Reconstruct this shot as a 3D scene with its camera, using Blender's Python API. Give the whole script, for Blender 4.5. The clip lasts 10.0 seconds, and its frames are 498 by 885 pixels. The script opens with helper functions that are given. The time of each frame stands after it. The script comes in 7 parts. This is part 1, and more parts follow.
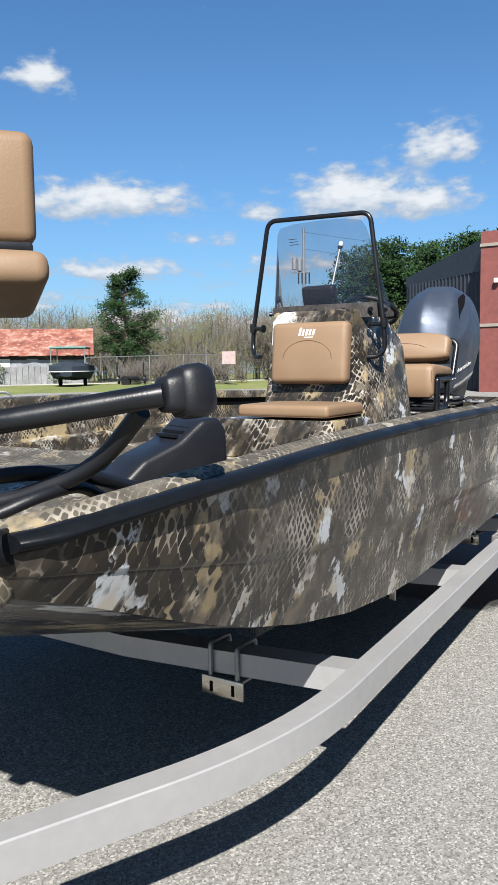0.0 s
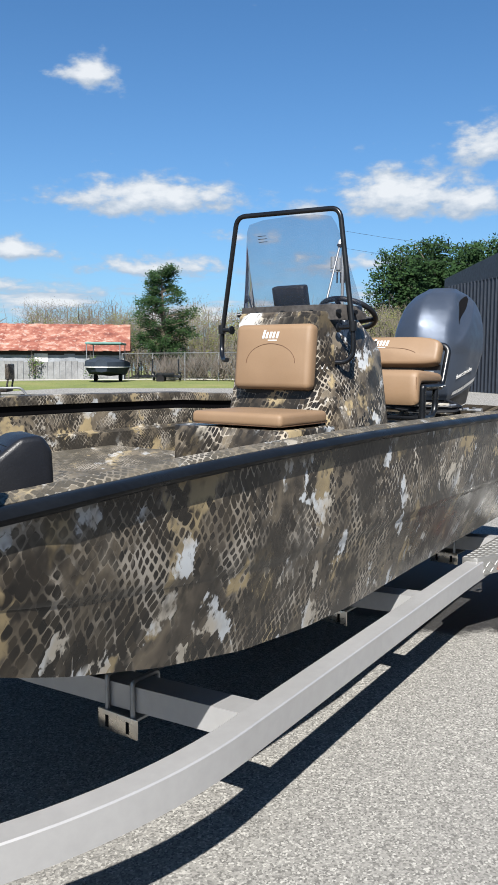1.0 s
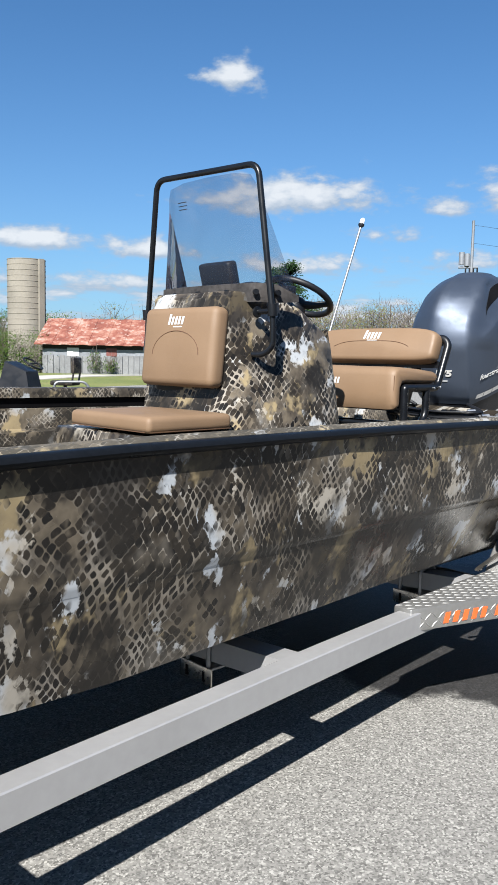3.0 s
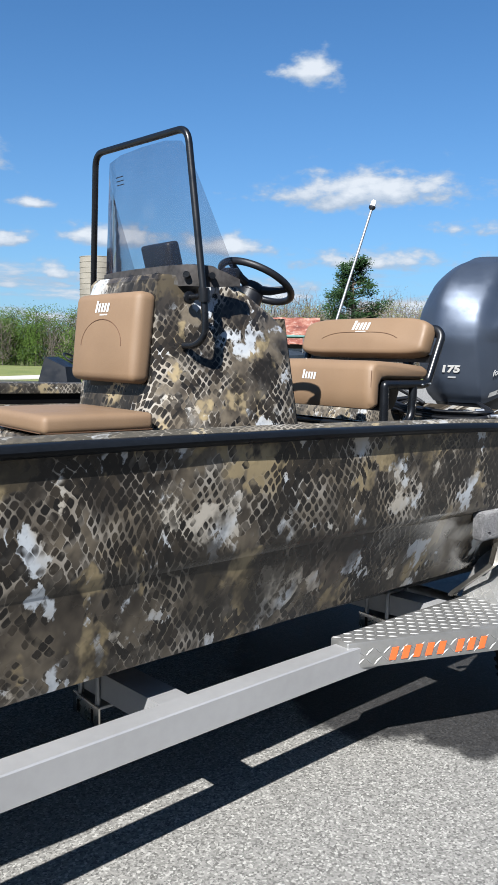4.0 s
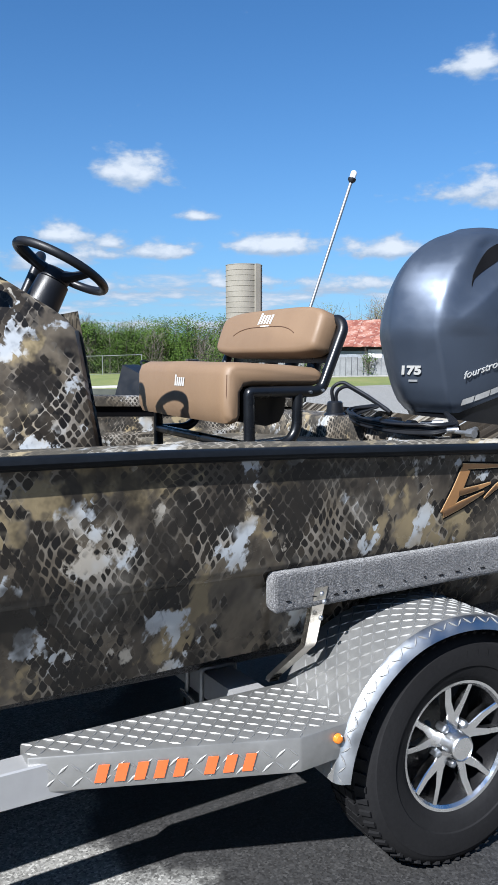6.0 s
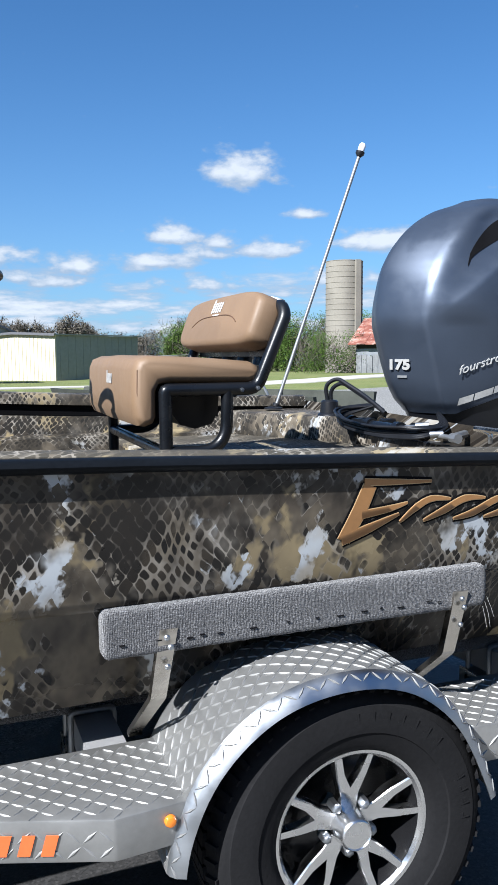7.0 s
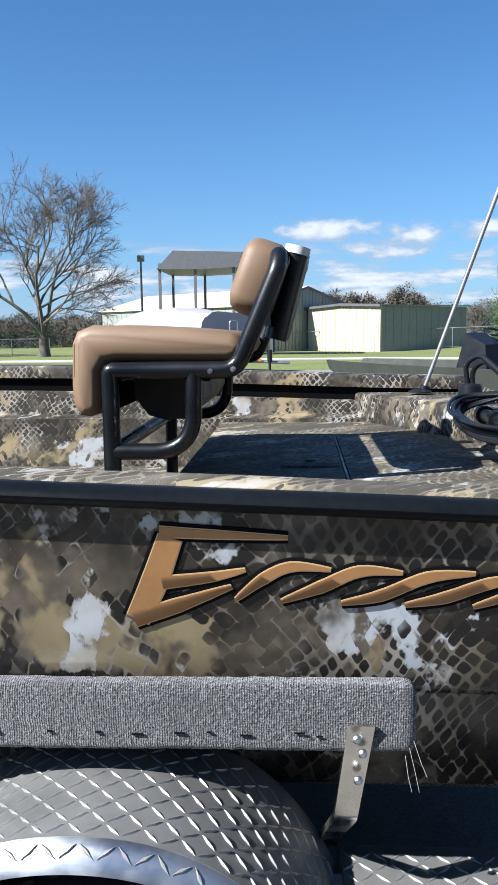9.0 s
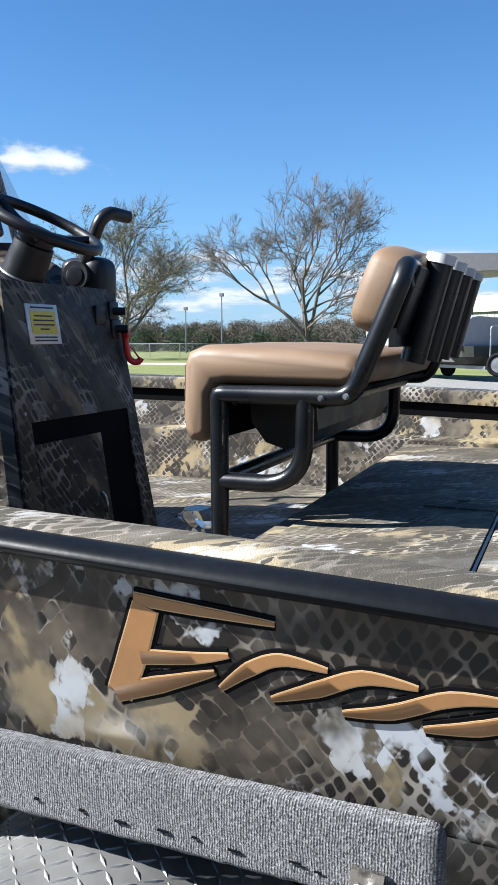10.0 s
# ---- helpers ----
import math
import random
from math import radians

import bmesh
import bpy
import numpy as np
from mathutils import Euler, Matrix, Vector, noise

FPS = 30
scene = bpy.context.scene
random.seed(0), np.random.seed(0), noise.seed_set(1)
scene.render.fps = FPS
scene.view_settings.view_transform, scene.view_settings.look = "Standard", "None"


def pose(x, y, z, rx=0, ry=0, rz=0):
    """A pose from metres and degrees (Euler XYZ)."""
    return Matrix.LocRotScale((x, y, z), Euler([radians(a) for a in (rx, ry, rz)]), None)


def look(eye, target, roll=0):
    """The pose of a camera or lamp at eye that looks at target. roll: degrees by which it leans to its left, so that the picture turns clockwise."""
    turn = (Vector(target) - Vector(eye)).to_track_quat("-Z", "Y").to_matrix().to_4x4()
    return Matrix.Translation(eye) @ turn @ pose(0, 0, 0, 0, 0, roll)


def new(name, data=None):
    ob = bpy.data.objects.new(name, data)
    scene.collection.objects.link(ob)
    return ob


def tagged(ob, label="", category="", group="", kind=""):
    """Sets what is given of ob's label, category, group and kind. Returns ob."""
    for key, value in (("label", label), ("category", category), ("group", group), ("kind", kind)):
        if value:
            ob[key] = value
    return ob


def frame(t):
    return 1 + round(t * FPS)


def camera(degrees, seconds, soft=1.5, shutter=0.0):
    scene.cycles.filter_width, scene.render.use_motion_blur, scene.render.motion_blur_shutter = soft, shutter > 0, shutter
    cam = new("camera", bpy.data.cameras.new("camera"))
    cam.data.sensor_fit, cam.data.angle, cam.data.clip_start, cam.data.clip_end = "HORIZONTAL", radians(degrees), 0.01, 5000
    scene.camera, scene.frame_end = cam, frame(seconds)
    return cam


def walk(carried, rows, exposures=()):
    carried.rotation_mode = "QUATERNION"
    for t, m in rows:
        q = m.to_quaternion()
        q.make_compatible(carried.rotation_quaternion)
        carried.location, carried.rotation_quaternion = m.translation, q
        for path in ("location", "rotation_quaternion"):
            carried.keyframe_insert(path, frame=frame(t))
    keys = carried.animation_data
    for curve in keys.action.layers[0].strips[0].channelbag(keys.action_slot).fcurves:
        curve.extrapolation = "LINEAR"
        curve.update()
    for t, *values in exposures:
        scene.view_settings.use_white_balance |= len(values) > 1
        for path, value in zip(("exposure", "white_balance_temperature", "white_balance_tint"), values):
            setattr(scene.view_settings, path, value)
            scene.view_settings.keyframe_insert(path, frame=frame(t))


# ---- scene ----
cam = camera(34.9, 10.0)
PATH = [
    (0, (0.645, 0.229, 1.457), (2.318, 1.306, 1.261), -0.8),
    (0.5, (0.792, 0.096, 1.494), (2.427, 1.228, 1.288), 1.0),
    (1, (1.092, 0.011, 1.484), (2.71, 1.171, 1.284), 0.3),
    (1.5, (1.4, -0.081, 1.477), (2.979, 1.132, 1.286), 0.8),
    (2, (1.7, -0.188, 1.483), (3.196, 1.126, 1.293), 1.7),
    (2.5, (2.022, -0.259, 1.472), (3.484, 1.091, 1.274), 0.9),
    (2.7, (2.145, -0.283, 1.472), (3.59, 1.085, 1.27), 0.9),
    (3.8, (2.869, -0.394, 1.449), (4.152, 1.124, 1.229), 1.5),
    (4, (3.014, -0.398, 1.461), (4.279, 1.135, 1.241), 1.2),
    (4.5, (3.376, -0.459, 1.465), (4.552, 1.145, 1.258), 0.7),
    (5, (3.735, -0.494, 1.46), (4.821, 1.175, 1.269), 1.1),
    (5.5, (4.103, -0.474, 1.475), (5.14, 1.225, 1.281), 1.0),
    (5.7, (4.266, -0.49, 1.458), (5.267, 1.23, 1.258), 0.5),
    (6.8, (5.114, -0.426, 1.466), (5.842, 1.424, 1.246), -0.4),
    (7, (5.246, -0.382, 1.439), (5.932, 1.484, 1.224), -0.4),
    (7.5, (5.569, -0.298, 1.422), (6.102, 1.614, 1.175), 0.0),
    (8, (5.851, -0.137, 1.411), (6.271, 1.799, 1.14), -0.9),
    (8.5, (6.116, 0.008, 1.406), (6.282, 1.98, 1.119), -1.2),
    (9, (6.329, 0.149, 1.429), (6.201, 2.125, 1.149), -0.6),
    (9.5, (6.471, 0.337, 1.445), (6.091, 2.282, 1.18), -0.4),
    (10, (6.62, 0.428, 1.464), (5.859, 2.258, 1.199), -0.3),
]
EXPOSURES = [(0.0, 1.38, 6500, 10), (2.5, 1.36, 6400, 10), (4.0, 1.34, 6200, 10), (5.5, 1.34, 5900, 10), (7.5, 1.42, 5900, 10), (8.5, 1.42, 5950, 10), (9.3, 1.58, 6000, 10), (10.0, 1.70, 6050, 10)]
walk(cam, [(t, look(eye, target, roll)) for t, eye, target, roll in PATH], EXPOSURES)

# ---- daylight ----
SUN_DIR = Vector((-0.97, -0.575, 1.0)).normalized()        # towards the sun
sun_data = bpy.data.lights.new("sun", "SUN")
sun_data.energy, sun_data.angle, sun_data.color = 5.0, radians(0.55), (1.0, 0.955, 0.89)
sun = new("sun", sun_data)
sun.matrix_world = Matrix.Translation((-20, -14, 22)) @ SUN_DIR.to_track_quat("Z", "Y").to_matrix().to_4x4()

# cumulus clouds: azimuth and elevation (degrees), half width and half height (degrees), strength
CLOUDS_EAST = [
    (46.7, 18.7, 1.7, 1.0, 1.0), (42.3, 11.1, 5.2, 1.3, 1.0), (45.0, 10.7, 2.4, 1.3, 0.9), (39.0, 11.3, 2.2, 0.9, 0.85), (25.0, 11.2, 3.8, 1.9, 1.0), (31.5, 10.3, 1.6, 0.7, 0.85),
    (25.6, 13.2, 0.9, 0.5, 0.7), (19.4, 14.0, 2.2, 1.5, 0.9), (20.5, 10.8, 2.6, 1.5, 0.95), (52.5, 7.4, 2.7, 0.8, 1.0), (55.5, 5.1, 3.5, 0.7, 0.85), (42.0, 6.5, 4.4, 0.9, 0.85), (60.3, 7.7, 2.8, 0.95, 1.0),
    (35.5, 8.6, 2.4, 0.8, 0.6), (49.0, 4.9, 3.4, 0.6, 0.65), (29.0, 6.8, 4.0, 0.9, 0.7), (-2.0, 12.0, 9.0, 2.5, 0.8), (-60.0, 9.0, 10.0, 2.0, 0.8),
]
CLOUDS_NORTH = [
    (70.2, 12.5, 2.1, 1.4, 1.0), (65.7, 9.8, 1.1, 0.45, 0.9), (75.0, 8.4, 1.7, 0.8, 1.0), (71.6, 7.9, 1.2, 0.6, 0.9), (76.0, 6.6, 2.4, 0.75, 1.0), (68.2, 7.4, 2.0, 0.7, 0.95),
    (73.0, 7.2, 1.8, 0.7, 0.8), (82.0, 6.2, 1.7, 0.8, 1.0), (85.5, 5.4, 2.0, 0.6, 0.85), (88.4, 6.6, 2.7, 0.9, 1.0), (83.7, 5.2, 2.4, 0.65, 0.85), (77.4, 6.3, 1.5, 0.6, 0.8), (126.8, 11.5, 2.8, 0.9, 1.0),
    (115.3, 5.4, 1.8, 0.5, 0.9), (64.0, 5.2, 4.0, 0.8, 0.7), (72.0, 5.0, 4.5, 0.8, 0.7), (150.0, 9.0, 8.0, 2.0, 0.8), (200.0, 9.0, 12.0, 2.2, 0.8),
]
world = bpy.data.worlds.new("world")
scene.world = world
world.use_nodes = True
wt = world.node_tree
wt.nodes.clear()


def wnode(kind, **inputs):
    n = wt.nodes.new(kind)
    for k, v in inputs.items():
        n.inputs[k].default_value = v
    return n


def wmath(op, a, b=0.0, c=None, clamp=False):
    n = wt.nodes.new("ShaderNodeMath")
    n.operation, n.use_clamp = op, clamp
    for i, v in enumerate((a, b) if c is None else (a, b, c)):
        if isinstance(v, (int, float)):
            n.inputs[i].default_value = v
        else:
            wt.links.new(v, n.inputs[i])
    return n.outputs[0]


w_out = wt.nodes.new("ShaderNodeOutputWorld")
w_bg = wt.nodes.new("ShaderNodeBackground")
w_sky = wt.nodes.new("ShaderNodeTexSky")
w_sky.sky_type, w_sky.sun_disc = "NISHITA", False
w_sky.sun_elevation = math.asin(SUN_DIR.z)
w_sky.sun_rotation = math.atan2(SUN_DIR.x, SUN_DIR.y)
w_sky.air_density, w_sky.dust_density, w_sky.ozone_density = 1.0, 0.4, 2.5
w_bg.inputs["Strength"].default_value = 0.05
w_co = wt.nodes.new("ShaderNodeTexCoord")
w_sep = wt.nodes.new("ShaderNodeSeparateXYZ")
wt.links.new(w_co.outputs["Generated"], w_sep.inputs[0])
w_az = wmath("MULTIPLY", wmath("ARCTAN2", w_sep.outputs[1], w_sep.outputs[0]), 57.29578)
w_el = wmath("MULTIPLY", wmath("ARCSINE", w_sep.outputs[2]), 57.29578)
w_map = wt.nodes.new("ShaderNodeCombineXYZ")
wt.links.new(w_az, w_map.inputs[0])
wt.links.new(wmath("MULTIPLY", w_el, 1.9), w_map.inputs[1])
w_n1 = wnode("ShaderNodeTexNoise", Scale=0.55, Detail=5.0, Roughness=0.50)
w_n2 = wnode("ShaderNodeTexNoise", Scale=1.6, Detail=5.0, Roughness=0.6)
wt.links.new(w_map.outputs[0], w_n1.inputs["Vector"])
wt.links.new(w_map.outputs[0], w_n2.inputs["Vector"])
w_field, w_under = None, None
for az, el, hw, hh, k in CLOUDS_EAST + CLOUDS_NORTH:
    du = wmath("DIVIDE", wmath("SUBTRACT", w_az, az), hw * 1.35)
    dv = wmath("DIVIDE", wmath("SUBTRACT", w_el, el), hh * 1.3)
    dv = wmath("MULTIPLY", dv, wmath("MULTIPLY_ADD", wmath("LESS_THAN", dv, 0.0), 0.9, 1.0))   # flat bases
    r2 = wmath("ADD", wmath("MULTIPLY", du, du), wmath("MULTIPLY", dv, dv))
    f = wmath("MULTIPLY", wmath("EXPONENT", wmath("MULTIPLY", r2, -0.9)), k)
    w_field = f if w_field is None else wmath("MAXIMUM", w_field, f)
    shade = wmath("MULTIPLY", f, wmath("MULTIPLY_ADD", dv, -0.55, 0.10, clamp=True))
    w_under = shade if w_under is None else wmath("MAXIMUM", w_under, shade)
w_d = wmath("ADD", w_field, wmath("MULTIPLY", wmath("SUBTRACT", w_n1.outputs["Fac"], 0.5), 1.35))
w_d = wmath("ADD", w_d, wmath("MULTIPLY", wmath("SUBTRACT", w_n2.outputs["Fac"], 0.5), 0.35))
# a low layered bank over the horizon
w_flat = wt.nodes.new("ShaderNodeCombineXYZ")
wt.links.new(w_az, w_flat.inputs[0])
wt.links.new(wmath("MULTIPLY", w_el, 4.5), w_flat.inputs[1])
w_n3 = wnode("ShaderNodeTexNoise", Scale=0.17, Detail=6.0, Roughness=0.58)
wt.links.new(w_flat.outputs[0], w_n3.inputs["Vector"])
w_low = wmath("EXPONENT", wmath("MULTIPLY", wmath("POWER", wmath("ABSOLUTE", wmath("DIVIDE", wmath("SUBTRACT", w_el, 3.2), 3.4)), 2.0), -1.0))
w_bank = wmath("MULTIPLY", w_low, wmath("MULTIPLY_ADD", w_n3.outputs["Fac"], 3.0, -0.94))
w_d = wmath("MAXIMUM", w_d, w_bank)
w_mask = wt.nodes.new("ShaderNodeMapRange")
w_mask.interpolation_type = "SMOOTHSTEP"
w_mask.inputs["From Min"].default_value, w_mask.inputs["From Max"].default_value = 0.28, 0.80
w_mask.inputs["To Max"].default_value = 0.95
wt.links.new(w_d, w_mask.inputs["Value"])
w_tone = wt.nodes.new("ShaderNodeValToRGB")
w_tone.color_ramp.elements[0].position, w_tone.color_ramp.elements[0].color = 0.45, (3.6, 4.3, 5.2, 1)
w_tone.color_ramp.elements[1].position, w_tone.color_ramp.elements[1].color = 0.95, (6.7, 6.95, 7.2, 1)
wt.links.new(wmath("SUBTRACT", w_d, wmath("MULTIPLY", w_under, 0.9)), w_tone.inputs["Fac"])
w_mix = wt.nodes.new("ShaderNodeMix")
w_mix.data_type = "RGBA"
wt.links.new(w_mask.outputs[0], w_mix.inputs[0])
w_tint = wt.nodes.new("ShaderNodeMix")
w_tint.data_type, w_tint.blend_type = "RGBA", "MULTIPLY"
w_tint.inputs[0].default_value = 1.0
w_tint.inputs[7].default_value = (0.43, 0.755, 1.0, 1.0)
wt.links.new(w_sky.outputs[0], w_tint.inputs[6])
w_haze = wt.nodes.new("ShaderNodeMix")
w_haze.data_type = "RGBA"
w_haze.inputs[7].default_value = (3.35, 4.5, 6.2, 1.0)
wt.links.new(wmath("MULTIPLY", wmath("EXPONENT", wmath("MULTIPLY", wmath("MAXIMUM", w_el, 0.0), -0.13)), 0.66), w_haze.inputs[0])
wt.links.new(w_tint.outputs[2], w_haze.inputs[6])
wt.links.new(w_haze.outputs[2], w_mix.inputs[6])
wt.links.new(w_tone.outputs[0], w_mix.inputs[7])
wt.links.new(w_mix.outputs[2], w_bg.inputs["Color"])
wt.links.new(w_bg.outputs[0], w_out.inputs[0])

# ---- materials ----


class Mat:
    """A node material with a few shorthands."""

    def __init__(self, name, rough=0.5, metal=0.0, spec=0.5):
        self.m = bpy.data.materials.new(name)
        self.m.use_nodes = True
        self.t = self.m.node_tree
        self.b = self.t.nodes["Principled BSDF"]
        self.b.inputs["Roughness"].default_value = rough
        self.b.inputs["Metallic"].default_value = metal
        self.b.inputs["Specular IOR Level"].default_value = spec
        self.co = self.t.nodes.new("ShaderNodeTexCoord").outputs["Object"]

    def node(self, kind, **inputs):
        n = self.t.nodes.new(kind)
        for k, v in inputs.items():
            self.put(n.inputs[k.replace("_", " ")], v)
        return n

    def put(self, socket, v):
        if hasattr(v, "is_output"):
            self.t.links.new(v, socket)
        elif isinstance(v, (tuple, list)):
            socket.default_value = (*v, 1.0) if len(v) == 3 and socket.type == "RGBA" else v
        else:
            socket.default_value = v

    def scaled(self, sx, sy, sz, rz=0.0):
        n = self.node("ShaderNodeMapping", Vector=self.co)
        n.inputs["Scale"].default_value = (sx, sy, sz)
        n.inputs["Rotation"].default_value = (0, 0, rz)
        return n.outputs[0]

    def noise(self, scale, detail=4.0, rough=0.55, vec=None):
        return self.node("ShaderNodeTexNoise", Vector=vec or self.co, Scale=scale, Detail=detail, Roughness=rough).outputs["Fac"]

    def ramp(self, fac, *stops):
        n = self.node("ShaderNodeValToRGB", Fac=fac)
        e = n.color_ramp.elements
        while len(e) < len(stops):
            e.new(0.5)
        for el, (p, c) in zip(e, stops):
            el.position, el.color = p, (*(c if isinstance(c, tuple) else (c, c, c)), 1.0)
        return n.outputs[0]

    def step(self, v, a, b, to0=0.0, to1=1.0):
        n = self.node("ShaderNodeMapRange", Value=v)
        n.interpolation_type = "SMOOTHSTEP"
        for k, x in (("From Min", a), ("From Max", b), ("To Min", to0), ("To Max", to1)):
            n.inputs[k].default_value = x
        return n.outputs[0]

    def math(self, op, a, b=0.0):
        n = self.t.nodes.new("ShaderNodeMath")
        n.operation = op
        self.put(n.inputs[0], a)
        self.put(n.inputs[1], b)
        return n.outputs[0]

    def mix(self, fac, a, b, blend="MIX"):
        n = self.t.nodes.new("ShaderNodeMix")
        n.data_type, n.blend_type = "RGBA", blend
        self.put(n.inputs[0], fac)
        self.put(n.inputs[6], a)
        self.put(n.inputs[7], b)
        return n.outputs[2]

    def color(self, v):
        self.put(self.b.inputs["Base Color"], v)
        return self

    def rough(self, v):
        self.put(self.b.inputs["Roughness"], v)
        return self

    def bump(self, height, strength=0.3, dist=0.01):
        n = self.node("ShaderNodeBump", Height=height, Strength=strength, Distance=dist)
        self.t.links.new(n.outputs[0], self.b.inputs["Normal"])
        return self


def worn(name, col, rough=0.5, metal=0.0, grain=60.0, spread=0.25, bump=0.08, coarse=3.0, spec=0.5):
    """A surface of one colour with stains at a coarse scale and grain at a fine one."""
    m = Mat(name, rough, metal, spec)
    col = tuple(c * 0.8 for c in col)                    # every finish scaled down against the raised exposure, so shade renders deeper
    dark = tuple(c * (1 - spread) for c in col)
    light = tuple(min(1.0, c * (1 + spread)) for c in col)
    a = m.ramp(m.noise(coarse, 5), (0.3, dark), (0.7, light))
    m.color(m.mix(0.35, a, m.ramp(m.noise(grain, 3), (0.3, dark), (0.7, light))))
    m.rough(m.step(m.noise(coarse * 2.3, 4), 0.3, 0.7, max(0.05, rough - 0.08), min(1, rough + 0.1)))
    if bump:
        m.bump(m.noise(grain, 3), bump, 0.004)
    return m.m


def camo(name, flat, gloss, grit=0.0, bright=1.0, fine=1.0, wash=0.0, flecks=0.85):
    """Reptile-scale camouflage: blurred brown, tan and pale patches, rows of soft dark scales and torn pale flecks."""
    m = Mat(name, gloss, 0.0, 0.22)
    s = m.node("ShaderNodeSeparateXYZ", Vector=m.co).outputs
    slant = m.math("MULTIPLY", s[1], 0.5 if flat else 0.75)
    v = m.node("ShaderNodeCombineXYZ", X=s[0] if flat else m.math("SUBTRACT", s[0], slant), Y=m.math("ADD", s[2], slant), Z=0.0).outputs[0]

    def shifted(x, y, squeeze=0.85):
        n = m.node("ShaderNodeMapping", Vector=v)
        n.inputs["Location"].default_value, n.inputs["Scale"].default_value = (x, y, 0.0), (1.0, squeeze, 1.0)
        return n.outputs[0]

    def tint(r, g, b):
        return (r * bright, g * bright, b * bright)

    # a warped lattice of diamond scales
    slow = m.node("ShaderNodeTexNoise", Vector=v, Scale=2.0, Detail=3.0).outputs["Color"]
    at = m.node("ShaderNodeSeparateXYZ", Vector=m.mix(0.20, v, slow, "ADD")).outputs
    au, av = m.math("MULTIPLY", at[0], 35.0 * fine), m.math("MULTIPLY", at[1], 28.0 * fine)
    grid = m.node("ShaderNodeCombineXYZ", X=m.math("ADD", au, av), Y=m.math("SUBTRACT", au, av), Z=0.0).outputs[0]
    cells = m.t.nodes.new("ShaderNodeTexVoronoi")
    cells.voronoi_dimensions, cells.distance = "2D", "MINKOWSKI"
    m.put(cells.inputs["Vector"], m.mix(0.42, grid, m.node("ShaderNodeTexNoise", Vector=grid, Scale=0.9, Detail=2.0).outputs["Color"], "ADD"))
    cells.inputs["Scale"].default_value, cells.inputs["Randomness"].default_value, cells.inputs["Exponent"].default_value = 1.0, 0.28, 3.6
    near = cells.outputs["Distance"]
    pick = m.node("ShaderNodeSeparateXYZ", Vector=cells.outputs["Color"]).outputs
    cell, cell2 = m.math("SUBTRACT", pick[0], 0.5), pick[1]
    # blurred ground colours
    c = m.ramp(m.noise(4.2, 4, 0.6, shifted(0.0, 0.0)), (0.32, tint(0.014, 0.012, 0.010)), (0.44, tint(0.050, 0.042, 0.033)), (0.54, tint(0.105, 0.088, 0.065)), (0.66, tint(0.026, 0.022, 0.018)))
    tan = m.step(m.math("ADD", m.noise(4.6, 4, 0.58, shifted(3.1, 7.7)), m.math("MULTIPLY", cell, 0.03)), 0.545, 0.600, 0.0, 0.92)
    c = m.mix(tan, c, m.mix(m.noise(9.0, 3, 0.5, shifted(1.0, 2.0)), tint(0.300, 0.238, 0.130), tint(0.120, 0.097, 0.065)))
    pale = m.step(m.math("ADD", m.noise(6.6, 5, 0.58, shifted(9.33, 2.782)), m.math("MULTIPLY", cell, 0.07)), 0.565, 0.612, 0.0, flecks)
    c = m.mix(pale, c, m.mix(m.step(m.noise(6.0, 3, 0.5, shifted(9.9, 31.0)), 0.44, 0.58), tint(0.40, 0.43, 0.46), tint(0.34, 0.315, 0.27)))
    # the skin: dark scales with light seams, swelling, shrinking and fading from zone to zone
    zone = m.math("ADD", m.noise(4.4, 4, 0.60, shifted(31.7, 9.1)), m.math("MULTIPLY", cell, 0.16))
    zone = m.math("SUBTRACT", zone, m.math("ADD", m.math("MULTIPLY", tan, 0.10), m.math("MULTIPLY", pale, 0.17)))
    skin = m.step(zone, 0.39, 0.46)
    seam = m.step(m.noise(5.6, 4, 0.6, shifted(2.2, 13.0)), 0.42, 0.62, 0.04, 0.90)
    c = m.mix(m.math("MULTIPLY", skin, seam), c, m.mix(m.noise(5.0, 3, 0.5, shifted(6.0, 8.0)), tint(0.330, 0.315, 0.290), tint(0.150, 0.122, 0.084)))
    size_of = m.step(m.noise(6.0, 3, 0.55, shifted(5.7, 17.7)), 0.36, 0.60, 0.34, 0.56)
    scale = m.step(m.math("SUBTRACT", near, size_of), 0.05, -0.06)
    deep = m.step(m.noise(4.6, 4, 0.6, shifted(17.1, 27.3)), 0.34, 0.48, 0.60, 1.0)
    shade = m.ramp(cell2, (0.0, tint(0.0075, 0.0072, 0.0070)), (0.60, tint(0.014, 0.012, 0.010)), (1.0, tint(0.034, 0.028, 0.021)))
    c = m.mix(m.math("MULTIPLY", m.math("MULTIPLY", scale, skin), deep), c, shade)
    # smoky dark smears over all of it
    smear = m.noise(3.8, 5, 0.62, shifted(15.7, 4.4))
    c = m.mix(m.step(smear, 0.50, 0.62, 0.0, 0.86), c, tint(0.014, 0.0125, 0.011))
    c = m.mix(m.step(smear, 0.44, 0.34, 0.0, 0.30), c, tint(0.080, 0.066, 0.049))
    if wash:
        c = m.mix(wash, c, (0.150, 0.135, 0.102))
    m.color(c)
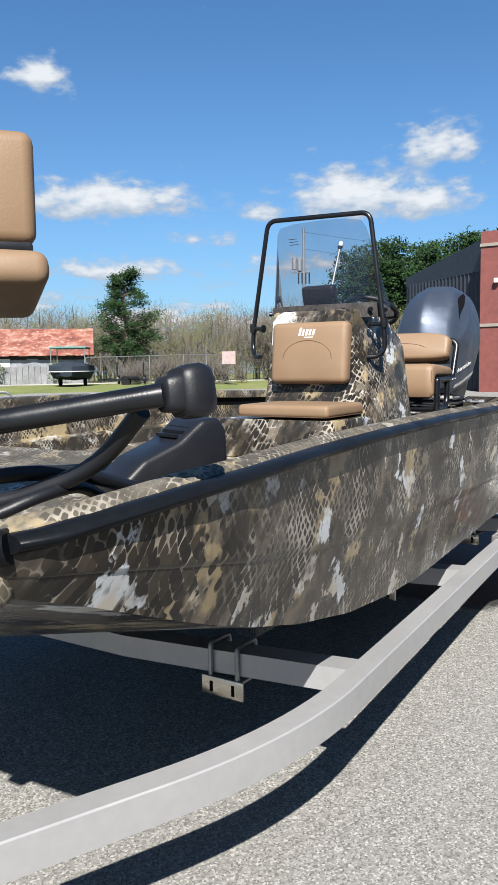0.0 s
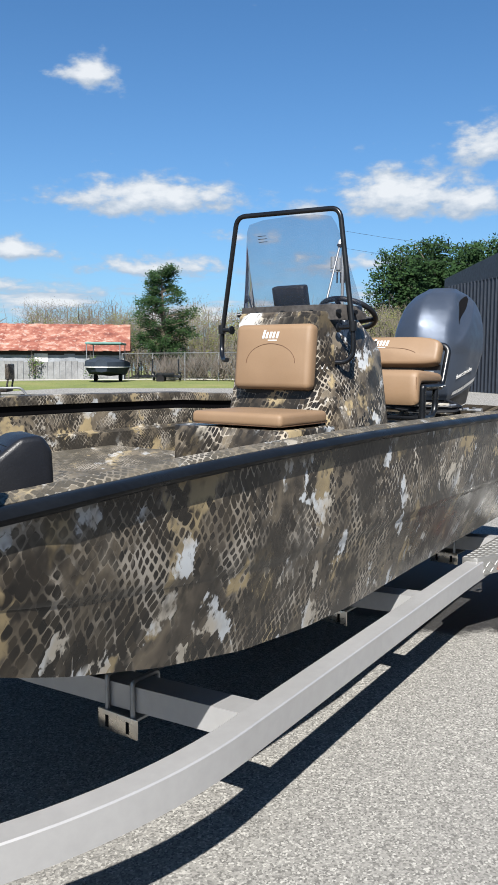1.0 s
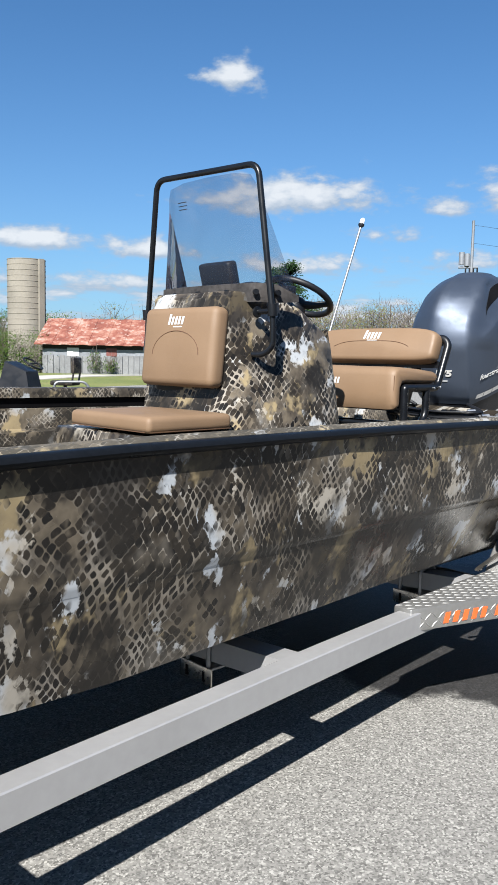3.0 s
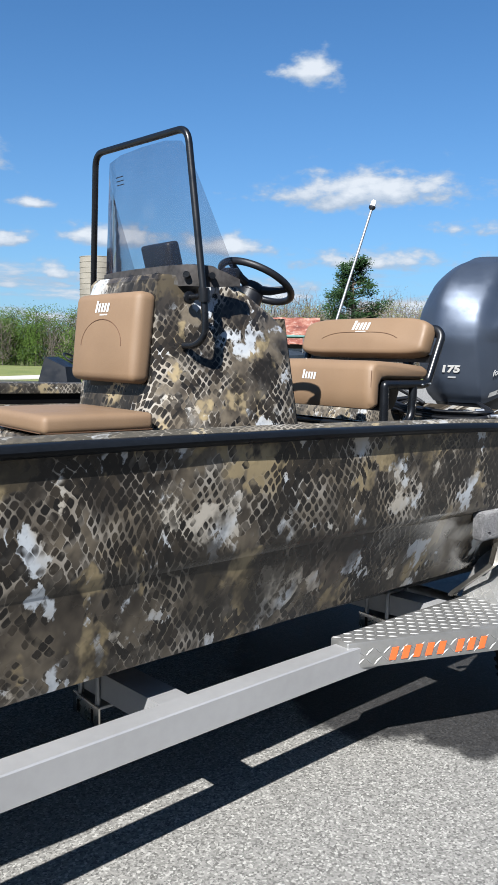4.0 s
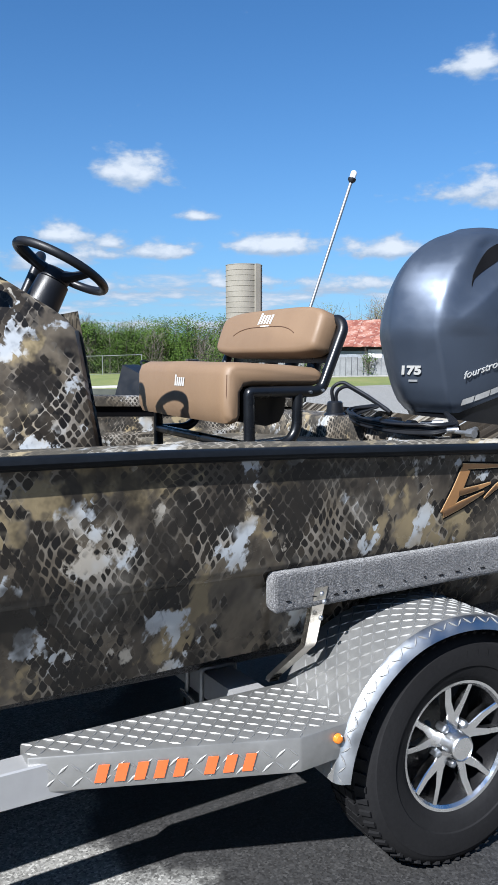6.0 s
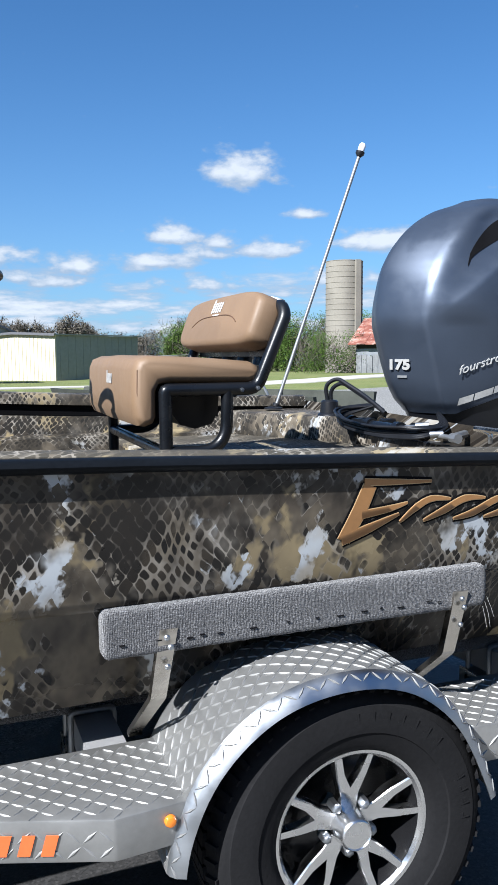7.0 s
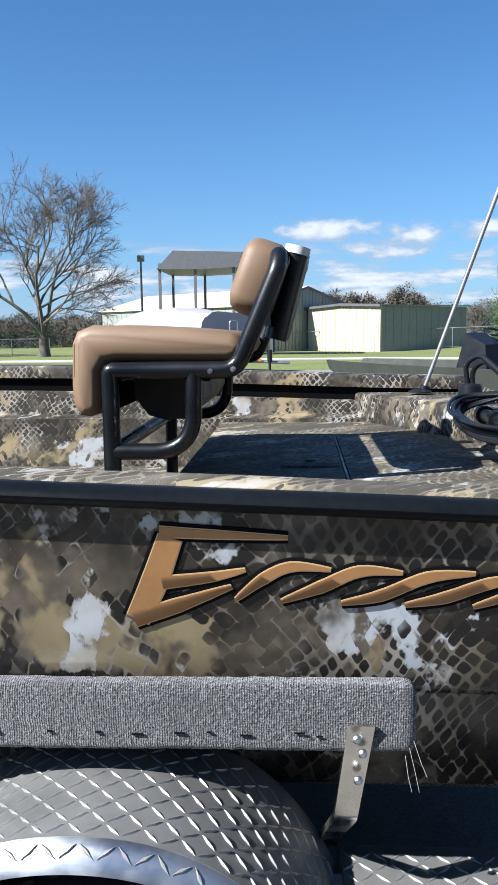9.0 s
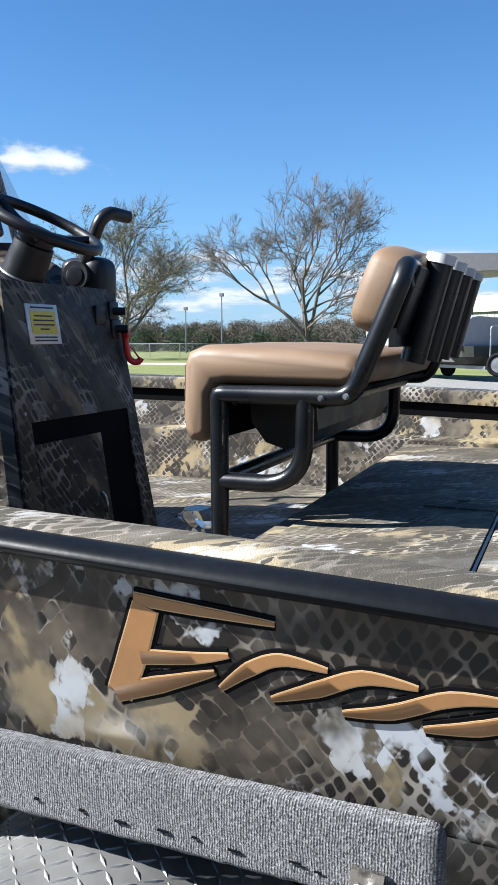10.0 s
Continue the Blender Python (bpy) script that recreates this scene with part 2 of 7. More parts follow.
    if grit:
        m.bump(m.noise(420.0, 2, 0.7), grit, 0.003)
        m.rough(m.step(m.noise(30.0), 0.3, 0.7, gloss - 0.1, gloss + 0.15))
    else:
        m.rough(m.step(m.noise(4.0, 5), 0.3, 0.7, gloss - 0.08, gloss + 0.12))
        m.bump(m.noise(2.2, 2), 0.06, 0.02)
        m.b.inputs["Coat Weight"].default_value, m.b.inputs["Coat Roughness"].default_value = 0.05, 0.14
    return m.m


def ground_lot():
    m = Mat("worn_asphalt", 0.92)
    vor = m.node("ShaderNodeTexVoronoi", Vector=m.co, Scale=150.0, Randomness=1.0)
    chip = m.node("ShaderNodeSeparateXYZ", Vector=vor.outputs["Color"]).outputs[0]
    c = m.ramp(chip, (0.0, (0.075, 0.073, 0.068)), (0.35, (0.160, 0.157, 0.146)), (0.8, (0.225, 0.221, 0.206)), (1.0, (0.36, 0.355, 0.33)))
    c = m.mix(m.step(m.noise(0.45, 5), 0.35, 0.7, 0.0, 0.28), c, (0.14, 0.138, 0.134))
    c = m.mix(m.step(m.noise(14.0, 4), 0.58, 0.75, 0.0, 0.4), c, (0.095, 0.092, 0.09))
    c = m.mix(m.step(m.noise(2.3, 6, 0.7), 0.66, 0.72, 0.0, 0.45), c, (0.072, 0.072, 0.071))
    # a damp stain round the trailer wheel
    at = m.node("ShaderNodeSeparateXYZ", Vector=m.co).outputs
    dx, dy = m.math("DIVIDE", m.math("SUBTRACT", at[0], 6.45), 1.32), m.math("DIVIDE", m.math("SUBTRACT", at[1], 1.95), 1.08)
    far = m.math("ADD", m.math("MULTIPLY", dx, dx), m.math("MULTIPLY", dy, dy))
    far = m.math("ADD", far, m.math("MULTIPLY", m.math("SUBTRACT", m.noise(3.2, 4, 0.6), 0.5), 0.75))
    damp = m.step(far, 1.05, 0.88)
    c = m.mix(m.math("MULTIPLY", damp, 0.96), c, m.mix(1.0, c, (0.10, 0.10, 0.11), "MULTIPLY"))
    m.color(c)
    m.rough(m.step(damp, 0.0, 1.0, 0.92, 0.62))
    m.bump(m.math("ADD", chip, m.math("MULTIPLY", m.noise(60.0, 3), 0.7)), 0.38, 0.004)
    return m.m


def grass_mat():
    m = Mat("mown_grass", 0.95)
    c = m.ramp(m.noise(0.35, 5), (0.3, (0.072, 0.098, 0.020)), (0.5, (0.115, 0.135, 0.032)), (0.7, (0.18, 0.165, 0.06)))
    m.color(m.mix(0.4, c, m.ramp(m.noise(9.0, 4), (0.3, (0.05, 0.075, 0.015)), (0.7, (0.2, 0.22, 0.065)))))
    m.bump(m.noise(30.0, 4), 0.6, 0.05)
    return m.m


def leaf_mat(name, dark, light):
    m = Mat(name, 0.9, 0.0, 0.1)
    rnd = m.node("ShaderNodeNewGeometry").outputs["Random Per Island"]
    m.color(m.mix(m.noise(0.4, 3), m.ramp(rnd, (0.0, dark), (1.0, light)), dark))
    return m.m


def brushed(name, col, rough=0.3, stain=0.25):
    m = Mat(name, rough, 1.0)
    n = m.noise(2.0, 4, 0.6, m.scaled(1, 1, 14))
    m.color(m.ramp(n, (0.3, tuple(c * (1 - stain) for c in col)), (0.7, col)))
    m.rough(m.step(m.noise(9.0, 5), 0.3, 0.7, rough - 0.08, rough + 0.16))
    m.bump(m.noise(90.0, 2, 0.6, m.scaled(0.2, 1, 1)), 0.05, 0.002)
    return m.m


def carpet_mat():
    m = Mat("grey_carpet", 0.98, 0.0, 0.1)
    at = m.node("ShaderNodeSeparateXYZ", Vector=m.co).outputs
    n = m.noise(260.0, 3, 0.7)
    wales = m.math("SINE", m.math("ADD", m.math("MULTIPLY", at[0], 1700.0), m.math("MULTIPLY", m.noise(35.0, 3), 9.0)))
    loops = m.math("SINE", m.math("ADD", m.math("MULTIPLY", at[2], 1500.0), m.math("MULTIPLY", m.noise(60.0, 2), 12.0)))
    pile = m.math("ADD", n, m.math("ADD", m.math("MULTIPLY", wales, 0.085), m.math("MULTIPLY", loops, 0.04)))
    c = m.ramp(pile, (0.30, (0.018, 0.018, 0.019)), (0.5, (0.080, 0.080, 0.083)), (0.70, (0.24, 0.24, 0.245)))
    m.color(m.mix(m.step(m.noise(11.0, 4), 0.45, 0.7, 0.0, 0.45), c, (0.065, 0.065, 0.068)))
    m.b.inputs["Sheen Weight"].default_value = 0.3
    m.bump(m.math("ADD", pile, m.noise(150.0, 2, 0.5)), 0.9, 0.006)
    return m.m


def roof_mat():
    m = Mat("rusted_roofing", 0.85)
    n = m.noise(0.8, 6, 0.7, m.scaled(1.0, 1.0, 2.0))
    c = m.ramp(n, (0.30, (0.075, 0.022, 0.016)), (0.48, (0.17, 0.052, 0.034)), (0.58, (0.25, 0.12, 0.085)), (0.72, (0.34, 0.29, 0.26)))
    m.color(m.mix(m.step(m.noise(3.0, 4), 0.55, 0.65, 0, 0.6), c, (0.33, 0.25, 0.21)))
    return m.m


def glass_mat(name, tint, rough=0.03):
    m = Mat(name, rough)
    m.color(tint)
    m.b.inputs["Transmission Weight"].default_value = 1.0
    m.b.inputs["IOR"].default_value = 1.25
    return m.m


def smoked_mat():
    m = bpy.data.materials.new("smoked_acrylic")
    m.use_nodes = True
    t = m.node_tree
    t.nodes.clear()
    out = t.nodes.new("ShaderNodeOutputMaterial")
    mix = t.nodes.new("ShaderNodeMixShader")
    tr = t.nodes.new("ShaderNodeBsdfTransparent")
    gl = t.nodes.new("ShaderNodeBsdfGlossy")
    fr = t.nodes.new("ShaderNodeFresnel")
    no = t.nodes.new("ShaderNodeTexNoise")
    ra = t.nodes.new("ShaderNodeValToRGB")
    no.inputs["Scale"].default_value, no.inputs["Detail"].default_value = 5.0, 4.0
    ra.color_ramp.elements[0].position, ra.color_ramp.elements[0].color = 0.3, (0.80, 0.79, 0.80, 1)
    ra.color_ramp.elements[1].position, ra.color_ramp.elements[1].color = 0.7, (0.86, 0.85, 0.86, 1)
    fr.inputs["IOR"].default_value = 1.45
    gl.inputs["Roughness"].default_value = 0.04
    t.links.new(no.outputs["Fac"], ra.inputs["Fac"])
    t.links.new(ra.outputs[0], tr.inputs[0])
    t.links.new(fr.outputs[0], mix.inputs[0])
    t.links.new(tr.outputs[0], mix.inputs[1])
    t.links.new(gl.outputs[0], mix.inputs[2])
    haze = t.nodes.new("ShaderNodeMixShader")
    dull = t.nodes.new("ShaderNodeBsdfTranslucent")
    dull.inputs["Color"].default_value = (0.42, 0.40, 0.44, 1)
    haze.inputs[0].default_value = 0.21
    t.links.new(mix.outputs[0], haze.inputs[1])
    t.links.new(dull.outputs[0], haze.inputs[2])
    t.links.new(haze.outputs[0], out.inputs[0])
    return m


M = {
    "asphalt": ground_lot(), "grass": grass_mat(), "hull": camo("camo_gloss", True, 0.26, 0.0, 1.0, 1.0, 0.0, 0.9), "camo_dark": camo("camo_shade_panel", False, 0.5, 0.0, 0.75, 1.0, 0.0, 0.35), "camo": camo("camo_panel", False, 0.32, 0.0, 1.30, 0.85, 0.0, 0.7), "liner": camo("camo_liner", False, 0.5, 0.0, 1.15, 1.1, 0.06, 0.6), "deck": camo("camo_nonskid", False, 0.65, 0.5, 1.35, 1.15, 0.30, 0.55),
    "rail": worn("black_rubber", (0.007, 0.0085, 0.011), 0.34, 0, 80, 0.35, 0.05, 3.0, 0.06), "black": worn("black_powder_coat", (0.006, 0.007, 0.009), 0.30, 0, 200, 0.3, 0.06, 3.0, 0.4),
    "plastic": worn("black_plastic", (0.009, 0.010, 0.013), 0.42, 0, 260, 0.3, 0.12, 3.0, 0.35), "recess": worn("shade_and_trim_black", (0.006, 0.006, 0.007), 0.8, 0, 60, 0.25, 0.05, 3.0, 0.05),
    "tan": worn("tan_vinyl", (0.205, 0.132, 0.076), 0.60, 0, 240, 0.10, 0.10), "seam": worn("seam_thread", (0.10, 0.05, 0.025), 0.7),
    "white": worn("white_print", (0.62, 0.62, 0.61), 0.5, 0, 60, 0.08, 0), "engine": worn("blue_grey_cowling", (0.062, 0.080, 0.114), 0.40, 0.50, 300, 0.12, 0.0),
    "alu": worn("mill_aluminium", (0.385, 0.387, 0.392), 0.42, 0.35, 30, 0.10, 0.04, 1.5), "tread": worn("raised_tread", (0.31, 0.31, 0.302), 0.58, 0.55, 40, 0.15, 0.03, 4.0), "plate": worn("tread_plate", (0.34, 0.34, 0.332), 0.42, 0.68, 40, 0.18, 0.05, 4.0), "lip": brushed("polished_aluminium", (0.43, 0.45, 0.475), 0.36, 0.15),
    "steel": brushed("stainless_steel", (0.62, 0.58, 0.52), 0.22), "galv": worn("galvanised_steel", (0.33, 0.34, 0.35), 0.5, 0.8, 40, 0.25, 0.1),
    "tyre": worn("tyre_rubber", (0.014, 0.014, 0.015), 0.8, 0, 90, 0.3, 0.2, 3.0, 0.08), "rim": brushed("machined_alloy", (0.72, 0.72, 0.72), 0.2, 0.1), "rimdark": worn("gloss_black_alloy", (0.01, 0.01, 0.011), 0.18),
    "orange": worn("orange_print", (0.72, 0.13, 0.03), 0.5, 0, 80, 0.15, 0), "edge_gold": worn("pale_gold_print", (0.62, 0.44, 0.24), 0.35, 0.2, 80, 0.15, 0), "gold": worn("copper_print", (0.36, 0.185, 0.07), 0.35, 0.2, 80, 0.15, 0), "amber": worn("amber_lens", (0.70, 0.20, 0.02), 0.15), "red": worn("red_plastic", (0.55, 0.02, 0.02), 0.35),
    "trim": worn("smoky_camo_trim", (0.052, 0.048, 0.046), 0.5, 0, 60, 0.65, 0.05, 16.0, 0.2), "carpet": carpet_mat(), "smoke": smoked_mat(), "screen": worn("dark_screen", (0.008, 0.009, 0.011), 0.12), "yellow": worn("yellow_label", (0.70, 0.58, 0.07), 0.5), "silver": worn("silver_label", (0.62, 0.62, 0.60), 0.4, 0.3),
    "roof": roof_mat(), "tin": worn("weathered_tin", (0.21, 0.225, 0.245), 0.55, 0.3, 5, 0.35, 0.1, 0.7), "wood": worn("grey_boards", (0.19, 0.195, 0.20), 0.9, 0, 8, 0.35, 0.2, 1.2), "dark": worn("deep_shade", (0.02, 0.018, 0.016), 0.9),
    "concrete": worn("silo_concrete", (0.235, 0.215, 0.18), 0.9, 0, 8, 0.2, 0.3, 0.6), "cream": worn("cream_steel", (0.62, 0.57, 0.42), 0.5, 0, 5, 0.06, 0), "sage": worn("shade_grey_green_steel", (0.30, 0.315, 0.285), 0.55, 0, 5, 0.10, 0),
    "navy": worn("navy_steel", (0.022, 0.028, 0.040), 0.45, 0.2, 5, 0.15, 0), "brick": worn("red_brick_wall", (0.15, 0.040, 0.032), 0.6, 0, 5, 0.2, 0), "slate": worn("charcoal_roof", (0.12, 0.12, 0.13), 0.5, 0, 6, 0.15, 0),
    "bark": worn("bark", (0.11, 0.085, 0.065), 0.95, 0, 30, 0.35, 0.6), "twig": worn("grey_twigs", (0.13, 0.112, 0.095), 0.95, 0, 10, 0.3, 0), "pine": leaf_mat("pine_needles", (0.010, 0.026, 0.009), (0.036, 0.068, 0.022)),
    # far_brush and far_pine are paler: distance haze is mixed into the leaf colour
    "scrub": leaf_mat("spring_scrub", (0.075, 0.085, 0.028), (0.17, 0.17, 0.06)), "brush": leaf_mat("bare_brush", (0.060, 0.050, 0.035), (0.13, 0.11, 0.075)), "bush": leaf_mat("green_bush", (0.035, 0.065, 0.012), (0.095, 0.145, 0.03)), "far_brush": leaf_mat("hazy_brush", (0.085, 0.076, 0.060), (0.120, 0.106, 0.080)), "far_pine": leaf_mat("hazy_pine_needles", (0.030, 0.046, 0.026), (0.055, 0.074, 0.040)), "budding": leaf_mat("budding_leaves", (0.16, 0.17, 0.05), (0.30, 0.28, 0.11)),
    "tarp": worn("white_tarp", (0.36, 0.345, 0.36), 0.7, 0, 20, 0.08, 0.2), "olive": worn("olive_boat_paint", (0.052, 0.056, 0.046), 0.75, 0, 30, 0.25, 0.05, 3.0, 0.2), "teal": worn("teal_canvas", (0.10, 0.22, 0.20), 0.8), "bluehull": worn("blue_grey_boat", (0.030, 0.040, 0.056), 0.8, 0, 30, 0.25, 0.1, 2.0, 0.1),
    "wrap": glass_mat("clear_wrap", (0.80, 0.82, 0.85), 0.12), "clear": worn("frosted_lens", (0.75, 0.76, 0.78), 0.2),
}

# ---- mesh helpers ----


def finish(bm, name, material, angle=38.0):
    bmesh.ops.recalc_face_normals(bm, faces=bm.faces)
    me = bpy.data.meshes.new(name)
    bm.to_mesh(me)
    bm.free()
    for p in me.polygons:
        p.use_smooth = True
    me.set_sharp_from_angle(angle=radians(angle))
    me.materials.append(material)
    return me


def thing(name, at, label, category, group="", kind=""):
    ob = new(name)
    ob.empty_display_size = 0.05
    ob.location = at
    return tagged(ob, label, category, group, kind)


def part(name, bm, material, parent, label="", angle=38.0):
    ob = new(name, finish(bm, name, material, angle))
    ob.parent = parent
    if parent is not None and parent.data is None:
        ob.matrix_parent_inverse = Matrix.Translation(-parent.location)
    return tagged(ob, label) if label else ob


def solo(name, bm, material, label, category, group="", kind="", angle=38.0):
    return tagged(new(name, finish(bm, name, material, angle)), label, category, group, kind)


def box(bm, x0, x1, y0, y1, z0, z1, m=None, r=0.0, seg=2):
    tmp = bmesh.new()
    bmesh.ops.create_cube(tmp, size=1.0)
    bmesh.ops.transform(tmp, matrix=Matrix.Translation(((x0 + x1) / 2, (y0 + y1) / 2, (z0 + z1) / 2)) @ Matrix.Diagonal((x1 - x0, y1 - y0, z1 - z0, 1)), verts=tmp.verts)
    if r:
        bmesh.ops.bevel(tmp, geom=tmp.edges[:], offset=r, segments=seg, profile=0.5, affect="EDGES")
    return join(bm, tmp, m)


def join(bm, tmp, m=None):
    if m is not None:
        bmesh.ops.transform(tmp, matrix=m, verts=tmp.verts)
    vs = [bm.verts.new(v.co) for v in tmp.verts]
    tmp.verts.index_update()
    for f in tmp.faces:
        bm.faces.new([vs[v.index] for v in f.verts])
    tmp.free()
    return bm


def loft(bm, rings, close=True, cap=True):
    """Skin a row of rings (lists of points of equal length)."""
    rows = [[bm.verts.new(p) for p in ring] for ring in rings]
    n = len(rows[0])
    for a, b in zip(rows, rows[1:]):
        for i in range(n if close else n - 1):
            j = (i + 1) % n
            bm.faces.new((a[i], a[j], b[j], b[i]))
    if cap and close:
        bm.faces.new(rows[0][::-1])
        bm.faces.new(rows[-1])
    return bm


def tube(bm, pts, r, seg=10, cap=True, squash=None):
    """A round bar along a line of points; r is one radius or one for each point."""
    pts = [Vector(p) for p in pts]
    rs = r if isinstance(r, (list, tuple)) else [r] * len(pts)
    rings, up = [], None
    for i, p in enumerate(pts):
        d = (pts[min(i + 1, len(pts) - 1)] - pts[max(i - 1, 0)]).normalized()
        if up is None:
            up = d.orthogonal().normalized()
        up = (up - d * up.dot(d)).normalized()
        side = d.cross(up)
        rings.append([p + (up * math.cos(a) + side * math.sin(a)) * rs[i] for a in [2 * math.pi * k / seg for k in range(seg)]])
    return loft(bm, rings, True, cap)


def bend(pts, r, n=5):
    """Round the corners of a line of points."""
    pts = [Vector(p) for p in pts]
    out = [pts[0]]
    for a, b, c in zip(pts, pts[1:], pts[2:]):
        u, v = (a - b), (c - b)
        k = min(r, u.length * 0.49, v.length * 0.49)
        p, q = b + u.normalized() * k, b + v.normalized() * k
        for i in range(n + 1):
            t = i / n
            out.append(p * (1 - t) ** 2 + b * 2 * t * (1 - t) + q * t * t)
    return out + [pts[-1]]


def lathe(bm, profile, seg, m, cap=True):
    """Turn a profile of (radius, height) about z, then place it by m."""
    tmp = bmesh.new()
    loft(tmp, [[(r * math.cos(2 * math.pi * k / seg), r * math.sin(2 * math.pi * k / seg), h) for k in range(seg)] for r, h in profile], True, cap)
    return join(bm, tmp, m)


def prism(bm, poly, d0, d1, m=None, r=0.0):
    """A flat outline (u, v) raised from d0 to d1; u, v, d become x, y, z before m."""
    tmp = bmesh.new()
    loft(tmp, [[(u, v, d0) for u, v in poly], [(u, v, d1) for u, v in poly]])
    if r:
        bmesh.ops.recalc_face_normals(tmp, faces=tmp.faces)
        bmesh.ops.bevel(tmp, geom=tmp.edges[:], offset=r, segments=2, profile=0.5, affect="EDGES")
    return join(bm, tmp, m)


def frame_of(o, u, v):
    """A placing matrix with x along u and y near v at o."""
    u = Vector(u).normalized()
    w = u.cross(Vector(v)).normalized()
    v = w.cross(u)
    m = Matrix((u, v, w)).transposed().to_4x4()
    m.translation = o
    return m


def cushion(bm, sx, sy, sz, m, r=0.025, puff=0.012):
    """A padded block, slightly crowned on its large faces."""
    tmp = bmesh.new()
    bmesh.ops.create_cube(tmp, size=1.0)
    bmesh.ops.transform(tmp, matrix=Matrix.Diagonal((sx, sy, sz, 1)), verts=tmp.verts)
    bmesh.ops.bevel(tmp, geom=tmp.edges[:], offset=r, segments=4, profile=0.5, affect="EDGES")
    bmesh.ops.subdivide_edges(tmp, edges=[e for e in tmp.edges if e.calc_length() > min(sx, sy) * 0.4], cuts=3, use_grid_fill=True)
    for v in tmp.verts:
        k = max(0.0, 1 - (2 * v.co.x / sx) ** 2) * max(0.0, 1 - (2 * v.co.y / sy) ** 2)
        v.co.z += puff * k * (1 if v.co.z > 0 else -1)
    return join(bm, tmp, m)


def text_mesh(bm, body, size, m, depth=0.001, shear=0.0, width=1.0, bold=0.0):
    cu = bpy.data.curves.new("lettering", "FONT")
    cu.body, cu.size, cu.extrude, cu.shear = body, size, depth, shear
    cu.align_x, cu.offset = "CENTER", bold
    ob = new("lettering", cu)
    me = ob.to_mesh()
    tmp = bmesh.new()
    tmp.from_mesh(me)
    ob.to_mesh_clear()
    bpy.data.objects.remove(ob)
    bmesh.ops.transform(tmp, matrix=Matrix.Diagonal((width, 1, 1, 1)), verts=tmp.verts)
    return join(bm, tmp, m)


def logo_bars(bm, n, w, h, m, lean=0.25, ink=0.62):
    """A word mark drawn as plain leaning blocks, the first taller."""
    step = w / n
    for i in range(n):
        x, hh = -w / 2 + i * step, h * (1.3 if i == 0 else 1.0)
        b = step * (ink + 0.05 if i % 2 == 0 else ink)
        prism(bm, [(x, 0), (x + b, 0), (x + b + lean * hh, hh), (x + lean * hh, hh)], 0.0, 0.0015, m)
    return bm


# ---- ground ----
YC = 2.54            # the boat's centre line


def sheet(poly, z, edge=None):
    bm = bmesh.new()
    top = [bm.verts.new((x, y, z)) for x, y in poly]
    bm.faces.new(top)
    if edge is not None:
        low = [bm.verts.new((x, y, edge)) for x, y in poly]
        for i in range(len(poly)):
            j = (i + 1) % len(poly)
            bm.faces.new((top[j], top[i], low[i], low[j]))
    return bm


def hill(x, y):
    """The lawn climbs gently towards the barn and falls away beyond the lot."""
    def ease01(t):
        t = min(1.0, max(0.0, t))
        return t * t * (3 - 2 * t)
    fall = 0.010 * max(0.0, math.hypot(x - 4.5, y) - 30.0)
    return 0.5 * ease01((0.707 * (x + y) - 42) / 12) * ease01((x - 14) / 12) - fall


steps = [-1500, -500, -150, -60] + [-30 + 3 * i for i in range(42)] + [130, 250, 600, 1500]
bm = bmesh.new()
loft(bm, [[(x, y, -0.05 + hill(x, y)) for y in steps] for x in steps], False)
ground = solo("ground", bm, M["grass"], "mown spring grass round the paved lot", "ground", kind="structure")
LOT = [(-40, -40), (90, -40), (90, 12), (46, 26), (34, 35.5), (26, 33), (21, 30.5), (15, 31), (9, 29), (2, 28.5), (-7, 26.5), (-22, 24), (-40, 22)]
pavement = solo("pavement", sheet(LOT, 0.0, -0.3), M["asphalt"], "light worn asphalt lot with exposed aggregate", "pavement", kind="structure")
ROAD = [((-90, 52), (-90, 56)), ((-30, 44), (-30, 47.5)), ((2, 42.5), (2, 45.5)), ((12, 43.5), (12, 46.5)), ((24, 41), (25, 43.6)), ((40, 43.5), (42, 46)), ((60, 34), (62, 35.5))]
bm = bmesh.new()
rings = []
for (a, b), (c, d) in zip(ROAD, ROAD[1:]):
    for k in range(8):
        ends = [(p[0] + (q[0] - p[0]) * k / 8, p[1] + (q[1] - p[1]) * k / 8) for p, q in ((a, c), (b, d))]
        rings.append([(x, y, z + hill(x, y)) for x, y in ends for z in ((-0.3, 0.0) if (x, y) == ends[0] else (0.0, -0.3))])
loft(bm, rings)
road = solo("road", bm, worn("pale_gravel", (0.46, 0.44, 0.40), 0.95, 0, 20, 0.15, 0.4), "pale gravel drive across the grass", "road", kind="structure")

# an unseen plain dark wall, added behind the camera to darken the boat's reflections
bm = bmesh.new()
box(bm, -16, 30, -9.3, -9.0, 0, 5.2)
solo("wall_south", bm, M["slate"], "unseen dark wall added along the lot to darken reflections", "wall", kind="structure")

# ---- boat hull ----


def lerp_table(tab, x):
    for (x0, v0), (x1, v1) in zip(tab, tab[1:]):
        if x <= x1:
            k = max(0.0, (x - x0) / (x1 - x0))
            return v0 + (v1 - v0) * k
    return tab[-1][1]


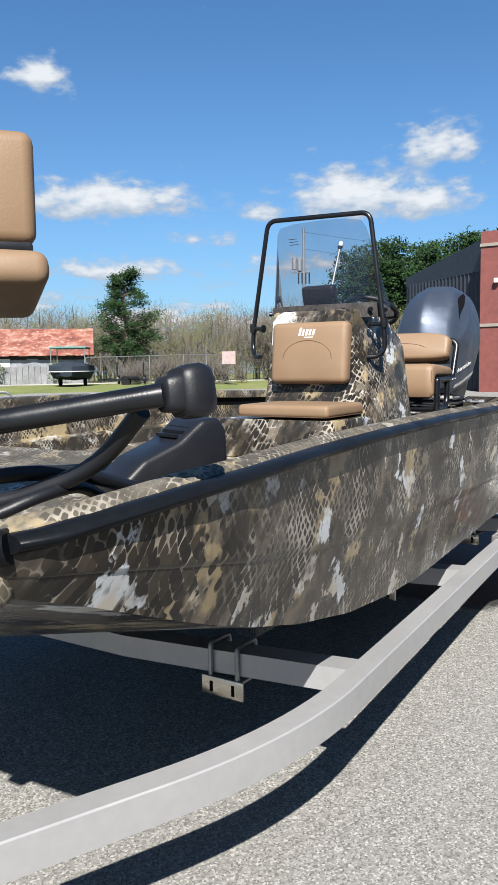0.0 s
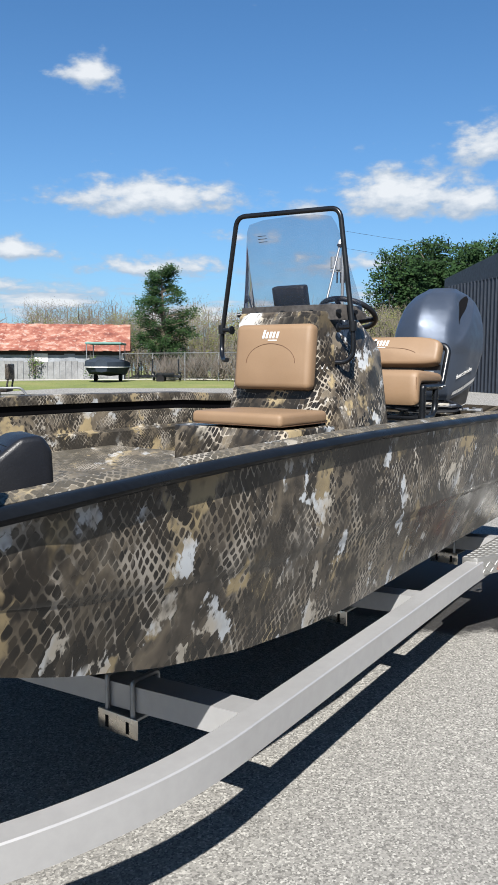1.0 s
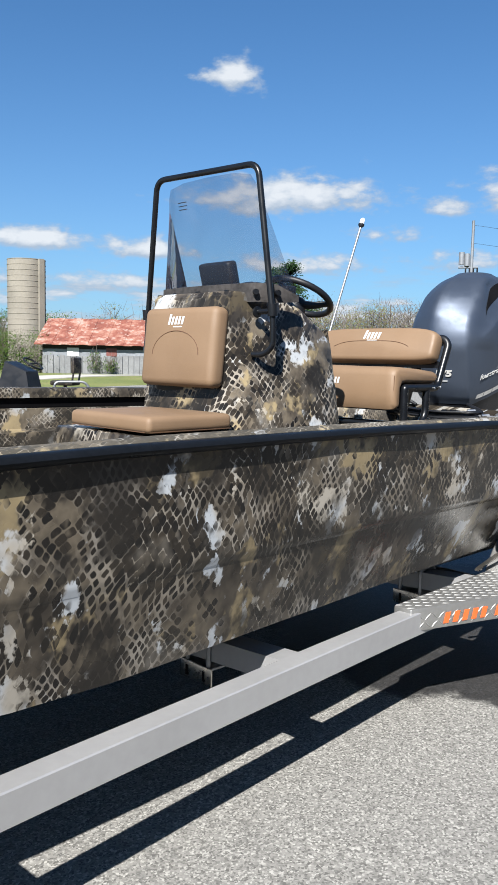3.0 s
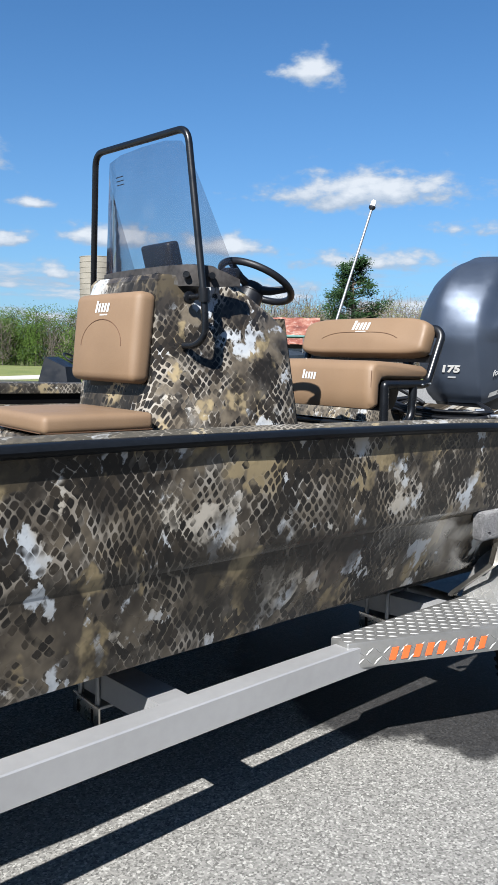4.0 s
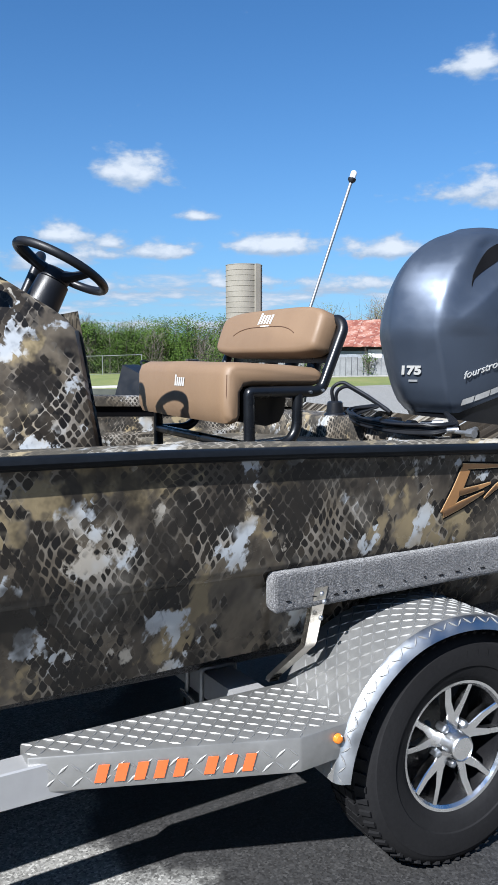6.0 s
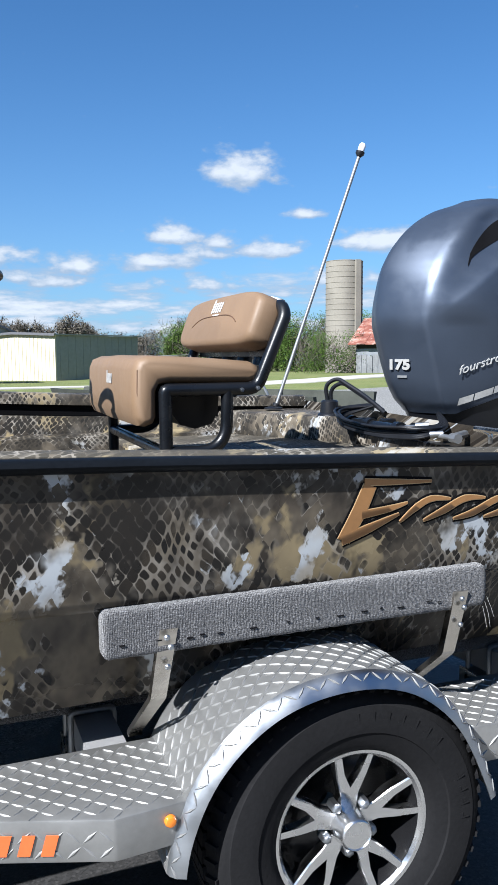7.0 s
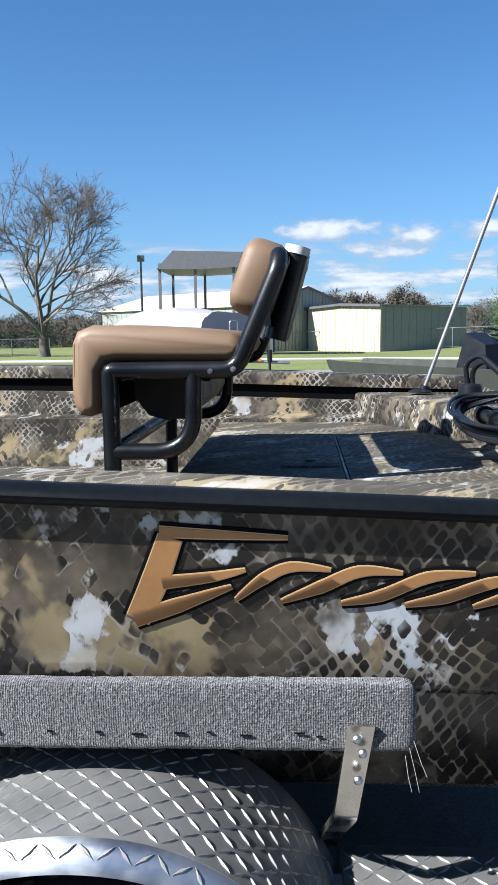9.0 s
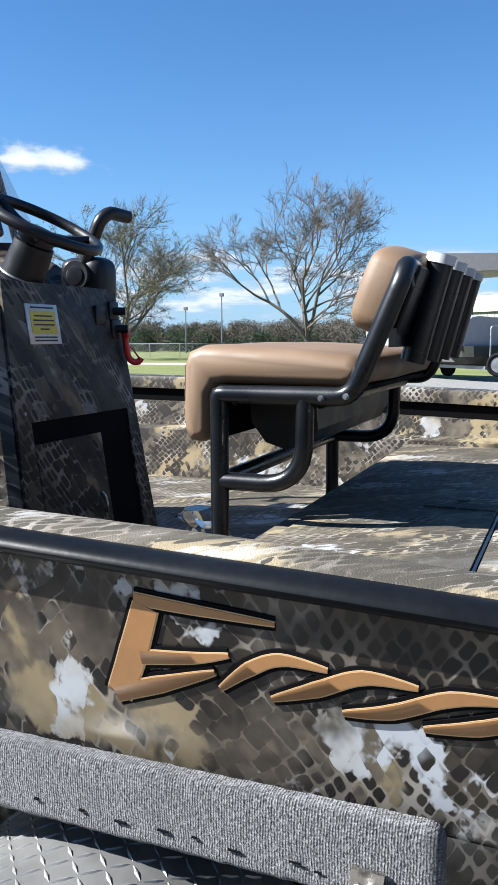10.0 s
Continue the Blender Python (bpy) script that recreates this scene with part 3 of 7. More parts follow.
# the near side (first) and the far side (second) as the boat lies a little askew on its trailer
ZR = {-1: [(1.44, 1.205), (1.6, 1.231), (1.89, 1.256), (2.5, 1.267), (3.15, 1.272), (3.65, 1.275), (4.4, 1.270), (5.4, 1.252), (5.8, 1.234), (6.25, 1.219), (6.55, 1.205), (7.08, 1.184)],
      1: [(1.44, 1.200), (1.6, 1.225), (1.8, 1.248), (2.1, 1.268), (2.8, 1.285), (3.7, 1.295), (4.4, 1.292), (5.4, 1.281), (5.8, 1.261), (6.25, 1.247), (6.6, 1.234), (7.08, 1.222)]}
ZCH = {-1: [(1.44, 1.10), (1.6, 1.05), (1.82, 0.965), (1.95, 0.917), (2.14, 0.851), (2.43, 0.770), (2.80, 0.694), (3.15, 0.655), (3.45, 0.641), (4.3, 0.637), (5.4, 0.625), (7.08, 0.615)],
       1: [(1.44, 1.12), (1.6, 1.07), (1.82, 0.96), (2.03, 0.875), (2.37, 0.74), (2.7, 0.665), (3.1, 0.62), (3.8, 0.62), (7.08, 0.632)]}
ZK = [(1.44, 1.04), (1.7, 0.78), (2.0, 0.61), (2.6, 0.50), (3.2, 0.475), (7.08, 0.475)]
YR = {-1: [(1.44, 1.190), (1.50, 1.135), (1.60, 1.095), (1.80, 1.070), (2.0, 1.066), (2.3, 1.098), (2.66, 1.124), (2.9, 1.137), (3.3, 1.152), (4.3, 1.162), (4.7, 1.182), (5.4, 1.195), (6.4, 1.205), (7.08, 1.210)],
      1: [(1.44, 3.82), (1.55, 3.858), (1.75, 3.875), (2.2, 3.88), (7.08, 3.88)]}
FLARE = {-1: [(1.44, 0.05), (2.0, 0.08), (3.5, 0.105), (4.2, 0.15), (4.6, 0.165), (5.4, 0.205), (6.6, 0.255), (7.08, 0.26)], 1: [(1.44, 0.215), (7.08, 0.215)]}
SIDE = [(0.0, 0.0), (0.18, 0.065), (0.36, 0.16), (0.49, 0.233), (0.515, 0.27), (0.545, 0.372), (0.57, 0.40), (0.78, 0.707), (1.0, 1.0)]


def side_ring(x, side):
    """One side of the hull at a station, from the rail down to the bottom."""
    zr, zc, zk = lerp_table(ZR[side], x) - 0.045, lerp_table(ZCH[side], x), lerp_table(ZK, x)
    y, w = lerp_table(YR[side], x) - 0.035 * side, lerp_table(FLARE[side], x)
    ring = [(x, y, zr + 0.02)] + [(x, y - side * w * d, zr + (zc - zr) * t) for t, d in SIDE]
    yc = ring[-1][1]
    return ring + [(x, yc + (YC - yc) * k, zc + (zk - zc) * k) for k in (0.12, 0.5)]


def hull_ring(x):
    return side_ring(x, -1) + [(x, YC, lerp_table(ZK, x))] + side_ring(x, 1)[::-1]


boat = thing("bay_boat", (4.3, YC, 0.5), "aluminium bay boat in brown reptile-scale camouflage, on its trailer", "boat")
stations = [1.44 + (2.9 - 1.44) * i / 24 for i in range(25)] + [2.9 + (7.08 - 2.9) * i / 30 for i in range(1, 31)]
bm = loft(bmesh.new(), [hull_ring(x) for x in stations], False)
first, last = hull_ring(1.44), hull_ring(7.08)
for ring in (first, last):
    bm.faces.new([bm.verts.new(p) for p in ring])
hull = part("hull", bm, M["hull"], boat, "glossy camouflage hull with a creased side", 24)


def rub_rail(side):
    rings = []
    for x in [1.46, 1.5, 1.56, 1.65, 1.8, 2.0, 2.3, 2.8, 3.4, 4.0, 4.6, 5.2, 5.6, 6.0, 6.4, 6.8, 7.09]:
        y, z = lerp_table(YR[side], x), lerp_table(ZR[side], x)
        prof = [(0.060, -0.014), (0.040, -0.009), (0.024, -0.009), (0.010, -0.013), (0.002, -0.020), (0.0, -0.024), (0.002, -0.029), (0.010, -0.036), (0.024, -0.041), (0.040, -0.042), (0.075, -0.040)]
        rings.append([(x, y - side * dy, z + dz) for dy, dz in prof])
    return loft(bmesh.new(), rings)


part("rub_rail", rub_rail(-1), M["rail"], boat, "black rubber rub rail")
part("rub_rail", rub_rail(1), M["rail"], boat, "black rubber rub rail")
bm = bmesh.new()
tube(bm, bend([(1.46, 1.20, 1.180), (1.40, 1.30, 1.160), (1.37, 2.0, 1.15), (1.37, 3.08, 1.16), (1.40, 3.76, 1.15), (1.46, 3.835, 1.15)], 0.1), 0.030, 10)
part("bow_rail", bm, M["rail"], boat, "black rubber rub rail across the bow")


def gunwale(side):
    rings = []
    for x in [1.44 + (7.08 - 1.44) * i / 40 for i in range(41)]:
        y, z = lerp_table(YR[side], x) - 0.036 * side, lerp_table(ZR[side], x)
        w = 0.087 if side < 0 else 0.150
        prof = [(0.0, -0.020), (0.002, -0.009), (0.012, -0.004), (w - 0.030, -0.001), (w - 0.005, -0.006), (w, -0.016), (w, -0.060), (w - 0.012, -0.060), (w - 0.012, -0.024), (0.0, -0.026)]
        rings.append([(x, y - side * dy, z + dz) for dy, dz in prof])
    return loft(bmesh.new(), rings)


part("gunwale", gunwale(-1), M["deck"], boat, "tan non-skid gunwale top")
part("gunwale", gunwale(1), M["liner"], boat, "camouflage gunwale top")

# inner sides with a black strip painting the rod recess's shade under the gunwale
for side in (-1, 1):
    bm = bmesh.new()
    sections = [2.5 + (6.9 - 2.5) * i / 20 for i in range(21)]
    near = 0.062 if side < 0 else 0.0
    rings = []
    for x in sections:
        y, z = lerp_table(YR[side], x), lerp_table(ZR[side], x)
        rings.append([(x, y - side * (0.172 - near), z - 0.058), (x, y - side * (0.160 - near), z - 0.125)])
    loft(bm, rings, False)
    part("rod_recess", bm, M["recess"], boat, "black strip for the shaded recess under the gunwale")
    rings = []
    for x in sections:
        y, z = lerp_table(YR[side], x), lerp_table(ZR[side], x)
        rings.append([(x, y - side * dy, dz) for dy, dz in ((0.13 - near, z - 0.118), (0.185 - near, z - 0.120), (0.20 - near, 1.06), (0.27, 1.045), (0.30, 0.80), (0.27, 0.80))])
    part("inner_side", loft(bmesh.new(), rings), M["liner"], boat, "camouflage inner side")

bm = bmesh.new()
edge = [(x, lerp_table(YR[-1], x) + 0.10) for x in (1.44, 1.5, 1.6, 1.8, 2.0, 2.3, 2.66, 2.72)]
prism(bm, edge + [(2.72, 3.74), (1.44, 3.74)], 1.10, 1.152)
part("bow_deck", bm, M["deck"], boat, "pale camouflage bow deck")
bm = bmesh.new()
box(bm, 2.70, 2.725, 1.40, 3.66, 0.95, 1.105)
part("bow_step", bm, M["camo"], boat)
bm = bmesh.new()
box(bm, 2.72, 4.62, 1.42, 3.66, 0.93, 0.965)
part("front_deck", bm, M["deck"], boat, "pale camouflage non-skid deck")
bm = bmesh.new()
box(bm, 4.60, 6.02, 1.42, 3.66, 0.80, 0.835)
part("cockpit_floor", bm, M["deck"], boat, "pale camouflage non-skid floor")
bm = bmesh.new()
box(bm, 5.98, 6.005, 1.42, 3.66, 0.835, 1.015)
part("deck_step", bm, M["camo"], boat)
bm = bmesh.new()
box(bm, 5.985, 7.02, 1.42, 3.66, 0.985, 1.030, r=0.004)
rear_deck = part("rear_deck", bm, M["deck"], boat, "pale camouflage rear deck with hatches")
for x0, x1, y0, y1 in ((6.03, 6.452, 1.72, 3.1), (6.464, 6.86, 1.72, 3.1)):
    bm = bmesh.new()
    box(bm, x0, x1, y0, y1, 1.028, 1.038, r=0.003)
    hatch = part("hatch", bm, M["deck"], rear_deck, "flush storage hatch lid")
bm = bmesh.new()
box(bm, 6.455, 6.461, 1.72, 3.1, 1.028, 1.036)
part("hinge", bm, M["black"], rear_deck, "black piano hinge")
for x, y in ((6.36, 2.49),):
    bm = bmesh.new()
    box(bm, x - 0.088, x + 0.088, y - 0.09, y + 0.09, 1.037, 1.042, r=0.002)
    lathe(bm, [(0.016, 0), (0.016, 0.005), (0.010, 0.006)], 16, Matrix.Translation((x, y, 1.041)))
    part("latch", bm, M["deck"], rear_deck, "flush latch plate")

# transom corners and splash well
for side in (-1, 1):
    f = (lambda y: y) if side < 0 else (lambda y: 2 * YC - y)
    bm = bmesh.new()
    plan = [(6.56, 1.30), (6.58, 1.42), (6.75, 1.61), (7.00, 1.84), (7.08, 1.90), (7.08, 1.25)]
    if side > 0:
        plan = [(6.56, 1.30), (6.59, 1.42), (6.72, 1.67), (6.80, 1.79), (6.92, 2.03), (6.98, 2.18), (7.08, 2.20), (7.08, 1.25)]
    plan = [(x, f(y)) for x, y in plan]
    prism(bm, plan, 0.98, 1.150, None, 0.012)
    part("transom_corner", bm, M["liner"], boat, "camouflage transom corner")
bm = bmesh.new()
box(bm, 7.0, 7.085, 1.80, 3.28, 0.62, 1.095, r=0.012)
part("transom", bm, M["camo"], boat, "camouflage transom board")
bm = bmesh.new()
box(bm, 1.432, 1.50, 1.22, 3.78, 1.07, 1.172, r=0.03, seg=4)
part("bow_cap", bm, M["deck"], boat, "rounded pale camouflage bow cap")
bm = bmesh.new()
for k in (-0.5, 0.5):
    tube(bm, bend([(6.80, 1.62 + k * 0.09, 1.165), (6.80, 1.62 + k * 0.09, 1.195), (6.80, 1.62 + k * 0.2, 1.205)], 0.012), 0.008, 8)
tube(bm, [(6.80, 1.50, 1.205), (6.80, 1.74, 1.205)], 0.010, 8)
part("cleat", bm, M["steel"], boat, "stainless mooring cleat")

# copper word mark on the side, drawn as plain flowing strokes with a dark outline


def hull_y(x, z):
    """The near side of the hull at a height."""
    ring = side_ring(x, -1)[:len(SIDE)]
    for a, b in zip(ring, ring[1:]):
        if b[2] <= z <= a[2]:
            k = (a[2] - z) / (a[2] - b[2])
            return a[1] + (b[1] - a[1]) * k
    return ring[0][1]


X0, Z0 = 6.098, 1.070
STROKES = [
    ([(0.03, 0.072), (0.11, 0.068), (0.21, 0.064)], (0.016, 0.012, 0.004)),
    ([(0.045, 0.064), (0.020, 0.0), (-0.010, -0.062)], (0.034, 0.038, 0.034)),
    ([(0.03, -0.003), (0.10, 0.006), (0.15, 0.017)], (0.020, 0.014, 0.004)),
    ([(-0.015, -0.060), (0.05, -0.038), (0.13, -0.008)], (0.026, 0.022, 0.005)),
    ([(0.135, -0.028), (0.175, 0.004), (0.215, 0.022), (0.27, 0.018)], (0.005, 0.016, 0.014, 0.004)),
    ([(0.20, -0.030), (0.255, -0.008), (0.31, 0.016), (0.37, 0.014)], (0.005, 0.018, 0.016, 0.004)),
    ([(0.285, -0.032), (0.34, -0.020), (0.405, 0.008), (0.47, 0.014)], (0.005, 0.017, 0.016, 0.004)),
    ([(0.375, -0.034), (0.43, -0.022), (0.49, 0.000), (0.55, 0.010)], (0.005, 0.017, 0.016, 0.004)),
    ([(0.47, -0.036), (0.53, -0.012), (0.585, 0.026), (0.625, 0.058)], (0.005, 0.016, 0.016, 0.006)),
]


def smooth_line(pts, ws, n=6):
    """A denser, rounded copy of a stroke's middle line and widths."""
    out, wo = [], []
    for i in range(len(pts) - 1):
        p0, p1, p2, p3 = pts[max(i - 1, 0)], pts[i], pts[i + 1], pts[min(i + 2, len(pts) - 1)]
        for k in range(n):
            t = k / n
            out.append(tuple(0.5 * (2 * b + (c - a) * t + (2 * a - 5 * b + 4 * c - d) * t * t + (3 * b - a - 3 * c + d) * t ** 3) for a, b, c, d in zip(p0, p1, p2, p3)))
            wo.append(ws[i] + (ws[i + 1] - ws[i]) * t)
    return out + [pts[-1]], wo + [ws[-1]]


def ribbon(pts, ws, lift, thick):
    """A flat stroke laid on the near side of the hull."""
    rings = []
    for i, p in enumerate(pts):
        a, b = Vector(pts[max(i - 1, 0)]), Vector(pts[min(i + 1, len(pts) - 1)])
        d = (b - a).normalized()
        n = Vector((-d.y, d.x)) * ws[i] * 0.5
        p = Vector(p)
        rings.append([(q.x, hull_y(q.x, q.y) - lift + e, q.y) for q, e in ((p + n, 0), (p - n, 0), (p - n, thick), (p + n, thick))])
    return loft(bmesh.new(), rings)


for i, (pts, ws) in enumerate(STROKES):
    pts, ws = smooth_line([(X0 + x * 1.02, Z0 + z * 1.06) for x, z in pts], ws)
    part("side_mark_outline", ribbon(pts, [w + 0.014 for w in ws], 0.0022 + 0.0001 * i, 0.003), M["recess"], boat, "dark outline of the side mark", 80)
    part("side_mark_edge", ribbon(pts, [w + 0.0035 for w in ws], 0.0034 + 0.0001 * i, 0.003), M["edge_gold"], boat, "pale gold edge of the side mark", 80)
    part("side_mark", ribbon(pts, ws, 0.0042 + 0.0001 * i, 0.003), M["gold"], boat, "copper flowing side mark", 80)

# ---- trailer ----
trailer = thing("boat_trailer", (5.0, YC, 0.0), "welded aluminium boat trailer under the camouflage boat", "trailer")


def beam_plan(side):
    f = (lambda y: y) if side < 0 else (lambda y: 2 * YC - y)
    line = bend([(0.35, 1.985, 0), (2.33, 1.165, 0), (4.875, 1.318, 0), (7.5, 1.330, 0)], 0.40, 12)
    return [(p.x, f(p.y)) for p in line]


for side in (-1, 1):
    pl = beam_plan(side)
    rings = []
    for i, (x, y) in enumerate(pl):
        a, b = Vector(pl[max(0, i - 1)]), Vector(pl[min(len(pl) - 1, i + 1)])
        d = (b - a).normalized()
        n = Vector((-d.y, d.x)) * (0.076 if side < 0 else -0.076)
        z1 = 0.505 + 0.014 * max(0.0, (4.6 - x) / 3.0)
        rings.append([(x, y, z1 - 0.004), (x + n.x * 0.05, y + n.y * 0.05, z1), (x + n.x * 0.95, y + n.y * 0.95, z1), (x + n.x, y + n.y, z1 - 0.004), (x + n.x, y + n.y, z1 - 0.088), (x, y, z1 - 0.088)])
    part("side_beam", loft(bmesh.new(), rings), M["alu"], trailer, "mill-finish aluminium side beam", 30)
bm = bmesh.new()
box(bm, -0.9, 1.1, YC - 0.05, YC + 0.05, 0.40, 0.52, r=0.006)
part("tongue", bm, M["alu"], trailer)
for x in (2.87, 4.21, 5.55, 6.89):
    bm = bmesh.new()
    rings = []
    edge = 1.165 + (x - 2.33) * 0.0601 + 0.074 if x < 4.875 else 1.395
    for y in (edge, 1.62, 1.78, 2.2, YC, 2.88, 3.30, 3.46, 2 * YC - edge):
        d = min(abs(y - edge), abs(2 * YC - edge - y))
        z = 0.503 - 0.055 * min(1.0, d / 0.9)
        rings.append([(x - 0.050, y, z), (x + 0.050, y, z), (x + 0.050, y, z - 0.08), (x - 0.050, y, z - 0.08)])
    cross = part("crossmember", loft(bm, rings), M["alu"], trailer, "", 20)
    for y in (1.74, 3.34):
        for k in (-0.055, 0.055):
            bm = bmesh.new()
            tube(bm, bend([(x - 0.058, y + k, 0.370), (x - 0.058, y + k, 0.497), (x + 0.058, y + k, 0.497), (x + 0.058, y + k, 0.375)], 0.015, 3), 0.0085, 8)
            part("u_bolt", bm, M["galv"], cross, "galvanised U-bolt")
        bm = bmesh.new()
        box(bm, x - 0.07, x + 0.07, y - 0.075, y + 0.075, 0.372, 0.382, r=0.003)
        part("clamp_plate", bm, M["galv"], cross)
        bm = bmesh.new()
        box(bm, x - 0.072, x - 0.065, y - 0.085, y + 0.085, 0.318, 0.384, r=0.002)
        tab = part("bunk_bracket", bm, M["steel"], cross, "bare metal bunk bracket with two slots")
        for k in (-0.045, 0.045):
            bm = bmesh.new()
            box(bm, x - 0.0735, x - 0.072, y + k - 0.006, y + k + 0.006, 0.330, 0.368)
            part("slot", bm, M["recess"], tab)
for y in (1.74, 3.34):
    bm = bmesh.new()
    box(bm, 2.95, 7.1, y - 0.045, y + 0.045, 0.485, 0.560, r=0.012)
    part("bunk", bm, M["carpet"], trailer, "carpeted bunk under the hull")


def lozenges(bm, place, nu, nv, pitch, keep=None):
    """Raised tread bars in alternate directions; place(u, v) gives point, u-way, v-way, outward."""
    for i in range(nu):
        for j in range(nv):
            u, v = (i + 0.5) * pitch, (j + 0.5) * pitch
            if keep and not keep(u, v):
                continue
            p, du, dv, dn = place(u, v)
            a = 0.72 if (i + j) % 2 else -0.72
            c, s = math.cos(a), math.sin(a)
            e, g = du * c + dv * s, dv * c - du * s
            L, W = pitch * 0.58, pitch * 0.12
            base = [p + e * L, p + g * W, p - e * L, p - g * W]
            vs = [bm.verts.new(q) for q in base]
            top = [bm.verts.new(p + e * L * 0.62 + dn * 0.0022), bm.verts.new(p + g * W * 0.35 + dn * 0.0028), bm.verts.new(p - e * L * 0.62 + dn * 0.0022), bm.verts.new(p - g * W * 0.35 + dn * 0.0028)]
            for k in range(4):
                bm.faces.new((vs[k], vs[(k + 1) % 4], top[(k + 1) % 4], top[k]))
            bm.faces.new(top)
    return bm


def step_plate(side, name, outline, z0, z1, edge0, edge1):
    """A tread-plate step; the outline is in plan on the near side."""
    f = (lambda y: y) if side < 0 else (lambda y: 2 * YC - y)
    bm = bmesh.new()
    prism(bm, [(x, f(y)) for x, y in outline], z0, z1, None, 0.006)
    step = part(name, bm, M["plate"], trailer, "aluminium tread-plate step")
    xs, ys = [p[0] for p in outline], [p[1] for p in outline]

    def inside(x, y):
        hit = False
        for (x0, y0), (x1, y1) in zip(outline, outline[1:] + outline[:1]):
            if (y0 > y) != (y1 > y) and x < (x1 - x0) * (y - y0) / (y1 - y0) + x0:
                hit = not hit
        return hit

    bm = bmesh.new()
    x0, y0 = min(xs), min(ys)
    lozenges(bm, lambda u, v: (Vector((x0 + u, f(y0 + v), z1)), Vector((1, 0, 0)), Vector((0, 1, 0)), Vector((0, 0, 1))), int((max(xs) - x0) / 0.027), int((max(ys) - y0) / 0.027), 0.027,
             lambda u, v: inside(x0 + u - 0.012, y0 + v) and inside(x0 + u + 0.012, y0 + v) and inside(x0 + u, y0 + v - 0.012) and inside(x0 + u, y0 + v + 0.012))
    tagged(part("tread", bm, M["tread"], step), kind="stuff")
    bm = bmesh.new()
    a, b = Vector((edge0[0], f(edge0[1]), 0)), Vector((edge1[0], f(edge1[1]), 0))
    d = (b - a).normalized()
    n = Vector((d.y, -d.x, 0)) if side < 0 else Vector((-d.y, d.x, 0))
    lozenges(bm, lambda u, v: (a + d * u + Vector((0, 0, z0 + 0.006 + v)), d, Vector((0, 0, 1)), n), int((b - a).length / 0.033), int((z1 - z0 - 0.003) / 0.033), 0.033)
    tagged(part("tread", bm, M["tread"], step), kind="stuff")
    return step


S0, S1 = (4.88, 1.330), (5.505, 1.112)
for side in (-1, 1):
    f = (lambda y: y) if side < 0 else (lambda y: 2 * YC - y)
    step = step_plate(side, "front_step", [S0, S1, (5.66, 1.128), (5.70, 1.43), (4.88, 1.41)], 0.430, 0.522, S0, S1)
    d = Vector((S1[0] - S0[0], f(S1[1]) - f(S0[1]), 0)).normalized()
    w = Vector((0, 0, 1))
    word = frame_of(Vector((S0[0], f(S0[1]), 0.441)) + d * 0.345, d if side < 0 else -d, w)
    word.translation += (word.to_3x3() @ Vector((0, 0, 1))) * 0.003
    for k in (0, 1, 2, 3, 4, 5.6, 6.6, 7.6):
        bm = bmesh.new()
        u = -0.19 + 0.047 * k
        prism(bm, [(u, 0.008), (u + 0.026, 0.008), (u + 0.038, 0.052), (u + 0.012, 0.052)], 0.0, 0.0015, word)
        part("side_mark", bm, M["orange"], step, "orange maker's mark as leaning bars", 80)
    bm = bmesh.new()
    lathe(bm, [(0.013, 0), (0.013, 0.006), (0.010, 0.011), (0.004, 0.013)], 20, Matrix.Translation((5.620, f(1.122), 0.490)) @ Matrix.Rotation(radians(90 * (1 if side < 0 else -1)), 4, "X"))
    part("marker_lamp", bm, M["amber"], step, "round amber marker lamp")
    step_plate(side, "rear_step", [(6.40, 1.20), (7.35, 1.205), (7.35, 1.475), (6.40, 1.465)], 0.415, 0.515, (6.40, 1.20), (7.35, 1.205))

WX, WZ = 6.060, 0.350


def ease_in(x):
    """How far a spoke has come forward at this radius."""
    return min(1.0, max(0.0, (x - 0.04) / 0.15)) ** 1.5


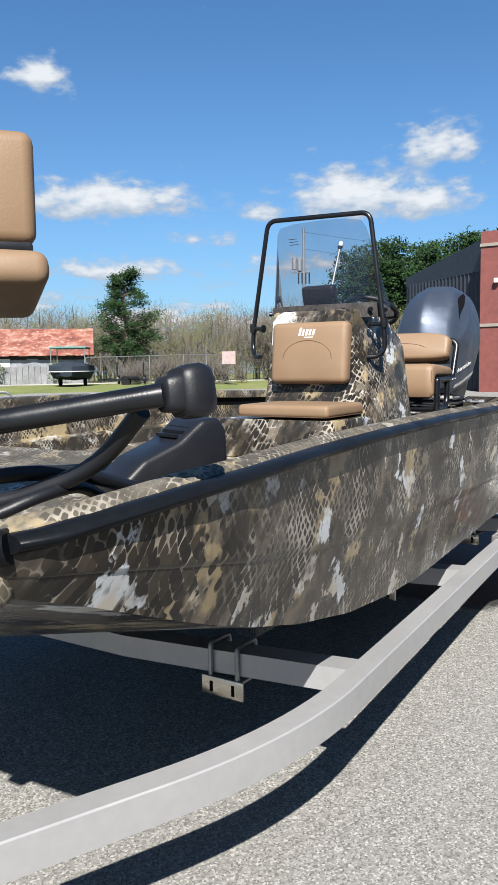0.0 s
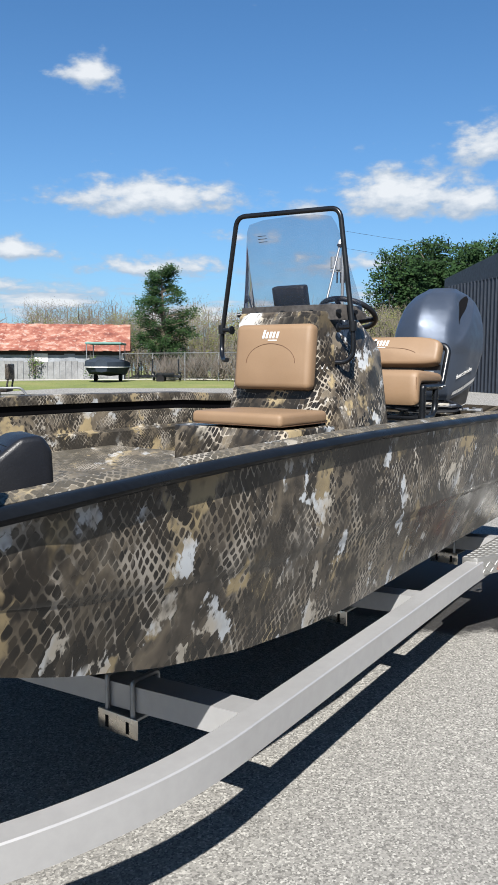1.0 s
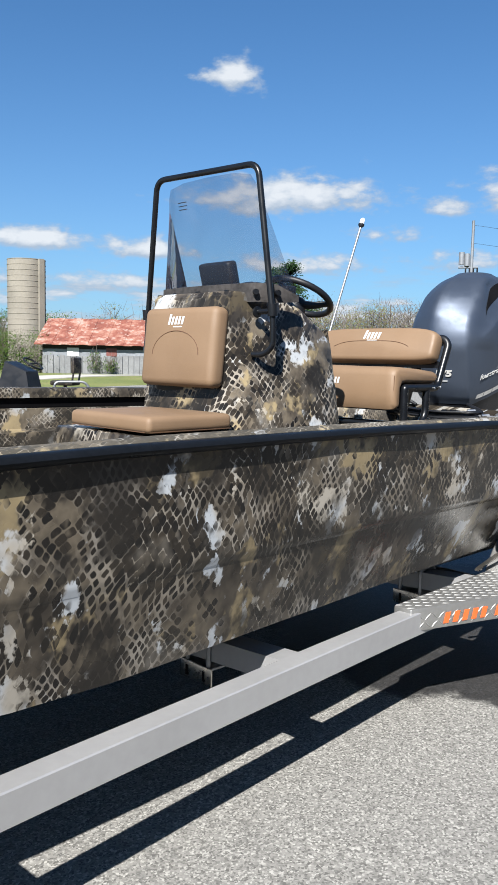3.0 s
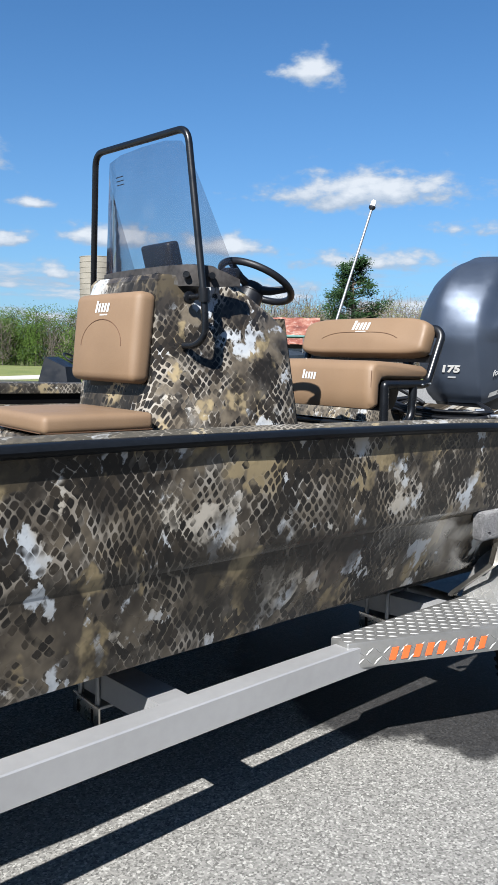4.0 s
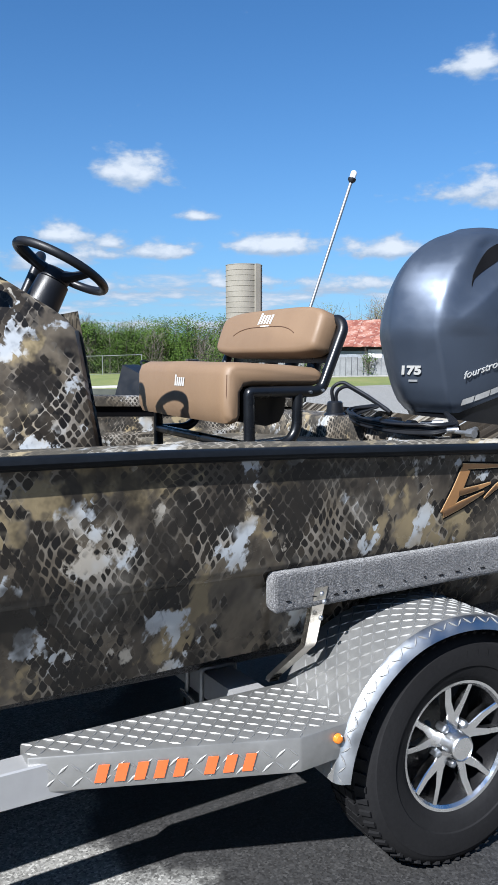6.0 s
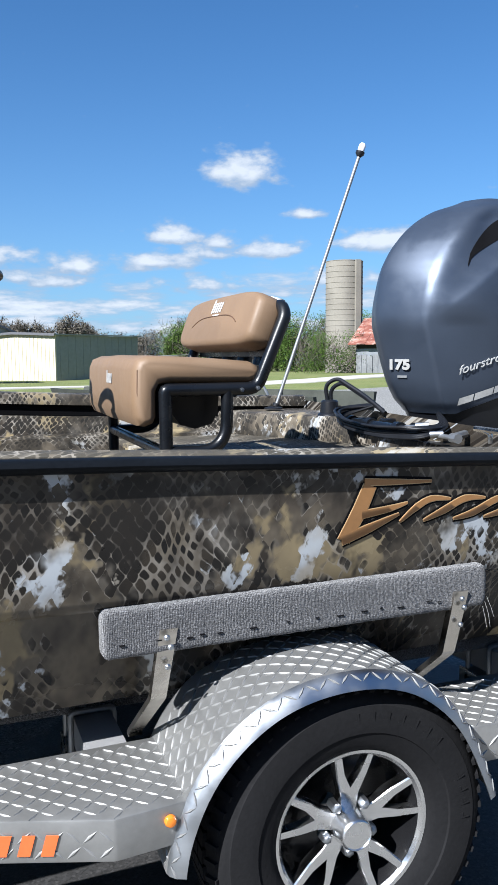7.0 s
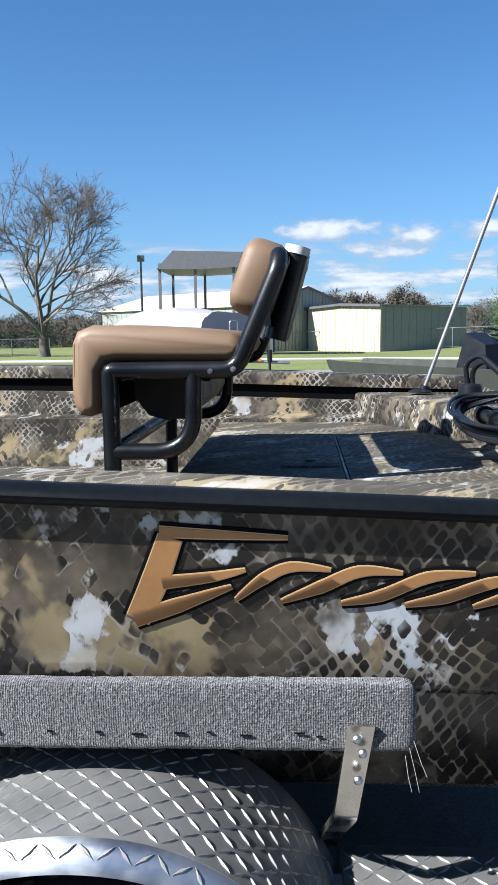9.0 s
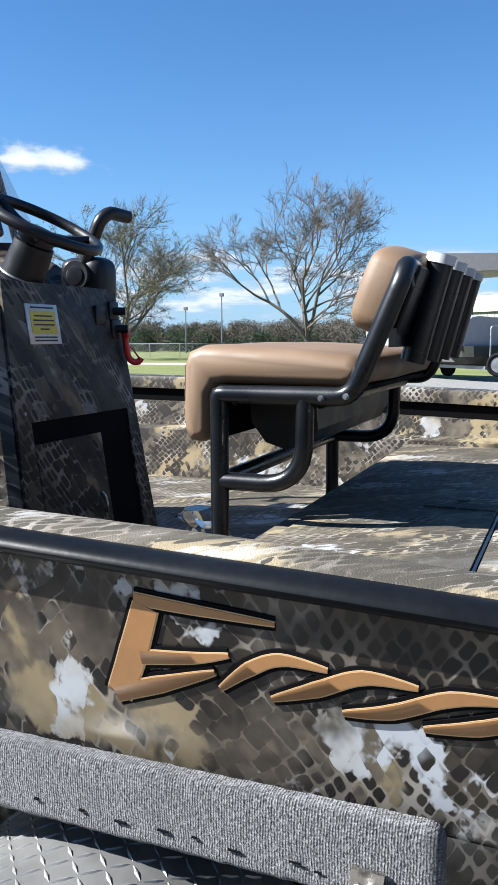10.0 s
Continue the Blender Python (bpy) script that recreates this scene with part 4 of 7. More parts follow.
def build_wheel(side):
    s = 1 if side < 0 else -1
    f = (lambda y: y) if side < 0 else (lambda y: 2 * YC - y)
    hubm = Matrix.Translation((WX, f(1.157), WZ)) @ Matrix.Rotation(radians(90 * s), 4, "X")
    # local z points outwards
    wheel = thing("trailer_wheel", (WX, f(1.24), WZ), "black trailer tyre on a machined alloy wheel under the fender", "wheel", "trailer wheels")
    bm = bmesh.new()
    prof = [(0.184, -0.16), (0.205, -0.165), (0.27, -0.175), (0.315, -0.172), (0.337, -0.16), (0.346, -0.14), (0.350, -0.10), (0.350, -0.07), (0.346, -0.01), (0.337, 0.012), (0.318, 0.026), (0.312, 0.027), (0.309, 0.030), (0.27, 0.034), (0.245, 0.031), (0.242, 0.027), (0.215, 0.020), (0.200, 0.012), (0.194, 0.004), (0.184, -0.004)]
    lathe(bm, prof, 96, hubm, False)
    tyre = part("tyre", bm, M["tyre"], wheel, "black tyre with a worn sidewall")
    bm = bmesh.new()
    for k in range(56):
        a = 2 * math.pi * k / 56
        for zc, rr in ((0.002, 0.342), (-0.150, 0.342)):
            box(bm, -0.006, 0.006, -0.0065, 0.0065, -0.017, 0.017, hubm @ Matrix.Rotation(a, 4, "Z") @ Matrix.Translation((rr, 0, zc)) @ Matrix.Rotation(radians(-28 if zc > -0.1 else 28), 4, "Y"))
        for zc in (-0.040, -0.075, -0.110):
            box(bm, -0.006, 0.006, -0.016, 0.016, -0.015, 0.015, hubm @ Matrix.Rotation(a, 4, "Z") @ Matrix.Translation((0.350, 0, zc)))
    tagged(part("tread_block", bm, M["tyre"], tyre), kind="stuff")
    for i, a in enumerate([92, 84, 76, 68, 60, 52, 44] + [20, 13, 6, -1]):
        mm = hubm @ Matrix.Rotation(radians(a), 4, "Z") @ Matrix.Translation((0.283, 0, 0.0335))
        bm = bmesh.new()
        loft(bm, [[tuple(mm @ Vector((x, y, z))) for x, y in ((-0.013, -0.009), (0.013, -0.007), (0.013, -0.004), (-0.004, -0.005), (-0.004, 0.006), (-0.013, 0.006))] for z in (0, 0.0006)])
        part("sidewall_mark", bm, M["tyre"], tyre, "raised sidewall mark as plain bars", 80)
    rimm = hubm @ Matrix.Diagonal((0.935, 0.935, 1.0, 1.0))
    bm = bmesh.new()
    lathe(bm, [(0.198, 0.004), (0.207, 0.006), (0.2085, -0.003), (0.205, -0.012), (0.192, -0.014), (0.190, -0.004), (0.198, 0.004)], 72, rimm, False)
    rim = part("rim", bm, M["rim"], wheel, "machined alloy rim lip")
    bm = bmesh.new()
    lathe(bm, [(0.190, -0.006), (0.180, -0.03), (0.176, -0.13), (0.02, -0.135)], 48, rimm, False)
    part("barrel", bm, M["rimdark"], rim, "dark inside of the wheel")
    for k in range(5):
        bm = bmesh.new()
        fork = [(0.040, -0.022), (0.082, -0.025), (0.128, -0.041), (0.190, -0.056), (0.194, -0.040), (0.138, -0.023), (0.094, 0.0), (0.138, 0.023), (0.194, 0.040), (0.190, 0.056), (0.128, 0.041), (0.082, 0.025), (0.040, 0.022)]
        turn = rimm @ Matrix.Rotation(2 * math.pi * (k + 0.22) / 5, 4, "Z")
        low = [[tuple(turn @ Vector((x, y, z + 0.022 * ease_in(x)))) for x, y in fork] for z in (-0.052, -0.026, -0.023)]
        low[2] = [tuple(turn @ Vector((x + (0.004 if i == 6 else 0), y * 0.93, -0.023 + 0.022 * ease_in(x)))) for i, (x, y) in enumerate(fork)]
        part("spoke", loft(bm, low), M["rim"], rim, "", 20)
        bm = bmesh.new()
        lathe(bm, [(0.014, -0.03), (0.014, -0.002), (0.0125, 0.004), (0.008, 0.008), (0.002, 0.009)], 6, rimm @ Matrix.Rotation(2 * math.pi * (k + 0.72) / 5, 4, "Z") @ Matrix.Translation((0.066, 0, -0.012)))
        part("lug_nut", bm, M["lip"], rim, "chrome lug nut")
    bm = bmesh.new()
    lathe(bm, [(0.050, -0.05), (0.046, -0.010), (0.042, 0.020), (0.040, 0.026), (0.037, 0.028), (0.035, 0.025), (0.004, 0.026)], 40, rimm)
    part("hub_cap", bm, M["rim"], rim, "round machined hub cap")
    return wheel


for side in (-1, 1):
    build_wheel(side)
bm = bmesh.new()
tube(bm, [(WX, 1.36, 0.33), (WX, 3.72, 0.33)], 0.035, 14)
part("axle", bm, M["galv"], trailer, "galvanised axle tube")


def fender(side):
    f = (lambda y: y) if side < 0 else (lambda y: 2 * YC - y)
    prof = [(5.612, 0.368), (5.620, 0.43), (5.650, 0.515), (5.690, 0.585), (5.745, 0.645), (5.81, 0.694), (5.88, 0.726), (5.96, 0.744), (6.04, 0.748), (6.12, 0.740), (6.20, 0.714), (6.27, 0.667), (6.33, 0.605), (6.375, 0.53), (6.41, 0.45), (6.433, 0.385)]
    pts = []
    for a, b in zip(prof, prof[1:]):
        for k in range(3):
            pts.append((a[0] + (b[0] - a[0]) * k / 3, a[1] + (b[1] - a[1]) * k / 3))
    pts.append(prof[-1])
    for _ in range(3):
        pts = [pts[0]] + [((p[0] + 2 * q[0] + r[0]) / 4, (p[1] + 2 * q[1] + r[1]) / 4) for p, q, r in zip(pts, pts[1:], pts[2:])] + [pts[-1]]
    cx, cz = 6.02, 0.38
    rings, lips = [], []
    for x, z in pts:
        d = Vector((x - cx, z - cz)).normalized()
        ins = lambda k: (x - d.x * k, z - d.y * k)
        a, b = ins(0.0), ins(0.004)
        rings.append([(a[0], f(1.130), a[1]), (a[0], f(1.44), a[1]), (b[0], f(1.44), b[1]), (b[0], f(1.130), b[1])])
        o1, o2, o3, o4 = ins(0.0), ins(0.004), ins(0.014), ins(0.034)
        lips.append([(p[0], f(y), p[1]) for p, y in ((o1, 1.132), (o2, 1.119), (o3, 1.107), (o4, 1.097), (o4, 1.101), (ins(0.018), 1.112), (ins(0.008), 1.132))])
    fen = part("fender", loft(bmesh.new(), rings), M["plate"], trailer, "rounded tread-plate fender", 50)
    part("lip", loft(bmesh.new(), lips), M["lip"], fen, "bright folded fender lip", 50)
    acc, L = [0.0], 0.0
    for a, b in zip(pts, pts[1:]):
        L += (Vector(b) - Vector(a)).length
        acc.append(L)

    def place(u, v):
        u = min(u, L - 1e-4)
        i = max(k for k in range(len(acc)) if acc[k] <= u)
        i = min(i, len(pts) - 2)
        a, b = Vector(pts[i]), Vector(pts[i + 1])
        k = (u - acc[i]) / (acc[i + 1] - acc[i])
        p = a + (b - a) * k
        d = (b - a).normalized()
        return Vector((p.x, f(1.134 + v), p.y)), Vector((d.x, 0, d.y)), Vector((0, 1 if side < 0 else -1, 0)), Vector((-d.y, 0, d.x))

    bm = bmesh.new()
    lozenges(bm, place, int(L / 0.027), 10, 0.027)
    def place_lip(u, v):
        p, d, w, n = place(u, 0.0)
        o = Vector((0, -1 if side < 0 else 1, 0))
        return Vector((p.x, f(1.1115), p.z)) - n * 0.0095, d, (o * 0.72 - n * 0.69), (o * 0.69 + n * 0.72)

    lozenges(bm, place_lip, int(L / 0.027), 1, 0.027)
    tagged(part("tread", bm, M["tread"], fen), kind="stuff")
    bm = bmesh.new()
    prism(bm, [(x, z) for x, z in pts], 0, 0.004, frame_of((0, f(1.44), 0), (1, 0, 0), (0, 0, 1)))
    part("inner_panel", bm, M["plate"], fen)


for side in (-1, 1):
    fender(side)

# side guide board with its brackets
for side in (-1, 1):
    f = (lambda y: y) if side < 0 else (lambda y: 2 * YC - y)
    guide = thing("guide_board", (5.98, f(1.26), 0.86), "grey carpeted guide board along the hull", "guide board", "guide boards")
    bm = bmesh.new()
    rings = []
    nseg = 150
    for i in range(nseg + 1):
        x = 5.514 + (6.502 - 5.514) * i / nseg
        y0, zc = 1.263 + 0.006 * i / nseg, 0.843 + 0.010 * i / nseg
        e = 0.75 if i in (0, nseg) else (0.93 if i in (1, nseg - 1) else 1.0)
        ring = []
        for k in range(28):
            a = 2 * math.pi * k / 28
            c, s_ = math.cos(a), math.sin(a)
            u = math.copysign(abs(c) ** 0.38, c) * 0.026 * e
            v = math.copysign(abs(s_) ** 0.38, s_) * 0.055 * e
            j = 1.0 + 0.035 * noise.noise((x * 60, a * 4, 0)) + 0.02 * noise.noise((x * 9, a, 3))
            if k == 15 and 4 < i < nseg - 4:
                j -= 0.10 + 0.16 * max(0.0, noise.noise((x * 45, 0, 7)))
            ring.append((x, f(y0 + 0.026 + u * j), zc + v * j))
        rings.append(ring)
    part("carpet_cover", loft(bm, rings), M["carpet"], guide, "grey carpet with a stapled seam", 60)
    rnd = random.Random(17)
    bm = bmesh.new()
    x = 5.55
    while x < 6.47:
        w = rnd.uniform(0.006, 0.018)
        k = (x - 5.514) / 0.988
        y1, z1 = f(1.2615 + 0.006 * k), 0.843 + 0.010 * k - 0.024 + rnd.uniform(-0.003, 0.003)
        box(bm, x, x + w, min(y1, f(1.268)), max(y1, f(1.268)), z1 - 0.0011, z1 + 0.0011)
        x += w + rnd.uniform(0.015, 0.075)
    tagged(part("seam_slot", bm, M["recess"], guide, "dark stapled seam in the carpet", 80), kind="stuff")
    for k in range(3):
        bm = bmesh.new()
        x, z = 6.485 + 0.006 * k, 0.800 + 0.012 * (k % 3)
        tube(bm, [(x, f(1.263), z), (x + 0.004 + 0.003 * k, f(1.256), z - 0.03), (x + 0.010 + 0.005 * k, f(1.258), z - 0.055 - 0.012 * (k % 2))], 0.0004, 4)
        part("loose_thread", bm, M["silver"], guide, "pale loose carpet thread")
    for bx in (5.660, 6.420):
        bm = bmesh.new()
        line = bend([(bx, f(1.255), 0.846), (bx - 0.022, f(1.276), 0.680), (bx - 0.042, f(1.435), 0.535), (bx - 0.043, f(1.440), 0.522)], 0.010, 3)
        rings = []
        for i, p in enumerate(line):
            w = 0.020 - 0.004 * min(1.0, max(0.0, (0.84 - p.z) / 0.3))
            q = [(-w, 0), (w, 0), (w, 0.006), (-w + 0.006, 0.006), (-w + 0.006, 0.022), (-w, 0.022)]
            rings.append([(p.x + u, p.y - (0.006 - v) * (-1 if side > 0 else 1) * (-1), p.z) for u, v in [(a, -b) for a, b in q]])
        bracket = part("bracket", loft(bm, rings), M["steel"], guide, "bent bare metal angle bracket", 25)
        for dz in (0.832, 0.808, 0.762):
            bm = bmesh.new()
            lathe(bm, [(0.007, 0), (0.007, 0.004), (0.004, 0.007)], 8, Matrix.Translation((bx - (0.846 - dz) * 0.13 + (0.006 if dz < 0.82 else -0.006), f(1.2555 - 0.0065 + (0.846 - dz) * 0.126), dz)) @ Matrix.Rotation(radians(90 if side < 0 else -90), 4, "X"))
            part("bolt", bm, M["lip"], bracket)

# ---- console ----
console = thing("centre_console", (4.95, 2.37, 0.835), "camouflage centre console with smoked windshield and steering wheel", "console")
CY = 2.36


def console_ring(z, top=False):
    k = max(0.0, (z - 0.84) / (1.70 - 0.84))
    hw = 0.450 - 0.185 * k ** 0.9
    fw = 0.30 - 0.05 * k
    xf = 4.535 + 0.085 * k
    xa = 5.345 - 0.125 * k
    hwa = 0.36 - 0.06 * k
    half = [(xf, 0.0), (xf, fw * 0.7), (xf + 0.012, fw), (xf + 0.05, fw + (hw - fw) * 0.45), (xf + 0.14, hw * 0.97), (xf + 0.24, hw), (xa - 0.25, hw * 0.5 + hwa * 0.5 + 0.01), (xa - 0.06, hwa + 0.005), (xa - 0.02, hwa - 0.005), (xa, hwa - 0.03), (xa, 0.0)]
    pts = [(x, -y) for x, y in half] + [(x, y) for x, y in half[-2:0:-1]]

    def ht(x):
        if not top:
            return z
        return 1.752 if x < 4.93 else 1.752 - (x - 4.93) * 0.58

    return [(x, CY + y, ht(x)) for x, y in pts]


bm = bmesh.new()
rings = [console_ring(z) for z in (0.838, 0.95, 1.06, 1.19, 1.32, 1.45, 1.55)]
top = console_ring(1.66, True)
rings.append([(x, y, z - 0.02) for x, y, z in top])
c = Vector((4.95, CY, 0))
rings.append([(c.x + (x - c.x) * 0.955, c.y + (y - c.y) * 0.955, z) for x, y, z in top])
loft(bm, rings)
body = part("body", bm, M["camo"], console, "flared camouflage console body", 32)
bm = bmesh.new()
box(bm, 4.13, 4.60, 1.985, 2.66, 0.965, 1.172, r=0.012)
part("front_box", bm, M["camo"], console, "camouflage box in front of the console")
bm = bmesh.new()
cushion(bm, 0.43, 0.535, 0.064, Matrix.Translation((4.345, 2.2775, 1.216)), 0.022, 0.006)
seat = part("front_cushion", bm, M["tan"], console, "tan vinyl front cushion")
bm = bmesh.new()
for x0, x1, y0, y1 in ((4.127, 4.131, 2.03, 2.52), (4.14, 4.55, 2.008, 2.012)):
    box(bm, x0, x1, y0, y1, 1.188, 1.191)
part("piping", bm, M["seam"], seat)
bm = bmesh.new()
mpad = frame_of((4.582, 2.338, 1.514), (0.02, -1, 0), (0.10, 0, 1))
box(bm, -0.20, 0.20, -0.19, 0.12, -0.045, -0.02, mpad, r=0.008)
part("pad_backing", bm, M["plastic"], console, "black backing of the backrest")
bm = bmesh.new()
cushion(bm, 0.470, 0.340, 0.088, mpad @ Matrix.Translation((0, 0, 0.012)), 0.032, 0.008)
pad = part("front_backrest", bm, M["tan"], console, "tan vinyl backrest with an arched seam")
bm = bmesh.new()
tube(bm, [mpad @ Vector((0.15 * math.cos(radians(a)), -0.035 + 0.10 * math.sin(radians(a)), 0.0632 - 0.003 * abs(math.cos(radians(a))))) for a in range(0, 181, 12)], 0.0022, 6)
part("seam", bm, M["seam"], pad)
bm = bmesh.new()
logo_bars(bm, 5, 0.105, 0.034, mpad @ Matrix.Translation((-0.005, 0.092, 0.0610)))
box(bm, -0.02, 0.035, 0.080, 0.085, 0.0600, 0.0625, mpad)
part("maker_mark", bm, M["white"], pad, "white embroidered maker's mark as bars", 80)

# windshield and its black tube frame
bm = bmesh.new()
low = [(4.93, 2.005, 1.742), (4.80, 2.012, 1.748), (4.725, 2.06, 1.75), (4.70, 2.20, 1.75), (4.695, CY, 1.75), (4.70, 2.52, 1.75), (4.725, 2.66, 1.75), (4.80, 2.708, 1.748), (4.93, 2.715, 1.742)]
high = [(4.760, 2.068, 2.15), (4.740, 2.082, 2.203), (4.728, 2.105, 2.240), (4.718, 2.20, 2.256), (4.714, CY, 2.260), (4.712, 2.52, 2.256), (4.716, 2.615, 2.240), (4.726, 2.638, 2.203), (4.745, 2.652, 2.15)]
rows = []
for t in [i / 8 for i in range(9)]:
    rows.append([tuple(Vector(a) * (1 - t) + Vector(b) * t) for a, b in zip(low, high)])
loft(bm, rows, False)
ws = part("windshield", bm, M["smoke"], console, "smoked clear windshield wrapping the console top", 60)
ws.visible_shadow = False
bm = bmesh.new()
rings = []
for p in low:
    q = Vector(p)
    hi = 0.004 if q.x > 4.9 else 0.038
    lo = -0.022 if q.x > 4.9 else -0.04
    d = (q - Vector((4.95, CY, q.z))).normalized()
    rings.append([q + d * 0.010 + Vector((0, 0, lo)), q + d * 0.008 + Vector((0, 0, hi)), q - d * 0.004 + Vector((0, 0, hi + 0.002)), q - d * 0.004 + Vector((0, 0, lo))])
part("windshield_base", loft(bm, rings), M["trim"], console, "camouflage trim under the windshield", 30)
for p in (low[2], low[3], low[4], low[5], low[6], low[1]):
    bm = bmesh.new()
    d = (Vector(p) - Vector((4.95, CY, p[2]))).normalized()
    tube(bm, [Vector(p) + d * 0.004, Vector(p) + d * 0.016, Vector(p) + d * 0.018, Vector(p) + d * 0.034], [0.008, 0.008, 0.014, 0.012], 12)
    part("screen_bolt", bm, M["black"], ws)
bm = bmesh.new()
for i in range(3):
    box(bm, 4.711, 4.714, 2.50 - 0.004 * i, 2.555 - 0.004 * i, 2.17 - 0.016 * i, 2.173 - 0.016 * i)
part("warning_label", bm, M["plastic"], ws, "small etched label as bars", 80)
bm = bmesh.new()
near = [(4.715, 2.060, 1.490), (4.733, 2.012, 1.490), (4.750, 1.974, 1.525), (4.750, 1.974, 1.62)]
path = near + [(4.712, 2.045, 2.272), (4.684, 2.675, 2.284), (4.755, 2.83, 1.66), (4.755, 2.835, 1.56), (4.72, 2.80, 1.50), (4.68, 2.74, 1.50)]
tube(bm, bend(path, 0.055, 6), 0.0135, 12)
frame_tube = part("windshield_frame", bm, M["black"], console, "black tube frame round the windshield")
for y, s in ((1.976, 1), (2.826, -1)):
    bm = bmesh.new()
    tube(bm, [(4.744, y - 0.01 * s, 1.672), (4.735, y + 0.085 * s, 1.668)], 0.012, 10)
    lathe(bm, [(0.024, 0), (0.024, 0.008), (0.014, 0.012)], 16, Matrix.Translation((4.735, y + 0.082 * s, 1.668)) @ Matrix.Rotation(radians(90 * s), 4, "X"))
    tube(bm, [(4.747, y, 1.65), (4.744, y, 1.70)], 0.021, 12)
    part("clamp", bm, M["black"], frame_tube)

# instruments on top
bm = bmesh.new()
ms = frame_of((4.86, 2.43, 1.845), (0, -1, 0), (-0.28, 0, 1))
box(bm, -0.105, 0.105, -0.068, 0.068, -0.03, 0.03, ms, r=0.014, seg=3)
box(bm, -0.04, 0.04, -0.115, -0.068, -0.012, 0.012, ms, r=0.004)
disp = part("display", bm, M["plastic"], console, "black chart display on a bracket")
bm = bmesh.new()
box(bm, -0.09, 0.09, -0.05, 0.055, -0.0325, -0.0302, ms)
part("screen", bm, M["screen"], disp)
bm = bmesh.new()
lathe(bm, [(0.045, 0), (0.045, 0.03), (0.035, 0.05), (0.01, 0.055)], 20, Matrix.Translation((4.84, 2.17, 1.752)))
part("compass", bm, M["plastic"], console, "black dash compass")
bm = bmesh.new()
box(bm, 4.90, 4.96, 2.035, 2.085, 1.752, 1.792, r=0.008)
part("switch_box", bm, M["plastic"], console)

wn = Vector((0.47, 0, 0.88)).normalized()
wm = frame_of((5.240, 2.275, 1.774), (0, 1, 0), (-wn.z, 0, wn.x))
bm = bmesh.new()
tube(bm, [wm @ Vector((0.163 * math.cos(2 * math.pi * i / 48), 0.163 * math.sin(2 * math.pi * i / 48), 0)) for i in range(49)], 0.0155, 12, False)
wheel = part("steering_wheel", bm, M["plastic"], console, "black three-spoke steering wheel")
for a in (90, 205, 335):
    bm = bmesh.new()
    c_, s_ = math.cos(radians(a)), math.sin(radians(a))
    tube(bm, [wm @ Vector((c_ * r, s_ * r, dz)) for r, dz in ((0.03, -0.035), (0.085, -0.028), (0.163, 0.0))], [0.021, 0.018, 0.013], 8)
    part("spoke", bm, M["plastic"], wheel)
bm = bmesh.new()
lathe(bm, [(0.05, -0.055), (0.052, -0.03), (0.045, -0.016), (0.02, -0.012)], 24, wm)
part("hub", bm, M["plastic"], wheel)
bm = bmesh.new()
lathe(bm, [(0.085, -0.19), (0.085, -0.165), (0.062, -0.16), (0.056, -0.06), (0.03, -0.055)], 24, wm)
helm = part("helm_column", bm, M["plastic"], console, "black tilt helm column")
bm = bmesh.new()
lathe(bm, [(0.0650, -0.158), (0.0642, -0.153)], 24, wm)
part("band", bm, M["galv"], helm, "thin grey ring")
for a in (-0.55, 1.2):
    bm = bmesh.new()
    box(bm, 0.060, 0.0665, -0.006, 0.006, -0.162, -0.146, wm @ Matrix.Rotation(a, 4, "Z"))
    part("tilt_mark", bm, M["red"], helm, "small red mark")
# throttle at the far side of the helm
bm = bmesh.new()
box(bm, 5.08, 5.245, 2.55, 2.67, 1.56, 1.715, r=0.04, seg=4)
tube(bm, [(5.165, 2.552, 1.655), (5.165, 2.53, 1.655)], 0.045, 24)
lever = part("throttle", bm, M["plastic"], console, "black throttle lever box")
bm = bmesh.new()
tube(bm, bend([(5.165, 2.57, 1.67), (5.235, 2.57, 1.82), (5.25, 2.60, 1.848), (5.262, 2.69, 1.845)], 0.02, 3), 0.021, 12)
part("lever", bm, M["plastic"], lever)
bm = bmesh.new()
lathe(bm, [(0.03, 0), (0.03, 0.004), (0.02, 0.006)], 20, Matrix.Translation((5.165, 2.53, 1.655)) @ Matrix.Rotation(radians(90), 4, "X"))
part("dial", bm, M["black"], lever)


# aft face of the console
def aft_x(z):
    return 5.345 - 0.125 * (z - 0.84) / 0.86


ma = frame_of((aft_x(1.50) + 0.0105, 2.235, 1.50), (0, 1, 0), (aft_x(1.6) - aft_x(1.5), 0, 0.1))
bm = bmesh.new()
box(bm, -0.07, 0.07, -0.055, 0.055, 0.0, 0.004, ma, r=0.0015)
plate = part("notice_plate", bm, M["silver"], console, "silver riveted notice plate")
bm = bmesh.new()
box(bm, -0.055, 0.055, -0.028, 0.036, 0.004, 0.0052, ma)
part("notice_label", bm, M["yellow"], plate, "yellow printed label", 80)
bm = bmesh.new()
for i, (y, w) in enumerate(((0.022, 0.04), (0.010, 0.045), (-0.002, 0.045), (-0.014, 0.02), (0.045, 0.05), (-0.036, 0.05), (-0.045, 0.05))):
    box(bm, -w, w, y - 0.002, y + 0.002, 0.0052, 0.0058, ma)
part("notice_print", bm, M["plastic"], plate, "fine print as plain bars", 80)
pm = frame_of((aft_x(0.84) + 0.0025, CY, 0.84), (0, 1, 0), (aft_x(1.64) - aft_x(0.84), 0, 0.8))
# panel and door face away from the sun; camo_dark puts that shade into the colour
bm = bmesh.new()
